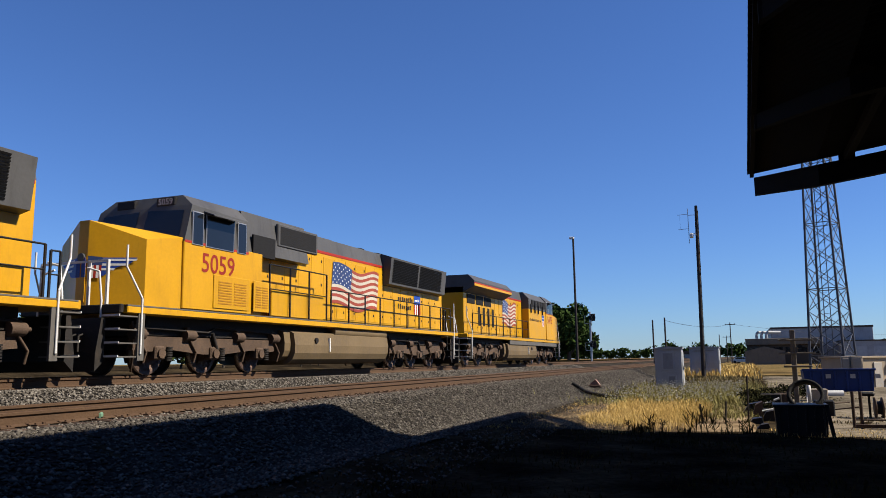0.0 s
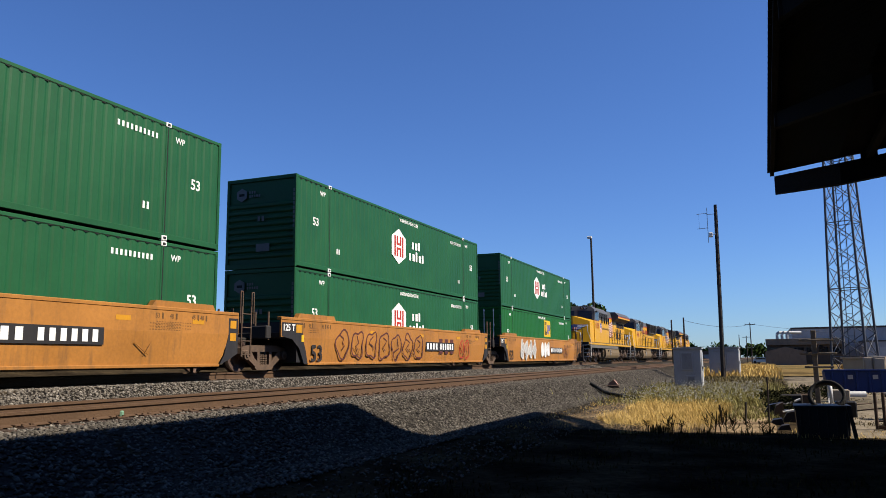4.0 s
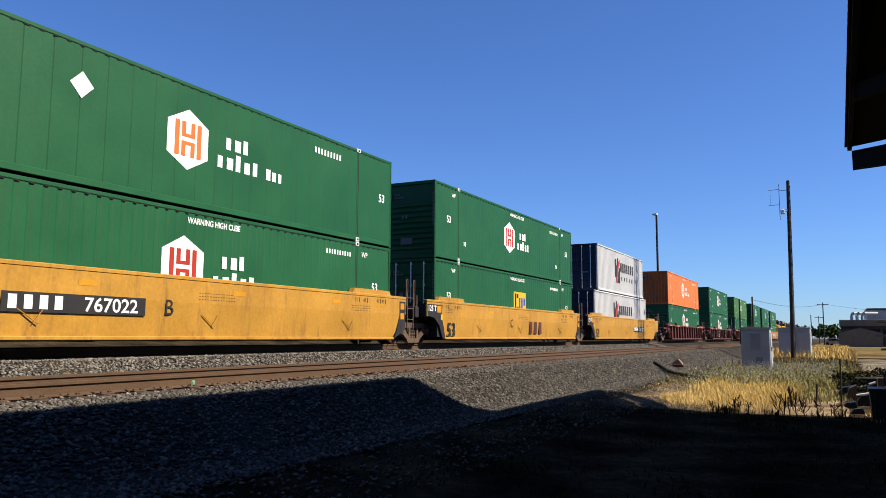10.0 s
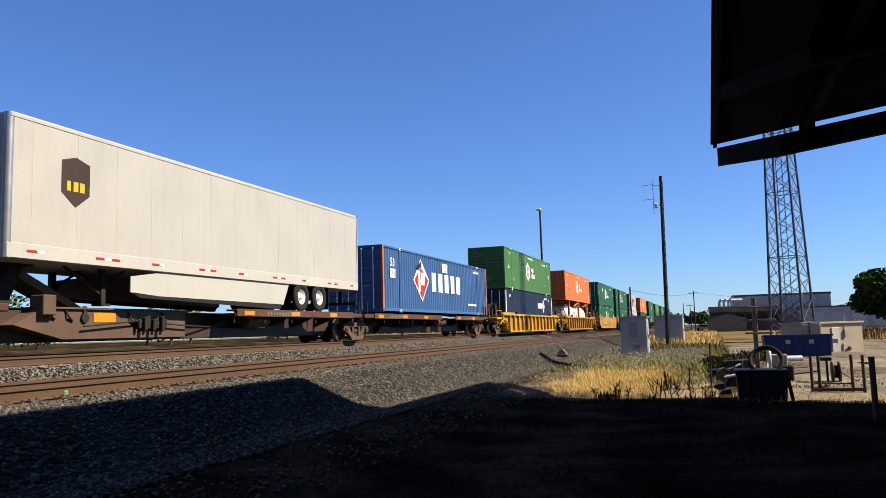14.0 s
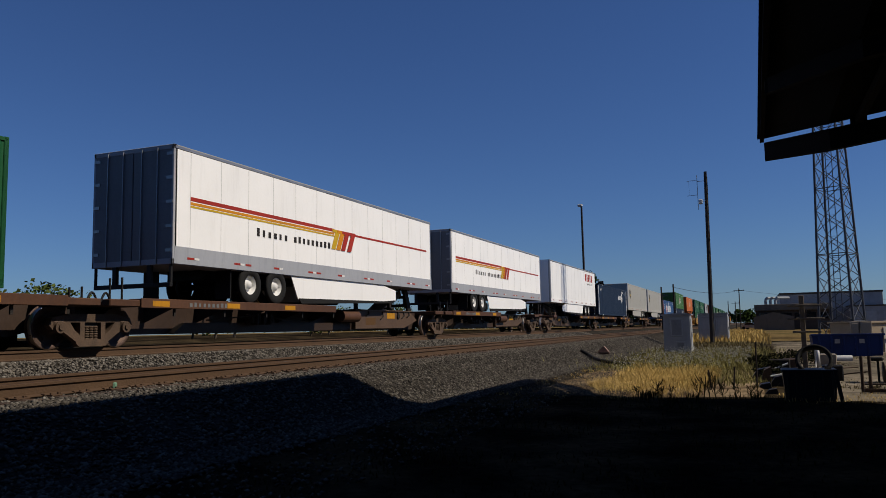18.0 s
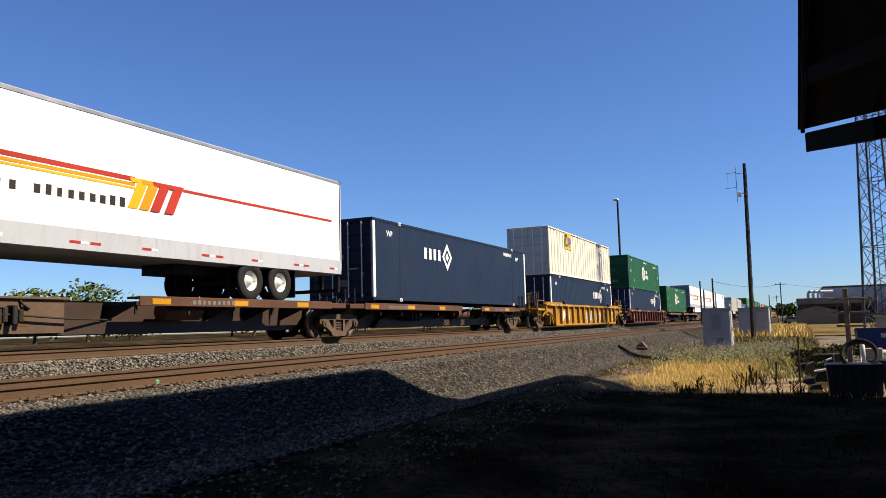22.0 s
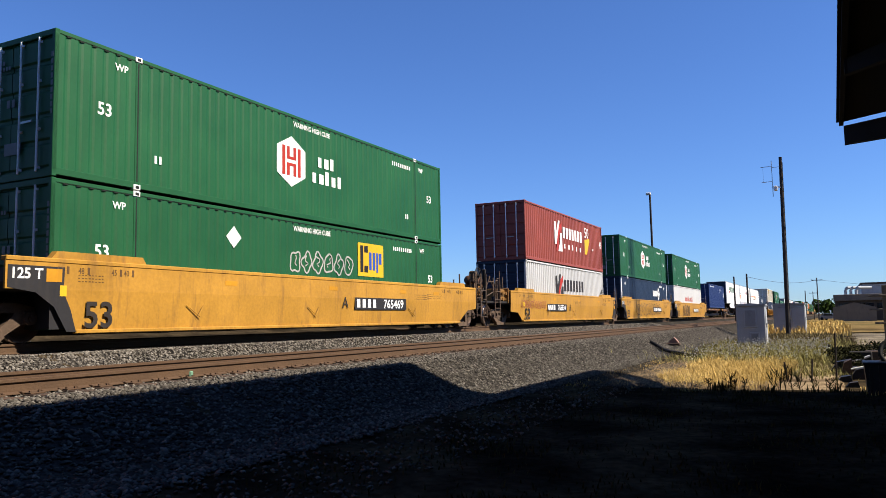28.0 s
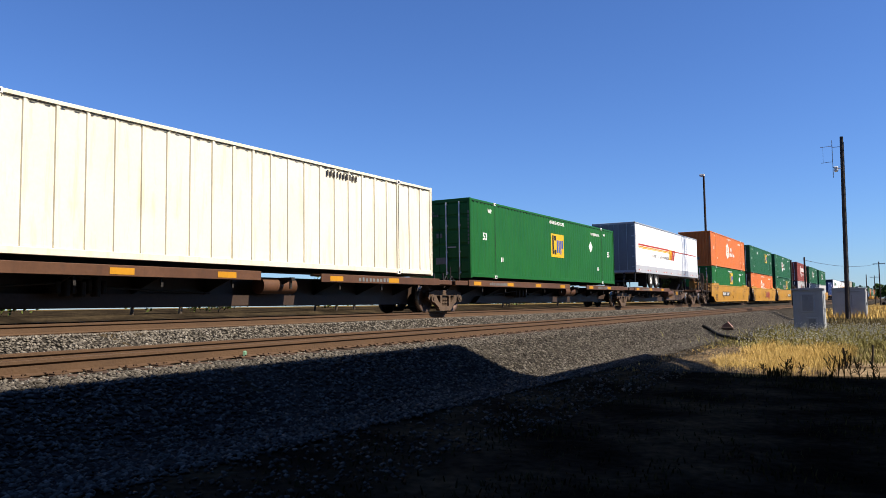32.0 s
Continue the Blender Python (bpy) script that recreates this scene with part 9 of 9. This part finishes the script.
# spine cars and their loads
T1 = "spine cars"
SPINES = [(-295.2, -277.8, 1, 1), (-312.6, -295.2, 1, 0), (-329.8, -312.6, 1, 0), (-347.0, -329.8, 1, 0), (-363.9, -347.0, 1, 0),
          (-384.1, -367.7, 1, 1), (-403.6, -384.1, 1, 0), (-421.7, -403.6, 1, 0),
          (-488.9, -472.1, 1, 1), (-506.0, -488.9, 1, 0), (-523.2, -506.0, 1, 0), (-540.2, -523.2, 1, 0), (-559.0, -540.2, 1, 0),
          (-703.3, -685.6, 1, 1), (-723.0, -703.3, 1, 0), (-743.0, -723.0, 1, 0)]
BARE = {-312.6: "rear", -329.8: "rear", -363.9: "rear", -384.1: "front", -403.6: "front", -506.0: "rear", -523.2: "rear", -540.2: "rear", -703.3: "front"}
for a, b, rt, ft in SPINES:
    ride(spine_unit("rusty brown spine car platform with orange reflectors", T1, b - a, rt, ft, BARE.get(a, "")), a)
TG = "road trailers on the train"


def pacer(r, L):
    s = poly_plate(Shape(), X, [(3.6, 1.55), (4.75, 0.55), (5.75, 1.6), (4.6, 2.6)])
    m = part("diamond_mark", s, WHITE, r)
    part("diamond_red", poly_plate(Shape(), X + 0.005, [(3.72, 1.55), (4.75, 0.66), (5.63, 1.6), (4.6, 2.2)]), RED, m)
    s = plate(Shape(), X + 0.010, 4.25, 4.5, 1.0, 2.0)
    plate(s, X + 0.010, 4.6, 5.1, 1.35, 1.95)
    part("diamond_figure", s, WHITE, m)
    part("diamond_blue", poly_plate(Shape(), X + 0.010, [(3.9, 2.15), (4.7, 2.52), (4.7, 2.25), (4.2, 2.02)]), NAVY, m)
    name_bars(r, WHITE, X, 6.15, 1.1, 0.95, 5, 0.99, random.Random(6), 0.2, True)
    letter("53", r, X, 1.1, 2.2, 0.36, WHITE)
    letter("110", part("notice_panel", plate(Shape(), X, 0.8, 1.4, 1.5, 1.9), WHITE, r), X + 0.006, 1.1, 1.73, 0.26, STENCIL)
    letter("110", part("notice_panel", plate(Shape(), X, 7.75, 8.6, 2.15, 2.62), WHITE, r), X + 0.006, 8.17, 2.38, 0.32, STENCIL)
    s = bars(Shape(), X, 12.2, 0.52, 0.16, 13, 0.13, random.Random(1), 0.3)
    bars(s, X, 13.3, 2.45, 0.16, 10, 0.12, random.Random(1), 0.3)
    part("small_lettering", s, WHITE, r)
    s = Shape()
    for y in (-0.004, L - 0.12):
        s.box(CW - 0.08, CW + 0.004, y, y + 0.124, 0.14, CH - 0.02)
    part("orange_corner_strip", s, ORANGE, r, "orange corner strip")


ride(container("bright blue corrugated container with white name bars", BLUE, BLUE, CL, "iso", "door", True, [pacer], "freight containers of the train"), -293.0, Z_SPINE)


def brown_shield(r, L, x):
    s = poly_plate(Shape(), x, [(1.35, 4.2), (1.35, 3.5), (1.75, 3.2), (2.15, 3.5), (2.15, 4.2), (1.75, 4.32)])
    m = part("shield_mark", s, SPINE_BROWN, r, "brown shield mark")
    part("shield_lettering", bars(Shape(), x + 0.005, 1.5, 3.55, 0.3, 3, 0.18, random.Random(1), 0.25), YELLOW_MARK, m)


for y in (-311.6, -328.9):
    ride(trailer("pale grey road trailer with brown shield mark", GREY_TRAILER, TG, False, [brown_shield], band=GREY_TRAILER), y)
ride(navy_box("door", 10.9), -346.35, Z_SPINE)


def red_name(r, L, x):
    name_bars(r, RED, x, 11.9, 4.0, 0.62, 5, 0.62, random.Random(5), 0.2, True)
    s = bars(Shape(), x, 12.6, 3.72, 0.13, 5, 0.42, random.Random(6), 0.5)
    part("small_lettering", s, STENCIL, r)


ride(trailer("white road trailer with red name bars", WHITE_TRAILER, TG, False, [red_name], band=WHITE_TRAILER), -364.0)
ride(trailer("white road trailer with orange and red stripes", WHITE_TRAILER, TG, True, [stripe_marks()]), -382.9)
ride(trailer("white road trailer with orange and red stripes", WHITE_TRAILER, TG, True, [stripe_marks()]), -401.45)
ride(green_box(), -422.1, Z_SPINE)
stack(-442.9, navy_box(), green_box())
ride(ribbed_well("red-brown ribbed well car", CAR_BROWN, 1.16, "single well cars", [lambda r: letter("53", r, 1.418, 0.94, 0.64, 0.42, YELLOW_MARK)]), -442.9)
def patches(r):
    """Pale repaint patches with stencilled figures."""
    for y, z, w, h, m in ((12.0, 0.5, 0.7, 0.55, YELLOW_MARK), (13.5, 0.55, 0.62, 0.6, GRAF_CREAM), (14.6, 0.5, 0.5, 0.4, GRAF_WHITE), (15.4, 0.7, 0.5, 0.3, GRAF_CREAM), (15.3, 0.35, 0.55, 0.25, YELLOW_MARK)):
        q = part("paint_patch", poly_plate(Shape(), 1.403, [(y, z), (y + w, z + 0.03), (y + w - 0.04, z + h), (y + 0.03, z + h - 0.02)], 0.003), m, r, "pale repainted patch")
        part("patch_lettering", bars(Shape(), 1.407, y + 0.08, z + 0.1, h * 0.25, 3, w * 0.24, random.Random(4), 0.3, 0.003), STENCIL, q)
    letter("53", r, 1.410, 13.8, 0.88, 0.36, STENCIL)


cream = container("cream ribbed container with yellow square mark", CREAM, None, CL, "posts", "door", True, [square_mark(4.25, 1.78, 2.8, 1.5), small_bars(-4.2, 2.6, 0.14, 10, 0.13, STENCIL)], "freight containers of the train")
stack(-466.35, navy_box(), cream)
ride(ribbed_well("rust-stained yellow ribbed well car with graffiti", TANK_CAR_YELLOW, 1.32, "single well cars", [tag(1.6, 3.6, 0.35, 1.05, 2, GRAF_GREY, 23, 0.04, GRAF_WHITE, 1.403), tag(7.6, 9.6, 0.3, 1.0, 3, GRAF_WHITE, 24, 0.05, GRAF_GREY, 1.403), tag(10.5, 12.3, 0.3, 1.0, 3, GRAF_WHITE, 25, 0.06, None, 1.403), patches]), -466.35)
ride(navy_box("door", 4.0), -487.1, Z_SPINE)
ride(trailer("white road trailer with orange and red stripes", WHITE_TRAILER, TG, False, [stripe_marks()], skirt=False), -505.25)


def winged_red(r, L, x):
    for k, (dy, m) in enumerate(((0.0, BRIGHT_ORANGE), (0.45, RED), (0.95, NUMBER_RED))):
        part("slanted_mark", poly_plate(Shape(), x + 0.005 * k, [(0.5 + dy, 2.75), (0.85 + dy, 2.75), (1.15 + dy, 3.45), (0.35 + dy, 3.45), (0.45 + dy, 3.3), (0.72 + dy, 3.3)]), m, r)
    name_bars(r, STENCIL, x, 0.4, 3.55, 0.19, 15, 0.15, random.Random(4), 0.45)
    s = Shape()
    for dy, dz in ((-0.42, 0), (0.42, 0), (0, 0.42), (0, -0.42)):
        poly_plate(s, x, [(9.45 + dy - 0.3, 3.82 + dz), (9.45 + dy, 3.82 + dz + 0.3), (9.45 + dy + 0.3, 3.82 + dz), (9.45 + dy, 3.82 + dz - 0.3)])
    part("cross_mark", s, RED, r, "red cross of four diamonds")
    name_bars(r, STENCIL, x, 10.35, 3.66, 0.62, 3, 0.48, random.Random(3), 0.22)
    name_bars(r, STENCIL, x, 10.35, 3.30, 0.19, 12, 0.19, random.Random(4), 0.3)
    part("small_lettering", bars(Shape(), x, 10.35, 3.0, 0.14, 12, 0.15, random.Random(4), 0.3), ORANGE, r)
    s = poly_plate(Shape(), x, [(13.2, 2.6), (14.1, 2.6), (14.9, 4.6), (13.9, 4.6)])
    poly_plate(s, x, [(14.6, 2.6), (15.7, 2.6), (16.05, 3.6), (16.05, 4.6), (15.5, 4.6)])
    part("pale_swash", s, GREY_TRAILER, r, "pale grey slanted swash")


ride(trailer("white road trailer with red cross mark and slanted stripes", WHITE_TRAILER, TG, False, [winged_red]), -522.75)


def green_name(r, L, x):
    name_bars(r, GREEN, x, 4.0, 3.52, 0.74, 10, 0.69, random.Random(6), 0.1, True)
    s = poly_plate(Shape(), x, [(2.65, 3.78), (3.75, 3.78), (3.75, 4.25), (2.85, 4.25)])
    part("square_mark", s, GREEN, r)
    part("square_mark", poly_plate(Shape(), x, [(2.65, 3.4), (3.65, 3.4), (3.75, 3.70), (2.65, 3.70)]), RED, r)
    part("placard", poly_plate(Shape(), x, [(7.9, 2.6), (8.15, 2.85), (8.4, 2.6), (8.15, 2.35)]), ALU, r)


ride(trailer("white road trailer with large green name bars", WHITE_TRAILER, TG, False, [green_name], nose=NAVY, band=WHITE_TRAILER), -539.5)
ride(sea_box("deep blue corrugated container", DEEP_BLUE, None, 13.72, [write("45", -0.75, 1.7, 0.5), small_bars(-4.2, 2.2, 0.3, 3, 0.3), small_bars(-4.4, 2.0, 0.12, 6, 0.15), small_bars(1.2, 2.5, 0.14, 16, 0.2)]), -556.15, Z_SPINE)
# yellow sets
stack(-578.6, sea_box("white corrugated container with red name bars", WHITE_BOX, None, CL, [small_bars(6.0, 1.5, 0.5, 9, 0.5, RED)], "fine"), green_box("door"))
stack(-598.15, navy_box(), green_box("door"))
lo = sea_box("white corrugated container with navy end", WHITE_BOX, NAVY, 13.72, [horizon(STENCIL, RED), write("45", -0.4, 1.6, 0.38, STENCIL)])


def red_sea(r, L):
    letter("50", r, X, 10.35, 2.2, 0.62, WHITE)
    s = poly_plate(Shape(), X, [(9.9, 0.9), (10.3, 0.9), (10.9, 1.7), (10.9, 1.9), (9.9, 1.75)])
    part("flame_mark", s, YELLOW_MARK, r)


hi = sea_box("red-brown corrugated container with white name bars", RED_BROWN, RED_BROWN, 13.72, [horizon(WHITE, RED), red_sea, write("45", -0.4, 1.7, 0.38), small_bars(-2.3, 1.2, 0.12, 3, 0.12)])
ride(lo, -616.55, Z_WELL), ride(hi, -616.5, Z_TOP)
for y, re, fe in ((-578.6, False, True), (-598.15, False, False), (-617.7, True, False)):
    ride(smooth_well("yellow well car with plain plate sides and scrawls", CAR_YELLOW, re, fe, G1, {-578.6: [tag(3, 7, 0.3, 1.3, 4, STENCIL, 31, 0.12)], -598.15: [tag(3.5, 12, 0.4, 1.3, 9, STENCIL, 32, 0.06)], -617.7: [tag(-0.2, 3.2, 0.8, 1.15, 11, RED_BROWN, 33, 0.03)]}[y], 3.4 if y == -617.7 else 9.2, "765834" if y == -617.7 else "", "B" if y == -617.7 else ""), y)
stack(-641.55, emp_box("door", 11.2, 1.46, 2.5, GREEN, [rhomb(4.95, 2.17), lambda r, L: scrawl(r, X, 7.1, 10.2, 1.42, 2.02, 6, GRAF_GREY, 41, 0.05)]), green_box("door"))
stack(-660.5, orange_box("door"), container("dark green corrugated container with yellow square mark", GREEN, None, CL, "fine", "door", True, STD + [square_mark(11.3, 1.4, 2.4), rhomb(4.95, 2.27)], "freight containers of the train"))
stack(-680.1, emp_box("door", 8.6, 1.5, 2.5, GREEN_B, [rhomb(12.7, 2.0)]), orange_box())
for y, re, fe in ((-641.55, False, True), (-660.5, False, False), (-680.1, True, False)):
    ride(smooth_well("yellow well car with plain plate sides", CAR_YELLOW, re, fe, G1, [name_mark(8.6, 3, RED_BROWN, 0.75, 0.6), tag(10.55, 11.6, 0.4, 1.15, 2, RED, 34, 0.1)] if y == -660.5 else (), 9.9 if y == -641.55 else 3.0, "765469", {-641.55: "A", -660.5: "C", -680.1: "B"}[y], 2.5, y != -660.5), y)
ride(trailer("white road trailer with orange and red stripes", WHITE_TRAILER, TG, True, [stripe_marks()], skirt=False), -701.4)
ride(emp_box("door", 8.2, 1.09, 2.13, GREEN_B, [rhomb(12.53, 1.81)]), -721.6, Z_SPINE)
ride(container("tall cream ribbed freight container", CREAM, None, CL, "posts", "door", True, [small_bars(-5.4, 2.55, 0.16, 10, 0.14, STENCIL)], "freight containers of the train"), -740.35, Z_SPINE)



# ---- motion ----
def run(t):
    """How far the train has gone."""
    return 22.894 * t + 0.01268 * t * t


def motions():
    times = [i * 2.0 for i in range(17)]
    for thing, y, z in MOVING:
        turn = 180 if thing is lead else 0
        walk(thing, [(t, pose(TRACK_X, y + run(t), z, 0, 0, turn)) for t in times])
    first = WHEELSETS[0]
    walk(first, [(i / FPS, pose(0, 0, 0, -84 * i, 0, 0)) for i in range(32 * FPS + 1)])
    act, slot = first.animation_data.action, first.animation_data.action_slot
    for w in WHEELSETS[1:]:
        w.rotation_mode = "QUATERNION"
        w.animation_data_create()
        w.animation_data.action = act
        w.animation_data.action_slot = slot


motions()
